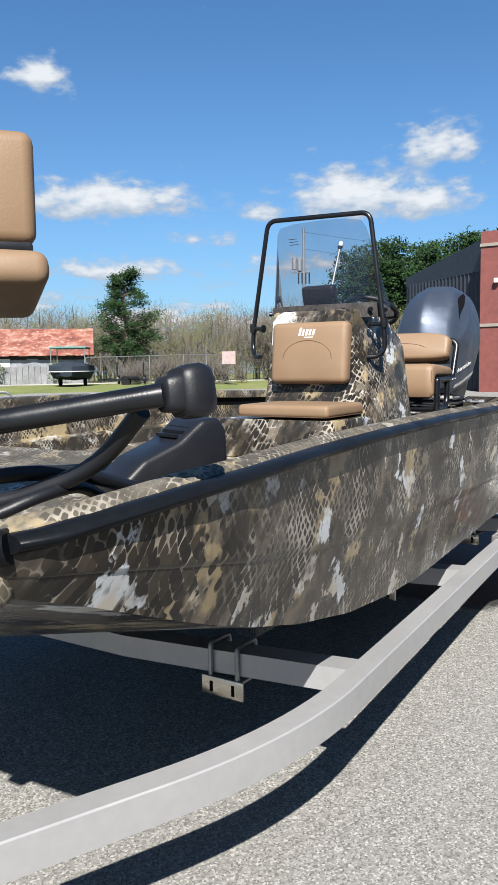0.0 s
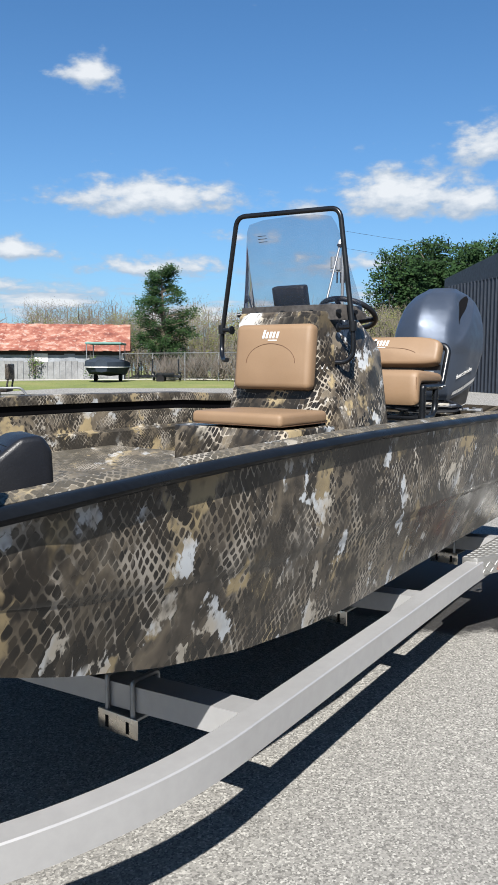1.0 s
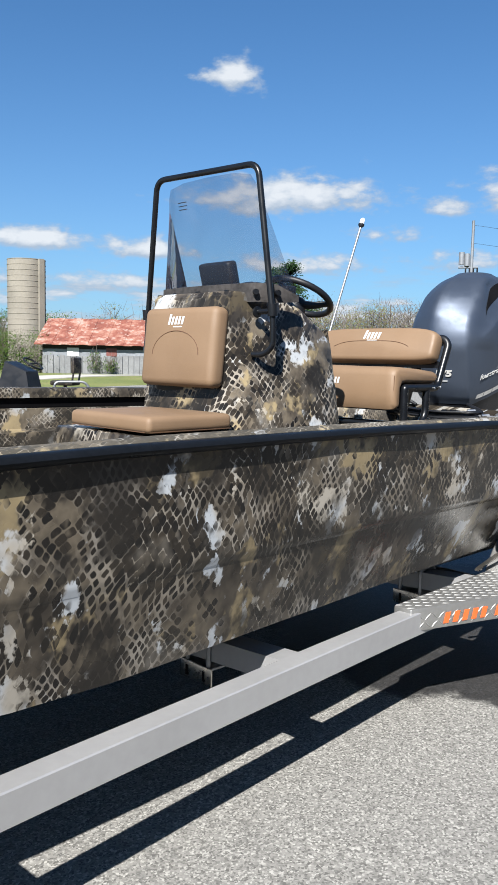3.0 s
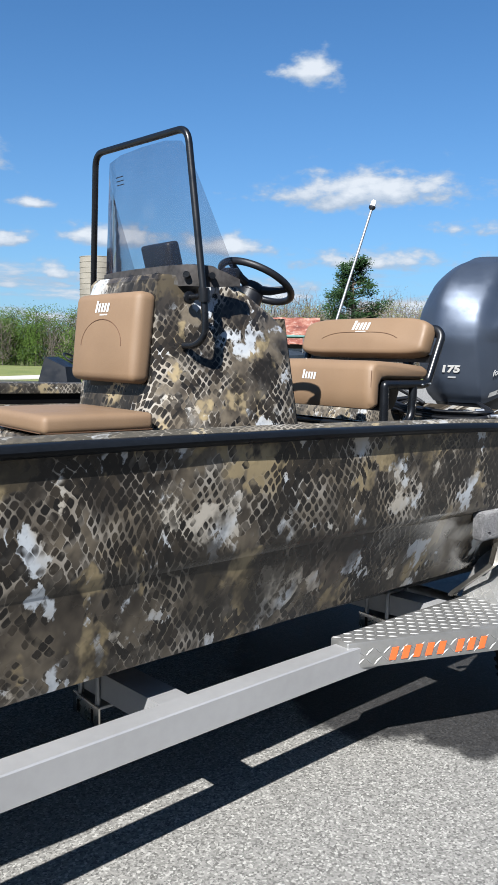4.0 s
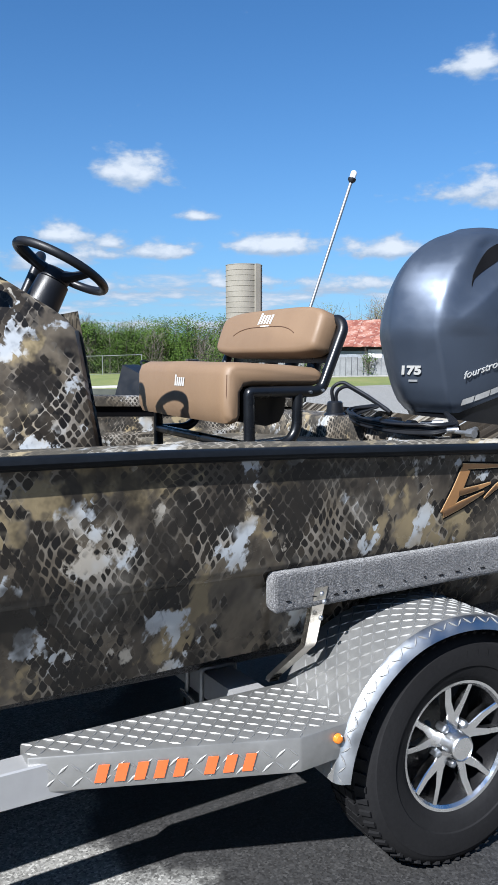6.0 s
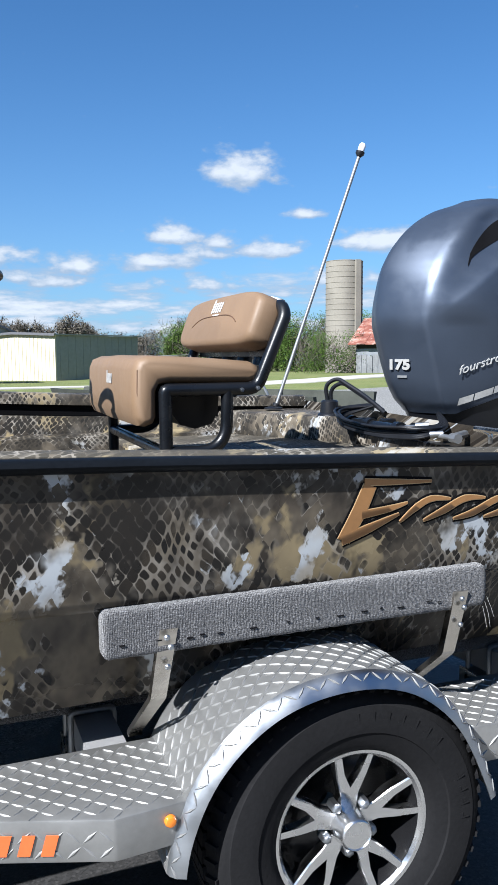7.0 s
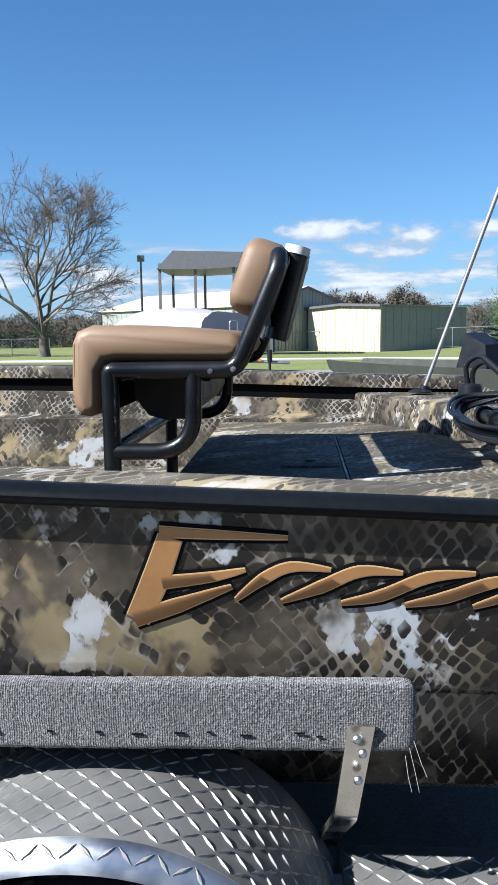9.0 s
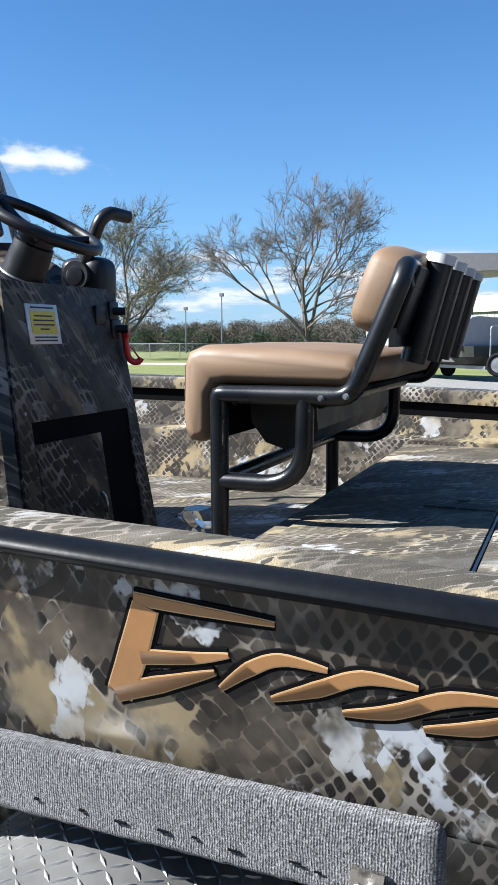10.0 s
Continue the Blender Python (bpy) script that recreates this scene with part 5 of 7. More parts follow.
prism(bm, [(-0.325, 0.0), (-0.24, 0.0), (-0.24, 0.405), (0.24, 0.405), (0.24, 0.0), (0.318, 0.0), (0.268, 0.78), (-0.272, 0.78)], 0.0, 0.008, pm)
panel = part("aft_panel", bm, M["camo_dark"], console, "camouflage aft panel, darkened for its shaded side", 30)
bm = bmesh.new()
for u, v in ((-0.26, 0.43), (0.0, 0.43), (0.255, 0.43), (-0.26, 0.10), (0.26, 0.10), (0.25, 0.30)):
    lathe(bm, [(0.006, 0), (0.005, 0.003), (0.001, 0.004)], 8, pm @ Matrix.Translation((u, v, 0.008)))
tagged(part("rivet", bm, M["galv"], panel), kind="stuff")
# solid near-black block: the shade inside the open pocket is its colour
bm = bmesh.new()
box(bm, -0.245, 0.245, 0.03, 0.41, -0.03, 0.002, pm)
pocket = part("storage_pocket", bm, M["recess"], console, "black block as the shaded inside of a storage pocket")
bm = bmesh.new()
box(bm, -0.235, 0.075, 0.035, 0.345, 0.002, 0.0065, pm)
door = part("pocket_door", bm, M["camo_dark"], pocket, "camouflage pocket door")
bm = bmesh.new()
tube(bm, [pm @ Vector(p) for p in bend([(0.035, 0.17, 0.007), (0.035, 0.155, 0.018), (0.035, 0.125, 0.018), (0.045, 0.11, 0.010)], 0.01, 3)], 0.004, 8)
part("hook", bm, M["lip"], door, "chrome hook")
for y, z in ((2.52, 1.53), (2.60, 1.545), (2.60, 1.49)):
    bm = bmesh.new()
    box(bm, aft_x(z) - 0.002, aft_x(z) + 0.018, y - 0.026, y + 0.026, z - 0.03, z + 0.03, r=0.004)
    if y > 2.55:
        tube(bm, [(aft_x(z) + 0.01, y, z), (aft_x(z) + 0.05, y + 0.015, z)], 0.013, 10)
    part("switch", bm, M["plastic"], console, "black switch")
bm = bmesh.new()
tube(bm, bend([(5.285, 2.62, 1.475), (5.286, 2.622, 1.435), (5.290, 2.628, 1.398), (5.302, 2.640, 1.384), (5.315, 2.652, 1.386), (5.320, 2.656, 1.398)], 0.012, 4), 0.0105, 10)
tube(bm, [(5.318, 2.656, 1.392), (5.300, 2.640, 1.425), (5.290, 2.628, 1.440)], 0.003, 6)
box(bm, 5.275, 5.30, 2.61, 2.63, 1.46, 1.49, r=0.004)
part("kill_cord", bm, M["red"], console, "red safety clip on a short cord")

# ---- leaning post ----
post = thing("leaning_post", (6.0, 2.45, 0.835), "tan vinyl leaning post seat on a black tube frame", "boat seat")
PN, PF = 2.045, 2.92
bm = bmesh.new()
prof = [(5.785, 1.252), (5.782, 1.30), (5.786, 1.40), (5.800, 1.432), (5.835, 1.446), (5.90, 1.444), (6.05, 1.436), (6.18, 1.425), (6.208, 1.410), (6.214, 1.385), (6.20, 1.360), (6.17, 1.352), (5.90, 1.356), (5.872, 1.352), (5.862, 1.335), (5.860, 1.25), (5.850, 1.228), (5.825, 1.218), (5.800, 1.222)]
rings = []
ys = [PN - 0.02, PN - 0.014, PN + 0.004, PN + 0.03, PN + 0.2, (PN + PF) / 2, PF - 0.2, PF - 0.03, PF - 0.004, PF + 0.014, PF + 0.02]
for i, y in enumerate(ys):
    e = min(i, len(ys) - 1 - i)
    sh = (0.026, 0.012, 0.003, 0.0, 0.0, -0.003)[e]
    ring = []
    for j, (x, z) in enumerate(prof):
        a, b = Vector(prof[j - 1]), Vector(prof[(j + 1) % len(prof)])
        t = (b - a).normalized()
        n = Vector((-t.y, t.x))
        p = Vector((x, z)) - n * sh
        ring.append((p.x, y, p.y))
    rings.append(ring)
seat = part("seat", loft(bm, rings), M["tan"], post, "tan vinyl seat with a rolled front bolster", 50)
for y in (PN - 0.005, PF + 0.005):
    bm = bmesh.new()
    tube(bm, [(x, y + (-0.008 if y < 2.4 else 0.008), z) for x, z in ((5.80, 1.26), (5.796, 1.33), (5.798, 1.40))], 0.002, 6)
    part("seam", bm, M["seam"], seat)
bm = bmesh.new()
logo_bars(bm, 5, 0.10, 0.034, frame_of((5.7815, 2.43, 1.350), (0, -1, 0), (0, 0, 1)))
part("maker_mark", bm, M["white"], seat, "white embroidered maker's mark as bars", 80)

mb = frame_of((6.245, 2.490, 1.563), (0, -1, 0), (0.36, 0, 1))
bm = bmesh.new()
n = 40
rings = []
for zi, (sc, zz) in enumerate(((0.90, -0.050), (0.97, -0.042), (1.0, -0.026), (1.0, 0.020), (0.985, 0.036), (0.955, 0.045), (0.90, 0.050))):
    ring = []
    for k in range(n):
        a = 2 * math.pi * k / n
        c_, s_ = math.cos(a), math.sin(a)
        e = 0.28 if s_ < 0 else 0.40
        ring.append(mb @ Vector((math.copysign(abs(c_) ** e, c_) * (0.435 - (1 - sc) * 0.25) * (1 - 0.10 * max(0.0, s_) ** 3), math.copysign(abs(s_) ** e, s_) * (0.103 - (1 - sc) * 0.25), zz)))
    rings.append(ring)
back = part("backrest", loft(bm, rings), M["tan"], post, "tan vinyl backrest", 60)
bm = bmesh.new()
tube(bm, [mb @ Vector((x, -0.02 + 0.035 * (1 - abs(x / 0.27) ** 4), 0.0505)) for x in [-0.27 + 0.54 * i / 20 for i in range(21)]], 0.002, 6)
part("seam", bm, M["seam"], back)
bm = bmesh.new()
logo_bars(bm, 5, 0.125, 0.040, mb @ Matrix.Translation((0.0, 0.028, 0.0505)))
box(bm, -0.03, 0.04, 0.016, 0.021, 0.0500, 0.052, mb)
part("maker_mark", bm, M["white"], back, "white embroidered maker's mark as bars", 80)
bm = bmesh.new()
box(bm, -0.40, 0.40, -0.085, 0.07, -0.062, -0.048, mb, r=0.006)
part("back_board", bm, M["plastic"], post, "black board behind the backrest")

for y, s in ((PN - 0.020, 1), (PF + 0.012, -1)):
    bm = bmesh.new()
    tube(bm, [Vector((5.885, y, 0.835))] + bend([(5.885, y, 1.320), (5.885, y, 1.335), (5.905, y, 1.335)], 0.006, 2) + bend([(6.06, y, 1.335), (6.195, y, 1.335), (6.297, y, 1.575), (6.30, y + 0.03 * s, 1.608), (6.29, y + 0.20 * s, 1.612)], 0.035, 5), 0.0215, 12)
    leg = part("side_frame", bm, M["black"], post, "black bent tube side frame")
    bm = bmesh.new()
    tube(bm, bend([(5.885, y, 1.135), (6.088, y, 1.135), (6.092, y, 1.335)], 0.13, 9), 0.0205, 12)
    part("brace", bm, M["black"], post, "black curved tube brace")
    for x, z in ((6.135, 1.333), (6.19, 1.338)):
        bm = bmesh.new()
        tube(bm, [(x, y - 0.018 * s, z), (x, y - 0.028 * s, z)], 0.007, 10)
        tube(bm, [(x, y - 0.028 * s, z), (x, y - 0.031 * s, z)], 0.004, 8)
        part("bolt", bm, M["lip"], leg, "chrome bolt")
    bm = bmesh.new()
    tube(bm, [(5.885, y, 0.835), (5.885, y, 0.847)], 0.045, 16)
    part("foot", bm, M["black"], leg)
bm = bmesh.new()
box(bm, 5.864, 5.874, PN, PF, 1.228, 1.345, r=0.003)
box(bm, 5.876, 6.190, PN, PF, 1.338, 1.351, r=0.003)
part("seat_pan", bm, M["recess"], post, "black board under the seat")
bm = bmesh.new()
for x, z in ((5.90, 1.325), (6.12, 1.325)):
    tube(bm, [(x, PN, z), (x, PF, z)], 0.0195, 10)
part("cross_tube", bm, M["black"], post)
bm = bmesh.new()
tube(bm, [(5.885, PN, 1.135), (5.885, PF, 1.135)], 0.0195, 10)
part("foot_rest", bm, M["black"], post, "black tube footrest")
bm = bmesh.new()
rings = []
for x, z0, z1 in ((5.925, 1.26, 1.325), (5.96, 1.215, 1.325), (6.01, 1.20, 1.325), (6.07, 1.215, 1.325), (6.09, 1.25, 1.325)):
    rings.append([(x, PN + 0.06, z1), (x, PF - 0.06, z1), (x, PF - 0.08, z0), (x, PN + 0.08, z0)])
part("under_seat_tray", loft(bm, rings), M["plastic"], post, "black tray under the seat", 20)
for y in (2.225, 2.405, 2.585, 2.765):
    bm = bmesh.new()
    tube(bm, [(6.285, y, 1.405), (6.343, y, 1.628)], 0.030, 16)
    rod = part("rod_holder", bm, M["black"], post, "black tube rod holder")
    bm = bmesh.new()
    tube(bm, [(6.341, y, 1.624), (6.346, y, 1.644)], 0.0335, 16)
    part("collar", bm, M["white"], rod, "white collar")
bm = bmesh.new()
for z in (1.46, 1.585):
    x = 6.255 + (z - 1.41) * 0.29
    box(bm, x - 0.006, x + 0.006, PN + 0.02, PF - 0.02, z - 0.02, z + 0.02)
part("rod_rack", bm, M["black"], post, "black rack behind the backrest")
bm = bmesh.new()
rnd = random.Random(4)
rings = []
for i in range(9):
    r = 0.035 + 0.03 * rnd.random()
    rings.append([(5.80 - 0.012 * i + r * math.cos(a) * (0.6 + 0.6 * rnd.random()), 2.27 + r * math.sin(a) * (0.6 + 0.6 * rnd.random()), 0.84 + 0.022 * i) for a in [2 * math.pi * k / 12 for k in range(12)]])
solo("plastic_wrap", loft(bm, rings), M["wrap"], "crumpled clear plastic wrap on the cockpit floor", "wrapping", angle=10)

post.location += Vector((-0.020, 0.042, 0.0))

# ---- outboard motor ----
motor = thing("outboard_motor", (7.25, 2.60, 1.2), "large blue-grey outboard motor on the transom", "outboard motor")
MY = 2.60
FRONT = [(1.194, 7.10), (1.23, 7.05), (1.326, 6.993), (1.474, 6.949), (1.571, 6.919), (1.63, 6.9185), (1.695, 6.925), (1.80, 6.944), (1.885, 6.988), (1.97, 7.06), (2.033, 7.147), (2.075, 7.25), (2.10, 7.374)]
REAR = [(1.194, 7.55), (1.23, 7.60), (1.326, 7.66), (1.474, 7.72), (1.585, 7.755), (1.695, 7.77), (1.80, 7.77), (1.885, 7.755), (1.97, 7.725), (2.033, 7.68), (2.075, 7.61), (2.10, 7.52)]
WID = [(1.194, 0.19), (1.23, 0.225), (1.326, 0.255), (1.474, 0.285), (1.585, 0.308), (1.695, 0.308), (1.80, 0.296), (1.885, 0.275), (1.97, 0.24), (2.033, 0.20), (2.075, 0.15), (2.10, 0.08)]


def smooth_table(tab, x):
    """A table read with its corners rounded off."""
    return sum(lerp_table(tab, x + d) * w for d, w in ((-0.026, 0.2), (-0.013, 0.2), (0.0, 0.2), (0.013, 0.2), (0.026, 0.2)))


CORNER = [(1.194, 7.170, 0.165), (1.219, 7.135, 0.192), (1.30, 7.098, 0.208), (1.42, 7.062, 0.220), (1.571, 7.018, 0.218), (1.66, 7.024, 0.216), (1.76, 7.052, 0.212), (1.85, 7.098, 0.202), (1.93, 7.165, 0.205), (2.00, 7.225, 0.172), (2.06, 7.29, 0.125), (2.10, 7.385, 0.055)]
COR_X, COR_W = [(z, x) for z, x, w in CORNER], [(z, w) for z, x, w in CORNER]


def ease(t):
    t = min(1.0, max(0.0, t))
    return t * t * (3 - 2 * t)


def cowl(s, z, lift=0.0, side=-1):
    """A point of the cowling: s runs 0 to 1 over the front face to its corner, 1 to 2 along the side to the stern."""
    xf, xr, w = smooth_table(FRONT, z), smooth_table(REAR, z), smooth_table(WID, z)
    xc, wc = smooth_table(COR_X, z), min(smooth_table(COR_W, z), w)
    if s <= 1.0:
        x, y = xf + (xc - xf) * s ** 1.4, wc * s
    else:
        k = s - 1.0
        x = xc + (xr - xc) * k
        y = wc + (w - wc) * (1 - (1 - min(1.0, k / 0.42)) ** (1.6 + 1.5 * ease((z - 1.55) / 0.1)))
        # above a crease that climbs from the corner the panel leans inwards, then hollows
        d = z - (1.571 + 0.77 * (x - 7.022))
        lean = min(1.0, max(0.0, d / 0.26))
        y -= 0.058 * lean * (2 - lean) * ease(k / 0.30) * (1 - ease((z - 1.98) / 0.1))
        if k > 0.72:
            y *= max(0.0, 1 - ((k - 0.72) / 0.28) ** 2.6) ** 0.5
        x += lift * 0.2
    return Vector((x, MY + side * (y + lift), z))


def cowl_ring(f, grow=0.0, dz=0.0):
    """A ring at a fraction of the height, from the lower edge that climbs towards the stern to the top."""
    ring = []
    ss = [i / 12 for i in range(12)] + [1 + i / 52 for i in range(53)]
    for side, row in ((-1, ss), (1, ss[-2:0:-1])):
        for s in row:
            zb = 1.196 + 0.30 * max(0.0, cowl(s, 1.30).x - 7.15)
            ring.append(tuple(cowl(s, zb + (2.10 - zb) * f + dz, grow, side)))
    return ring


cowling = part("cowling", loft(bmesh.new(), [cowl_ring(i / 110) for i in range(111)]), M["engine"], motor, "glossy blue-grey cowling with a creased side", 50)


def side_s(x, z):
    xc, xr = smooth_table(COR_X, z), smooth_table(REAR, z)
    return 1.0 + max(0.0, (x - xc) / (xr - xc))


def cowl_text(body, size, s, z, lean, width, tilt=0.0, bold=0.0):
    p = cowl(s, z)
    u = (cowl(s + 0.12, z) - cowl(s - 0.12, z)).normalized()
    v = (cowl(s, z + 0.03) - cowl(s, z - 0.03)).normalized()
    if tilt:
        u, v = u * math.cos(tilt) + v * math.sin(tilt), v * math.cos(tilt) - u * math.sin(tilt)
    m = frame_of(p, u, v)
    m.translation += m.to_3x3() @ Vector((0, 0, 0.005))
    return text_mesh(bmesh.new(), body, size, m, 0.0012, lean, width, bold)


part("power_number", cowl_text("175", 0.058, 0.30, 1.385, 0.15, 1.35, 0.0, 0.0028), M["silver"], cowling, "silver raised numerals", 80)
bm = bmesh.new()
p = cowl(0.33, 1.352)
box(bm, -0.024, 0.024, -0.005, 0.005, 0.002, 0.0035, frame_of(p, cowl(0.45, 1.352) - cowl(0.21, 1.352), (0, 0, 1)))
part("maker_mark", bm, M["galv"], cowling, "small grey maker's mark as a bar", 80)
part("stroke_label", cowl_text("fourstroke", 0.050, side_s(7.275, 1.42), 1.398, 0.35, 1.15, 0.30), M["silver"], cowling, "silver slanted lettering", 80)
for sd in (-1, 1):
    bm = bmesh.new()
    rings = []
    for t in [i / 18 for i in range(19)]:
        x = 7.185 + 0.34 * t
        zc = 1.795 + 0.235 * t ** 0.62
        h = 0.034 * math.sin(math.pi * min(1.0, t * 0.9 + 0.02)) ** 0.8 + 0.001
        rings.append([cowl(side_s(x, zc - h), zc - h, 0.003, sd), cowl(side_s(x, zc), zc, 0.0035, sd), cowl(side_s(x, zc + h), zc + h, 0.003, sd)])
    loft(bm, rings, False)
    part("air_intake", bm, M["recess"], cowling, "dark slanted air intake", 80)
    for x0, x1 in ((7.185, 7.245), (7.25, 7.33), (7.335, 7.60)):
        bm = bmesh.new()
        rings = []
        for t in [i / 6 for i in range(7)]:
            x = x0 + (x1 - x0) * t
            z = 1.232 + 0.32 * (x - 7.185)
            rings.append([cowl(side_s(x, z), z, 0.003, sd), cowl(side_s(x, z + 0.03), z + 0.03, 0.003, sd)])
        loft(bm, [[tuple(q) for q in r] for r in rings], False)
        part("trim_label", bm, M["silver"], cowling, "pale printed label", 80)
bm = bmesh.new()
top, mid = cowl_ring(0.0, -0.010, 0.015), cowl_ring(0.0, -0.012, -0.004)
rings = [top, mid, [(x * 0.95 + 7.2 * 0.05, MY + (y - MY) * 0.88, 1.165) for x, y, z in mid], [(7.22 + (x - 7.25) * 0.7, MY + (y - MY) * 0.7, 1.10) for x, y, z in mid]]
part("lower_cowl", loft(bm, rings), M["plastic"], motor, "black lower pan", 40)
bm = bmesh.new()
rings = []
for z, hx, hy, cx in ((1.11, 0.17, 0.13, 7.30), (0.95, 0.15, 0.10, 7.32), (0.70, 0.14, 0.08, 7.34), (0.55, 0.15, 0.07, 7.36), (0.42, 0.17, 0.06, 7.38), (0.36, 0.19, 0.06, 7.40)):
    rings.append([(cx + hx * math.cos(a), MY + hy * math.sin(a), z) for a in [2 * math.pi * k / 20 for k in range(20)]])
part("leg", loft(bm, rings), M["engine"], motor, "blue-grey motor leg", 40)
bm = bmesh.new()
box(bm, 7.07, 7.20, MY - 0.16, MY + 0.16, 0.72, 1.14, r=0.02)
for s in (-1, 1):
    box(bm, 7.02, 7.12, MY + s * 0.13 - 0.03, MY + s * 0.13 + 0.03, 0.95, 1.16, r=0.012)
part("bracket", bm, M["black"], motor, "black transom clamp bracket")
bm = bmesh.new()
tube(bm, [(6.96, MY - 0.34, 1.135), (6.96, MY + 0.34, 1.135)], 0.022, 12)
for y in (MY - 0.30, MY - 0.12, MY + 0.12, MY + 0.30):
    tube(bm, [(6.96, y - 0.02, 1.135), (6.96, y + 0.02, 1.135)], 0.032, 12)
steer = part("steering_cylinder", bm, M["black"], motor, "black hydraulic steering cylinder")
bm = bmesh.new()
tube(bm, [(6.96, MY - 0.52, 1.135), (6.96, MY - 0.34, 1.135)], 0.010, 10)
tube(bm, [(6.96, MY - 0.50, 1.135), (7.06, MY - 0.44, 1.14)], 0.016, 8)
tube(bm, [(6.96, MY - 0.54, 1.135), (6.96, MY - 0.50, 1.135)], 0.019, 8)
part("rod_end", bm, M["galv"], steer, "bright steel rod end")
rnd = random.Random(9)
for i in range(8):
    bm = bmesh.new()
    dx, dy, dz = rnd.uniform(-0.035, 0.035), rnd.uniform(-0.03, 0.03), rnd.uniform(-0.02, 0.03)
    pts = bend([(7.04, 2.86 + dy, 1.21), (6.90 + dx, 2.90 + dy, 1.18 + dz), (6.83 + dx, 2.72 + dy, 1.15 + dz), (6.84 + dx, 2.45 + dy, 1.13 + dz), (6.92 + dx, 2.24 + dy, 1.14 + dz), (7.05, 2.26 + dy, 1.16), (7.10, 2.40, 1.20)], 0.11, 6)
    tube(bm, pts, rnd.choice((0.006, 0.008, 0.011)), 8)
    part("hose", bm, M["plastic"], motor, "black rigging hose")
for y, z in ((2.30, 1.165), (2.20, 1.14), (2.38, 1.15)):
    bm = bmesh.new()
    tube(bm, [(6.93, y, z), (6.97, y - 0.03, z + 0.004)], [0.013, 0.011], 10)
    part("hose_fitting", bm, M["lip"], motor, "bright hose fitting")
bm = bmesh.new()
tube(bm, bend([(6.955, 3.13, 1.19), (6.94, 3.14, 1.30), (6.985, 3.10, 1.335), (7.04, 2.94, 1.26), (7.07, 2.80, 1.19)], 0.05, 6), 0.010, 10)
tube(bm, bend([(6.97, 3.13, 1.19), (6.965, 3.13, 1.28), (7.00, 3.08, 1.315), (7.05, 2.92, 1.24), (7.07, 2.78, 1.18)], 0.05, 6), 0.010, 10)
lathe(bm, [(0.062, 0), (0.056, 0.012), (0.048, 0.016), (0.042, 0.07), (0.034, 0.078), (0.015, 0.08)], 20, Matrix.Translation((6.96, 3.13, 1.148)))
part("rigging_boot", bm, M["plastic"], motor, "black rigging boot with looping hoses")

# ---- stern light pole ----
pole = thing("stern_light", (6.843, 3.575, 1.150), "thin aluminium stern light pole with a frosted lamp", "light pole")
bm = bmesh.new()
a, b = Vector((6.861, 3.585, 1.172)), Vector((7.312, 3.504, 2.502))
tube(bm, [a, b], 0.0095, 10)
part("pole", bm, M["galv"], pole, "leaning bright pole")
bm = bmesh.new()
tube(bm, [a, a + (b - a) * 0.012], 0.020, 12)
lathe(bm, [(0.05, 0), (0.05, 0.005), (0.03, 0.012)], 16, Matrix.Translation((6.843, 3.575, 1.160)))
part("socket", bm, M["plastic"], pole)
bm = bmesh.new()
d = (b - a).normalized()
tube(bm, [b - d * 0.01, b + d * 0.008, b + d * 0.02], [0.010, 0.024, 0.024], 14)
part("lamp_base", bm, M["plastic"], pole)
bm = bmesh.new()
tube(bm, [b + d * 0.02, b + d * 0.055, b + d * 0.065], [0.018, 0.019, 0.012], 14)
part("lens", bm, M["clear"], pole, "frosted lamp lens")

# ---- bow: trolling motor, pedal, pedestal seat ----
troll = thing("trolling_motor", (1.75, 1.35, 1.172), "black bow trolling motor stowed flat on the deck", "trolling motor")
bm = bmesh.new()
hm = frame_of((1.726, 1.058, 1.411), (0.80, -0.30, 0.06), (0.1, 0.1, 1)) @ Matrix.Scale(0.86, 4)
rings = []
for u, h, w in ((-0.075, 0.030, 0.028), (-0.068, 0.036, 0.034), (-0.025, 0.040, 0.038), (-0.018, 0.050, 0.046), (0.01, 0.056, 0.052), (0.05, 0.057, 0.053), (0.078, 0.050, 0.046), (0.088, 0.036, 0.033)):
    rings.append([hm @ Vector((u * 0.66, 0.97 * math.copysign(abs(math.sin(a)) ** 0.55, math.sin(a)) * h, 0.9 * math.copysign(abs(math.cos(a)) ** 0.55, math.cos(a)) * w)) for a in [2 * math.pi * k / 28 for k in range(28)]])
part("head", loft(bm, rings), M["plastic"], troll, "glossy black control head", 45)
bm = bmesh.new()
tube(bm, [hm @ Vector((-0.045, 0, 0)), hm @ Vector((-0.05, 0, 0)) + Vector((-0.36, 0.55, -0.10))], 0.021, 18)
part("shaft", bm, M["black"], troll, "black motor shaft")
bm = bmesh.new()
box(bm, 1.36, 1.52, 1.62, 1.80, 1.20, 1.29, r=0.02)
box(bm, 1.28, 1.75, 1.66, 1.74, 1.172, 1.21, r=0.01)
part("mount", bm, M["black"], troll, "black bow mount")
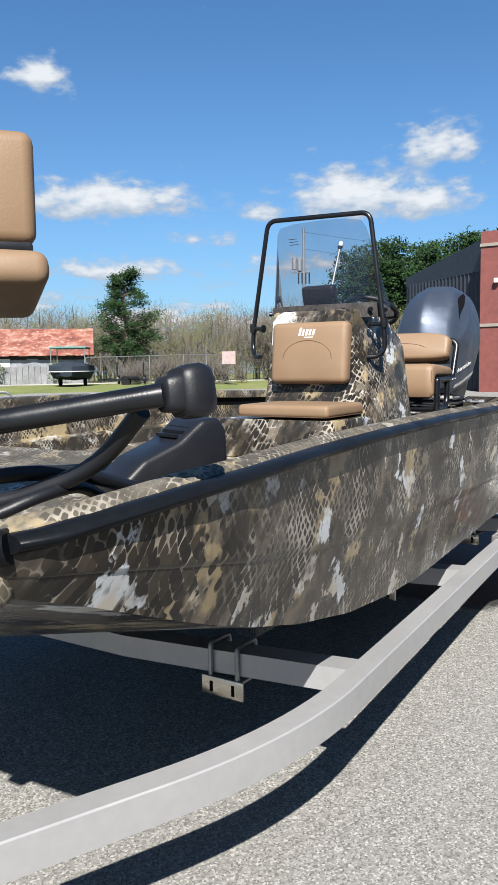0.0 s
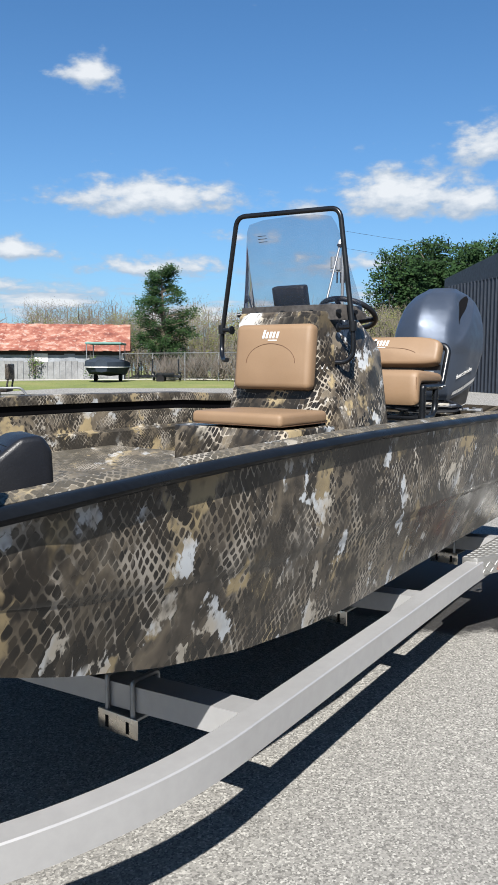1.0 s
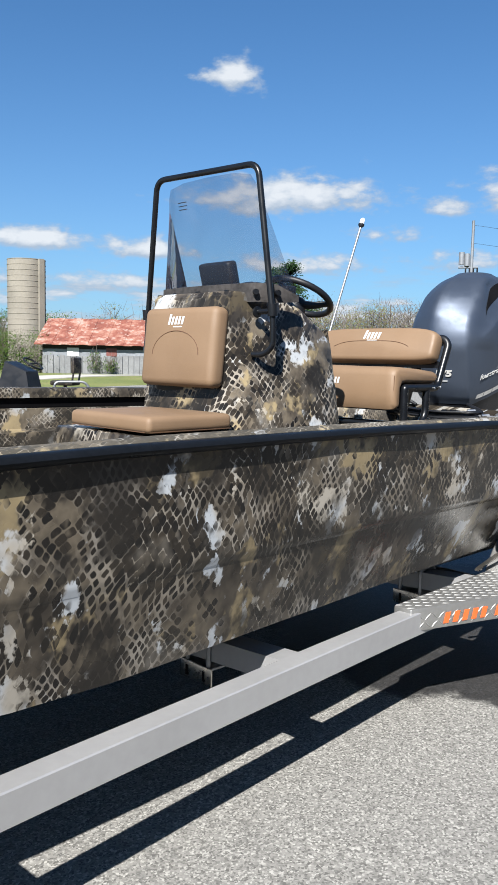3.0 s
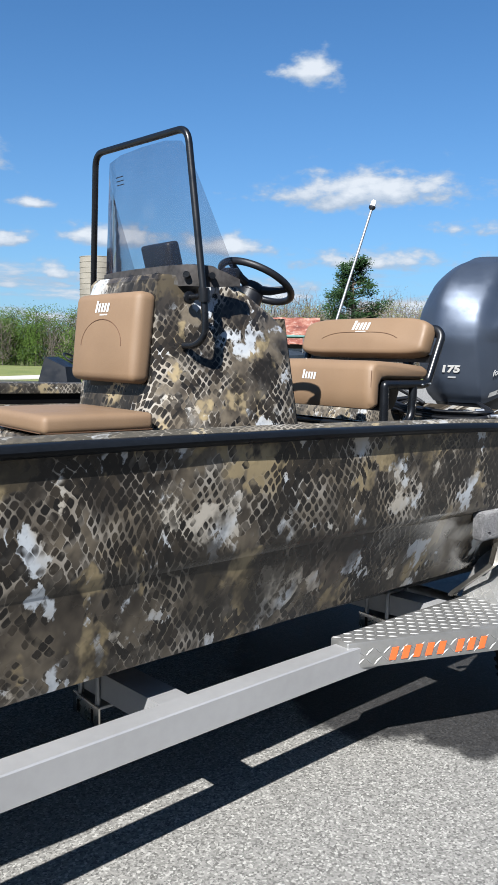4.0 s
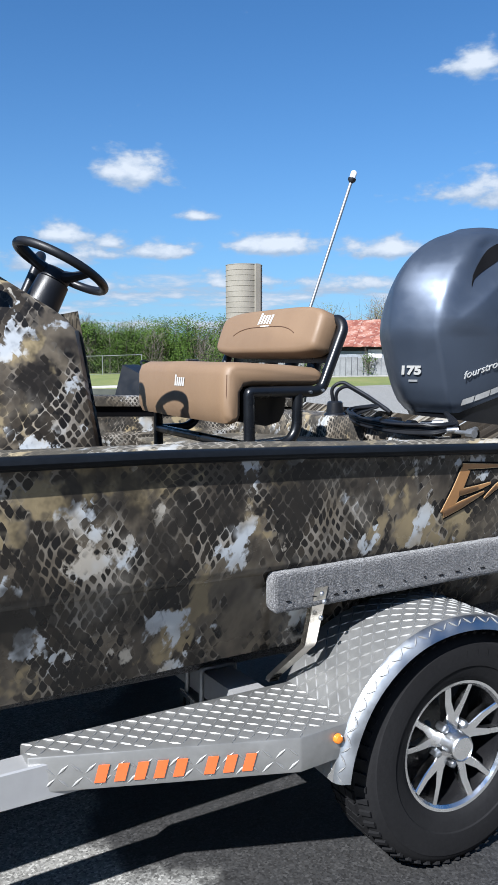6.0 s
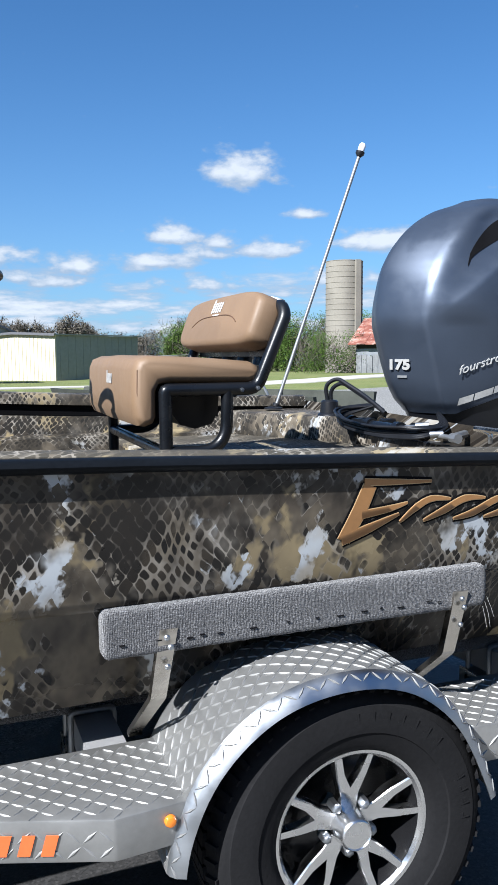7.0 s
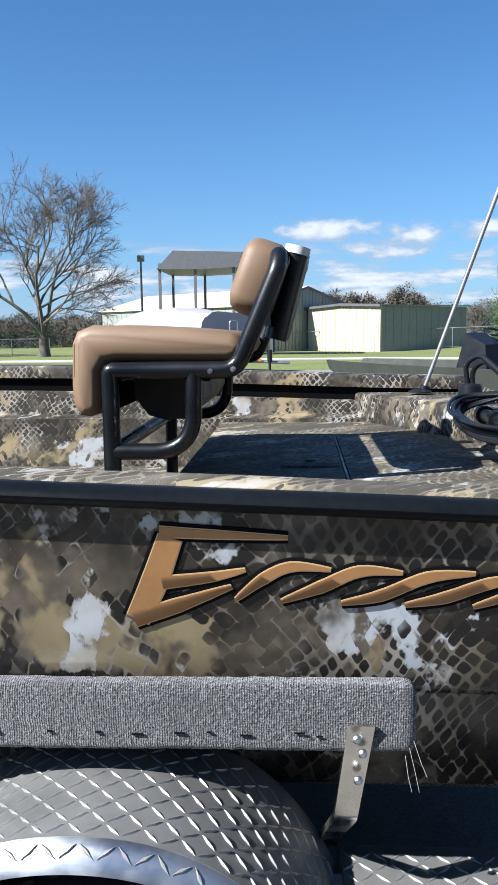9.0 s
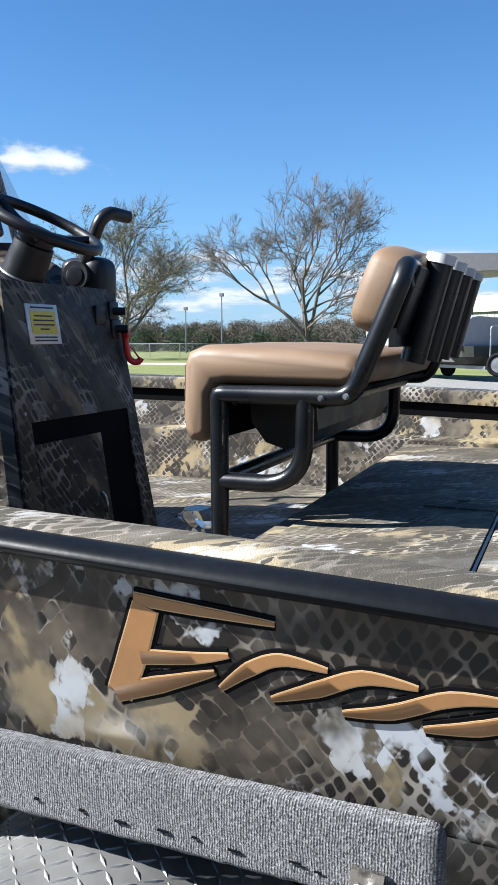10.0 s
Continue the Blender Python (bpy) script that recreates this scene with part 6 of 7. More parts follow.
for pts, r in ((((1.69, 1.12, 1.38), (1.70, 1.24, 1.27), (1.62, 1.42, 1.20), (1.45, 1.62, 1.20)), 0.017), (((2.00, 1.31, 1.19), (1.90, 1.32, 1.20), (1.74, 1.32, 1.255), (1.60, 1.40, 1.265), (1.42, 1.52, 1.20)), 0.015),
               (((1.78, 1.30, 1.20), (1.72, 1.30, 1.235), (1.62, 1.30, 1.23), (1.54, 1.36, 1.19), (1.42, 1.40, 1.18)), 0.012)):
    bm = bmesh.new()
    tube(bm, bend(pts, 0.08, 5), r, 10)
    part("cable", bm, M["plastic"], troll, "black ribbed cable")
pedal = thing("foot_pedal", (2.05, 1.40, 1.172), "dark blue-black trolling foot pedal on the bow deck", "foot pedal")
bm = bmesh.new()
fm = frame_of((2.04, 1.385, 1.152), (0.92, -0.38, 0.0), (0.38, 0.92, 0))
prof = [(-0.11, 0.0), (0.14, 0.0), (0.16, 0.03), (0.155, 0.155), (0.135, 0.185), (0.09, 0.182), (0.03, 0.135), (-0.06, 0.100), (-0.12, 0.05)]
tmp = bmesh.new()
loft(tmp, [[(u, -0.07, h) for u, h in prof], [(u, 0.07, h) for u, h in prof]])
bmesh.ops.recalc_face_normals(tmp, faces=tmp.faces)
bmesh.ops.bevel(tmp, geom=tmp.edges[:], offset=0.012, segments=3, profile=0.5, affect="EDGES")
join(bm, tmp, fm)
part("housing", bm, M["plastic"], pedal, "wedge-shaped pedal housing", 45)
bm = bmesh.new()
for i in range(5):
    box(bm, 0.03 + 0.018 * i, 0.038 + 0.018 * i, -0.045, 0.045, 0.142 + 0.008 * i, 0.149 + 0.008 * i, fm)
part("pad_ridge", bm, M["rail"], pedal, "", 80)
bm = bmesh.new()
tube(bm, [fm @ Vector((0.17, -0.03, 0.015)), fm @ Vector((0.26, 0.02, 0.01))], 0.012, 10)
part("cable_boot", bm, M["plastic"], pedal)

chair = thing("pedestal_seat", (1.675, 1.53, 1.152), "tan vinyl folding pedestal seat on the bow deck", "boat seat")
mc = frame_of((1.674, 1.572, 1.80), (0.80, -0.58, 0), (0, 0, 1)) @ Matrix.Scale(0.86, 4)
bm = bmesh.new()
cushion(bm, 0.36, 0.26, 0.075, mc @ Matrix.Translation((0, 0.015, 0.0)), 0.03, 0.01)
part("backrest", bm, M["tan"], chair, "tan vinyl backrest")
bm = bmesh.new()
cushion(bm, 0.36, 0.34, 0.075, mc @ Matrix.Translation((0, -0.215, 0.07)) @ Matrix.Rotation(radians(80), 4, "X"), 0.03, 0.01)
part("seat", bm, M["tan"], chair, "tan vinyl seat")
bm = bmesh.new()
box(bm, -0.17, 0.17, -0.135, -0.105, -0.03, 0.03, mc, r=0.01)
part("hinge", bm, M["plastic"], chair, "black folding hinge")
bm = bmesh.new()
tube(bm, [mc @ Vector((0, -0.24, 0.07)), mc @ Vector((0, -0.752, 0.07))], 0.03, 14)
part("pedestal", bm, M["galv"], chair, "grey pedestal post")

# ---- background ----
boat_side = set(bpy.data.objects)


def barn():
    b = thing("barn", (40, 48, 0), "long weathered barn with a rusted tin roof", "barn")
    a, c = Vector((34.4, 54.0, 0)), Vector((45.3, 42.4, 0))
    d = (c - a).normalized()
    n = Vector((-d.y, d.x, 0))
    L, W = (c - a).length, 7.0
    m = frame_of(a, d, n)
    bm = bmesh.new()
    box(bm, 0.3, L - 0.3, 0, W, 0, 2.7, m)
    wall = part("wall", bm, M["tin"], b, "grey weathered tin wall")
    rnd = random.Random(3)
    for i in range(34):
        u = 0.3 + i * (L - 0.9) / 34
        bm = bmesh.new()
        box(bm, u, u + (L - 0.9) / 34 - 0.05, -0.06 - 0.03 * rnd.random(), 0.0, 0.0, 1.75 + 0.12 * rnd.random(), m)
        part("board", bm, M["wood"], wall)
    # a dark strip laid on the wall paints the shade below the eave
    bm = bmesh.new()
    box(bm, 0.3, L - 0.3, -0.04, 0.02, 2.3, 2.75, m)
    part("eave_shade", bm, M["dark"], wall, "dark strip painting the shade under the eave")
    for u, w, mt in ((2.2, 0.9, "white"), (5.2, 0.8, "brick"), (9.0, 1.0, "white"), (11.2, 0.8, "tin")):
        bm = bmesh.new()
        box(bm, u, u + w, -0.05, 0.0, 1.8, 2.4, m)
        part("patch", bm, M[mt], wall, "patched tin sheet")
    for s in (0, 1):
        k = 24
        for i in range(k):
            bm = bmesh.new()
            u0, u1 = -0.2 + (L + 0.4) * i / k, -0.2 + (L + 0.4) * (i + 1) / k
            y0, y1 = (-0.6, W / 2) if s == 0 else (W + 0.6, W / 2)
            dz = 0.03 * (i % 2)
            vs = [m @ Vector(p) for p in ((u0, y0, 2.65 + dz), (u1, y0, 2.65 + dz), (u1, y1, 4.75 + dz), (u0, y1, 4.75 + dz))]
            lo = [v + Vector((0, 0, -0.06)) for v in vs]
            loft(bm, [[tuple(v) for v in lo], [tuple(v) for v in vs]])
            part("roof_sheet", bm, M["roof"], b, "rusted corrugated tin roof sheet", 20)
    for u in (0.3, L - 0.3):
        bm = bmesh.new()
        prism(bm, [(0, 2.7), (W, 2.7), (W / 2, 4.7)], -0.05, 0.05, frame_of(m @ Vector((u, 0, 0)), n, (0, 0, 1)))
        part("gable", bm, M["wood"], b, "dark gable boards")


barn()

silo = thing("silo", (35.85, 58.25, 0), "old round concrete stave silo with no roof", "silo")
bm = bmesh.new()
prof = []
for i in range(22):
    z = i * 0.43
    prof += [(1.50, z), (1.50, z + 0.37), (1.525, z + 0.38), (1.525, z + 0.42)]
lathe(bm, prof, 40, Matrix.Translation((35.85, 58.25, 0)))
part("stave_wall", bm, M["concrete"], silo, "banded concrete stave wall")
bm = bmesh.new()
d = Vector((5.3 - 35.85, -58.25, 0)).normalized()
side = Vector((-d.y, d.x, 0))
o = Vector((35.85, 58.25, 0)) + d * 1.15 + side * 1.05
box(bm, o.x - 0.22, o.x + 0.22, o.y - 0.22, o.y + 0.22, 0, 9.45)
part("chute", bm, M["concrete"], silo, "narrow chute up the side")


def shed(name, a, c, depth, h, ridge, front, sidem, roofm, label):
    """A gabled metal shed: its gable wall runs from a to c."""
    b = thing(name, (a[0], a[1], 0), label, "shed")
    a, c = Vector((*a, 0)), Vector((*c, 0))
    d = (c - a).normalized()
    n = Vector((-d.y, d.x, 0))
    m = frame_of(a, d, n)
    up = Matrix(((d.x, 0, n.x, a.x), (d.y, 0, n.y, a.y), (0, 1, 0, 0), (0, 0, 0, 1)))
    L = (c - a).length
    slope = (ridge - h) / (L / 2)
    bm = bmesh.new()
    prism(bm, [(0, -0.6), (L, -0.6), (L, h), (L / 2, ridge), (0, h)], 0, 0.14, up)
    w1 = part("front_wall", bm, M[front], b)
    k = int(L / 0.45)
    for i in range(k):
        x = (i + 0.5) * L / k
        bm = bmesh.new()
        box(bm, x - 0.035, x + 0.035, -0.04, 0, 0, h + slope * min(x, L - x) - 0.05, m)
        part("rib", bm, M[front], w1)
    for x0 in (0.0, L - 0.14):
        bm = bmesh.new()
        box(bm, x0, x0 + 0.14, 0.14, depth, -0.6, h - 0.02, m)
        w2 = part("side_wall", bm, M[sidem], b)
        for i in range(int(depth / 0.9)):
            bm = bmesh.new()
            y = 0.6 + 0.9 * i
            box(bm, x0 - 0.03, x0 + 0.17, y - 0.035, y + 0.035, 0, h - 0.05, m)
            part("rib", bm, M[sidem], w2)
    for s in (-1, 1):
        bm = bmesh.new()
        x1 = -0.25 if s < 0 else L + 0.25
        prism(bm, [(L / 2, ridge), (x1, h - 0.25 * slope), (x1, h - 0.25 * slope + 0.10), (L / 2, ridge + 0.10)], -0.25, depth + 0.2, up)
        r = part("roof", bm, M[roofm], b, "shallow ribbed steel roof", 20)
        bm = bmesh.new()
        prism(bm, [(L / 2, ridge - 0.08), (x1, h - 0.25 * slope - 0.08), (x1, h - 0.25 * slope + 0.13), (L / 2, ridge + 0.13)], -0.30, -0.252, up)
        part("fascia", bm, M["slate"], r, "dark roof edge", 20)
    return b


# walls turned from the sun get the grey-green, sunlit faces the cream
shed("cream_shed", (7.84, 74.47), (13.62, 66.72), 10.4, 3.80, 4.00, "cream", "sage", "sage", "small cream steel shed with grey-green sides, their shade in the colour")
shed("gable_shed", (3.38, 70.1), (11.91, 79.34), 24, 4.0, 5.70, "sage", "sage", "cream", "wide gabled shed, shaded walls coloured grey-green, sunlit roof cream")

navy = thing("metal_building", (45, 15, 0), "tall navy steel building with a red end wall", "building")
bm = bmesh.new()
prism(bm, [(45.0, 17.2), (39.6, 11.2), (60, -8), (74, 8)], 0, 6.0)
body_ = part("wall", bm, M["navy"], navy, "navy ribbed steel wall", 20)
for i in range(22):
    t = i / 22
    for (x0, y0), (x1, y1) in (((45.0, 17.2), (74, 8)), ((45.0, 17.2), (39.6, 11.2))):
        bm = bmesh.new()
        x, y = x0 + (x1 - x0) * t, y0 + (y1 - y0) * t
        box(bm, x - 0.05, x + 0.05, y - 0.05, y + 0.05, 0.0, 6.0)
        part("rib", bm, M["navy"], body_)
bm = bmesh.new()
loft(bm, [[(45.2, 17.4, 5.95), (39.4, 11.1, 5.95), (60, -8, 5.95), (74, 8, 5.95)], [(45.2, 17.4, 6.45), (39.4, 11.1, 7.5), (60, -8, 8.6), (74, 8, 7.6)]])
part("roof", bm, M["navy"], navy, "sloping navy roof edge", 20)
bm = bmesh.new()
box(bm, 38.4, 39.5, 6.5, 11.1, 0, 7.6)
part("end_wall", bm, M["brick"], navy, "red end wall")
for z in (3.2, 6.9):
    bm = bmesh.new()
    box(bm, 38.32, 38.4, 6.4, 11.12, z, z + 0.14)
    part("string_course", bm, M["concrete"], navy, "pale stone course")
bm = bmesh.new()
box(bm, 38.1, 38.4, 10.2, 10.4, 5.2, 5.4)
part("wall_lamp", bm, M["white"], navy, "small white wall lamp")

carport = thing("open_carport", (1, 57, 0), "open steel carport on tall posts", "carport")
bm = bmesh.new()
prism(bm, [(-3.1, 6.0), (-1.9, 7.25), (5.1, 7.0), (5.1, 6.15), (-0.5, 5.95)], 0, 7, Matrix.Translation((0, 56.0, 0)) @ Matrix(((1, 0, 0, 0), (0, 0, 1, 0), (0, 1, 0, 0), (0, 0, 0, 1))))
part("roof", bm, M["slate"], carport, "low grey gable roof", 20)
for x in (-2.9, -0.4, 2.3, 4.9):
    for y in (56.3, 62.6):
        bm = bmesh.new()
        box(bm, x - 0.09, x + 0.09, y - 0.09, y + 0.09, 0, 6.4)
        part("post", bm, M["slate"], carport)

tarpb = thing("covered_boat", (3.1, 26.0, 0), "boat on a trailer under a white shrink-wrap cover", "boat")
# local x runs along the boat towards its tongue, y across it, from the near corner
m = pose(3.13, 25.95, 0, 0, 0, -44)
rnd = random.Random(5)
rings = []
for i in range(17):
    t = i / 16
    x = -6.4 + 6.4 * t
    h = 1.55 + 0.68 * math.sin(math.pi * (0.08 + 0.78 * t)) + (0.05 * rnd.uniform(-1, 1) if 0 < i < 16 else 0.0)
    h = max(h, 2.05) if t > 0.5 else h
    w = 1.3 * min(1.0, 0.45 + t * 1.6)
    ring = []
    for k in range(15):
        a = math.pi * k / 14
        c, q = math.cos(a), math.sin(a)
        ring.append((x + 0.04 * rnd.uniform(-1, 1) * (0 < i < 16), 1.3 - w * math.copysign(abs(c) ** 0.55, c), 1.12 + (h - 1.12) * q ** 0.5 + 0.035 * rnd.uniform(-1, 1)))
    rings.append([tuple(m @ Vector(p)) for p in ring + [(x, 1.3, 1.10)]])
part("cover", loft(bmesh.new(), rings), M["tarp"], tarpb, "creased white shrink-wrap cover", 15)
# dark olive carries the shade of the hull's end
bm = bmesh.new()
loft(bm, [[tuple(m @ Vector((x, 1.3 + k * w, z))) for k, z in ((-1, 1.14), (-0.96, 0.8), (-0.7, zb + 0.08), (0, zb), (0.7, zb + 0.08), (0.96, 0.8), (1, 1.14))] for x, w, zb in ((-6.3, 0.7, 0.6), (-5.0, 1.15, 0.5), (-0.4, 1.25, 0.48), (0.0, 1.2, 0.55), (0.25, 0.95, 0.75))])
part("hull", bm, M["olive"], tarpb, "hull in dark olive, with the shade of its end in the colour", 25)
# white plate added over the dark hull for its sunlit near side
bm = bmesh.new()
loft(bm, [[tuple(m @ Vector((x, 1.3 - w * k, z))) for k, z in ((1.03, 1.12), (1.03, 0.98), (0.97, 0.78), (0.80, 0.62), (0.78, 0.62), (0.94, 0.80), (0.99, 1.12))] for x, w in ((-6.2, 0.75), (-5.0, 1.17), (-3.0, 1.23), (-0.6, 1.25))])
part("topside", bm, M["white"], tarpb, "white plate for the sunlit side of the hull", 30)
for y in (0.15, 2.3):
    bm = bmesh.new()
    lathe(bm, [(0.10, 0), (0.20, -0.02), (0.33, 0.0), (0.35, 0.06), (0.33, 0.2), (0.1, 0.2)], 24, m @ Matrix.Translation((-3.4, y, 0.35)) @ Matrix.Rotation(radians(90), 4, "X"))
    part("wheel", bm, M["tyre"], tarpb)
bm = bmesh.new()
for y in (0.75, 1.85):
    box(bm, -6.2, 0.4, y - 0.04, y + 0.04, 0.40, 0.50, m)
box(bm, -3.5, -3.3, 0.2, 2.4, 0.32, 0.42, m)
tube(bm, [m @ Vector((0.3, 0.75, 0.45)), (5.25, 26.3, 0.40), (6.0, 26.4, 0.36)], 0.05, 8)
tube(bm, [m @ Vector((0.3, 1.85, 0.45)), (5.25, 26.35, 0.40)], 0.05, 8)
part("trailer_frame", bm, M["galv"], tarpb, "galvanised trailer frame and tongue")
bm = bmesh.new()
tube(bm, [(5.35, 26.25, 0.0), (5.35, 26.25, 0.75)], 0.045, 10)
tube(bm, [(5.35, 26.25, 0.42), (5.35, 26.25, 0.80)], 0.085, 12)
part("jack", bm, M["plastic"], tarpb, "black tongue jack")
sm = Matrix.Translation((4.33, 26.02, 0.56)) @ Matrix.Rotation(radians(90), 4, "X")
bm = bmesh.new()
lathe(bm, [(0.22, 0.0), (0.24, 0.07), (0.32, 0.10), (0.375, 0.07), (0.38, 0.0), (0.375, -0.08), (0.22, -0.08)], 32, sm, False)
spare = part("spare_tyre", bm, M["tyre"], tarpb, "spare tyre on the trailer tongue")
bm = bmesh.new()
lathe(bm, [(0.24, 0.06), (0.22, 0.02), (0.19, -0.01), (0.09, 0.03), (0.05, 0.05), (0.01, 0.05)], 24, sm)
part("rim", bm, M["galv"], spare, "silver wheel rim")
bm = bmesh.new()
tube(bm, [(4.33, 26.1, 0.43), (4.33, 26.1, 0.60)], 0.03, 8)
tube(bm, [(4.33, 26.02, 0.56), (4.33, 26.14, 0.56)], 0.03, 8)
part("spare_bracket", bm, M["galv"], tarpb)
bm = bmesh.new()
tube(bm, bend([(4.05, 26.15, 0.45), (4.05, 26.15, 1.75), (4.30, 26.25, 1.75), (4.30, 26.25, 0.45)], 0.10), 0.025, 8)
part("ladder", bm, M["lip"], tarpb, "bright bent ladder rail")
bm = bmesh.new()
box(bm, 4.95, 5.08, 26.2, 26.26, 0.42, 0.50)
part("marker_lamp", bm, M["amber"], tarpb, "amber marker lamp")


def small_boat(at, yaw, paint, name, label, console_at=None, motor_at=True, L=5.2, cy=0.0, seats=()):
    """A low open boat on a trailer; local x runs from bow to stern."""
    b = thing(name, (*at, 0), label, "boat", "stored boats")
    m = pose(at[0], at[1], 0, 0, 0, yaw)
    bm = bmesh.new()
    rings = []
    for t in [i / 12 for i in range(13)]:
        x = t * L
        hw = 0.45 + 0.50 * min(1.0, t * 2.6) ** 0.6
        zt = 0.92 - 0.01 * t
        zb = 0.46 + 0.28 * max(0.0, 1 - t * 3.2) ** 1.6
        fl = min(zb + 0.22, zt - 0.10)
        rings.append([(x, -hw, zt), (x, -hw + 0.09, zt), (x, -hw + 0.14, fl), (x, hw - 0.14, fl), (x, hw - 0.09, zt), (x, hw, zt), (x, hw * 0.86, zb + 0.03), (x, 0, zb), (x, -hw * 0.86, zb + 0.03)])
    loft(bm, [[tuple(m @ Vector(p)) for p in r] for r in rings])
    part("hull", bm, paint, b, "", 25)
    bm = bmesh.new()
    box(bm, 0.1, L + 0.2, -0.5, -0.42, 0.40, 0.50, m)
    box(bm, 0.1, L + 0.2, 0.42, 0.5, 0.40, 0.50, m)
    box(bm, 3.1, 3.2, -0.9, 0.9, 0.33, 0.43, m)
    tr = part("trailer_frame", bm, M["galv"], b)
    for s in (-1, 1):
        bm = bmesh.new()
        lathe(bm, [(0.08, 0), (0.17, -0.02), (0.27, 0.0), (0.29, 0.05), (0.27, 0.17), (0.08, 0.17)], 24, m @ Matrix.Translation((3.15, s * 0.95 + 0.08, 0.29)) @ Matrix.Rotation(radians(90), 4, "X"))
        part("wheel", bm, M["tyre"], b)
    if console_at is not None:
        cx = console_at
        bm = bmesh.new()
        loft(bm, [[tuple(m @ Vector(p)) for p in r] for r in ([(cx - 0.3, cy - 0.26, 0.8), (cx + 0.3, cy - 0.26, 0.8), (cx + 0.3, cy + 0.26, 0.8), (cx - 0.3, cy + 0.26, 0.8)], [(cx - 0.15, cy - 0.22, 1.36), (cx + 0.22, cy - 0.22, 1.20), (cx + 0.22, cy + 0.22, 1.20), (cx - 0.15, cy + 0.22, 1.36)])])
        part("console", bm, M["plastic"], b, "", 20)
        bm = bmesh.new()
        wmm = m @ frame_of((cx + 0.24, cy, 1.33), (0, 1, 0), (-0.8, 0, 0.5))
        tube(bm, [wmm @ Vector((0.17 * math.cos(2 * math.pi * i / 24), 0.17 * math.sin(2 * math.pi * i / 24), 0)) for i in range(25)], 0.016, 8, False)
        tube(bm, [wmm @ Vector((-0.17, 0, 0)), wmm @ Vector((0.17, 0, 0))], 0.014, 6)
        part("steering_wheel", bm, M["plastic"], b)
        for sx, yy in seats:
            bm = bmesh.new()
            box(bm, sx - 0.20, sx + 0.20, yy - 0.18, yy + 0.18, 0.98, 1.06, m, r=0.03)
            box(bm, sx + 0.16, sx + 0.23, yy - 0.17, yy + 0.17, 1.18, 1.45, m, r=0.025)
            for q in (-0.14, 0.14):
                tube(bm, [m @ Vector((sx + 0.17, yy + q, 1.0)), m @ Vector((sx + 0.21, yy + q, 1.22))], 0.016, 8)
            tube(bm, [m @ Vector((sx, yy, 0.7)), m @ Vector((sx, yy, 0.99))], 0.03, 8)
            part("seat", bm, M["camo_dark"], b, "dark camouflage folding seat")
            bm = bmesh.new()
            tube(bm, bend([m @ Vector(p) for p in ((sx + 0.05, yy - 0.55, 0.80), (sx + 0.05, yy - 0.55, 1.05), (sx + 0.50, yy - 0.35, 1.06), (sx + 0.62, yy - 0.30, 0.80))], 0.09), 0.02, 8)
            part("grab_bar", bm, M["galv"], b, "bent grey grab bar")
    if motor_at:
        bm = bmesh.new()
        loft(bm, [[tuple(m @ Vector((L + 0.12 + hx * math.cos(a), hy * math.sin(a), z))) for a in [2 * math.pi * k / 16 for k in range(16)]] for z, hx, hy in ((0.5, 0.08, 0.05), (0.95, 0.1, 0.07), (1.05, 0.2, 0.15), (1.25, 0.23, 0.17), (1.42, 0.2, 0.14), (1.48, 0.1, 0.08))])
        part("motor", bm, M["plastic"], b)
    return b


small_boat((7.15, 14.13), -55, M["olive"], "jon_boat", "olive aluminium jon boat with a dark console", 2.96, False, 5.6, 0.15, ((3.72, 0.26),))
small_boat((41.33, 21.86), 40, M["bluehull"], "fishing_skiff", "small dark skiff with a console behind the gate", 1.9, True, 4.2)

pont = thing("pontoon_boat", (38.3, 37.6, 0.45), "blue-grey deck boat with a teal canopy parked on grass", "boat")
m = pose(38.3, 37.6, 0.45, 0, 0, -52)
def plan(t):
    return 1.28 * min(1.0, 0.30 + 1.7 * t ** 0.7)


ts = [i / 12 for i in range(13)]
bm = bmesh.new()
loft(bm, [[tuple(m @ Vector(p)) for p in ((-plan(t), -2.6 + 5.2 * t, 0.95), (-plan(t) * 0.8, -2.5 + 5.0 * t, 0.40 + 0.25 * (1 - t) ** 2), (0, -2.5 + 5.0 * t, 0.30 + 0.30 * (1 - t) ** 2), (plan(t) * 0.8, -2.5 + 5.0 * t, 0.40 + 0.25 * (1 - t) ** 2), (plan(t), -2.6 + 5.2 * t, 0.95))] for t in ts])
part("hull", bm, M["bluehull"], pont, "dark blue-grey hull", 25)
bm = bmesh.new()
loft(bm, [[tuple(m @ Vector((x * plan(t), -2.6 + 5.2 * t, 0.96 + h * (0.75 + 0.25 * math.sin(math.pi * t))))) for x, h in ((-1.02, 0.0), (-0.98, 0.36), (-0.5, 0.58), (0.0, 0.64), (0.5, 0.58), (0.98, 0.36), (1.02, 0.0))] for t in ts])
part("mooring_cover", bm, M["bluehull"], pont, "slate-blue mooring cover", 25)
bm = bmesh.new()
loft(bm, [[tuple(m @ Vector((x * plan(t) * 1.03, -2.62 + 5.24 * t, z))) for x, z in ((-1, 0.90), (-1, 0.96), (1, 0.96), (1, 0.90))] for t in ts])
part("stripe", bm, M["white"], pont, "white stripe")
bm = bmesh.new()
box(bm, -1.15, 1.15, -1.6, 1.6, 2.38, 2.5, m, r=0.05)
part("canopy", bm, M["teal"], pont, "teal canvas canopy")
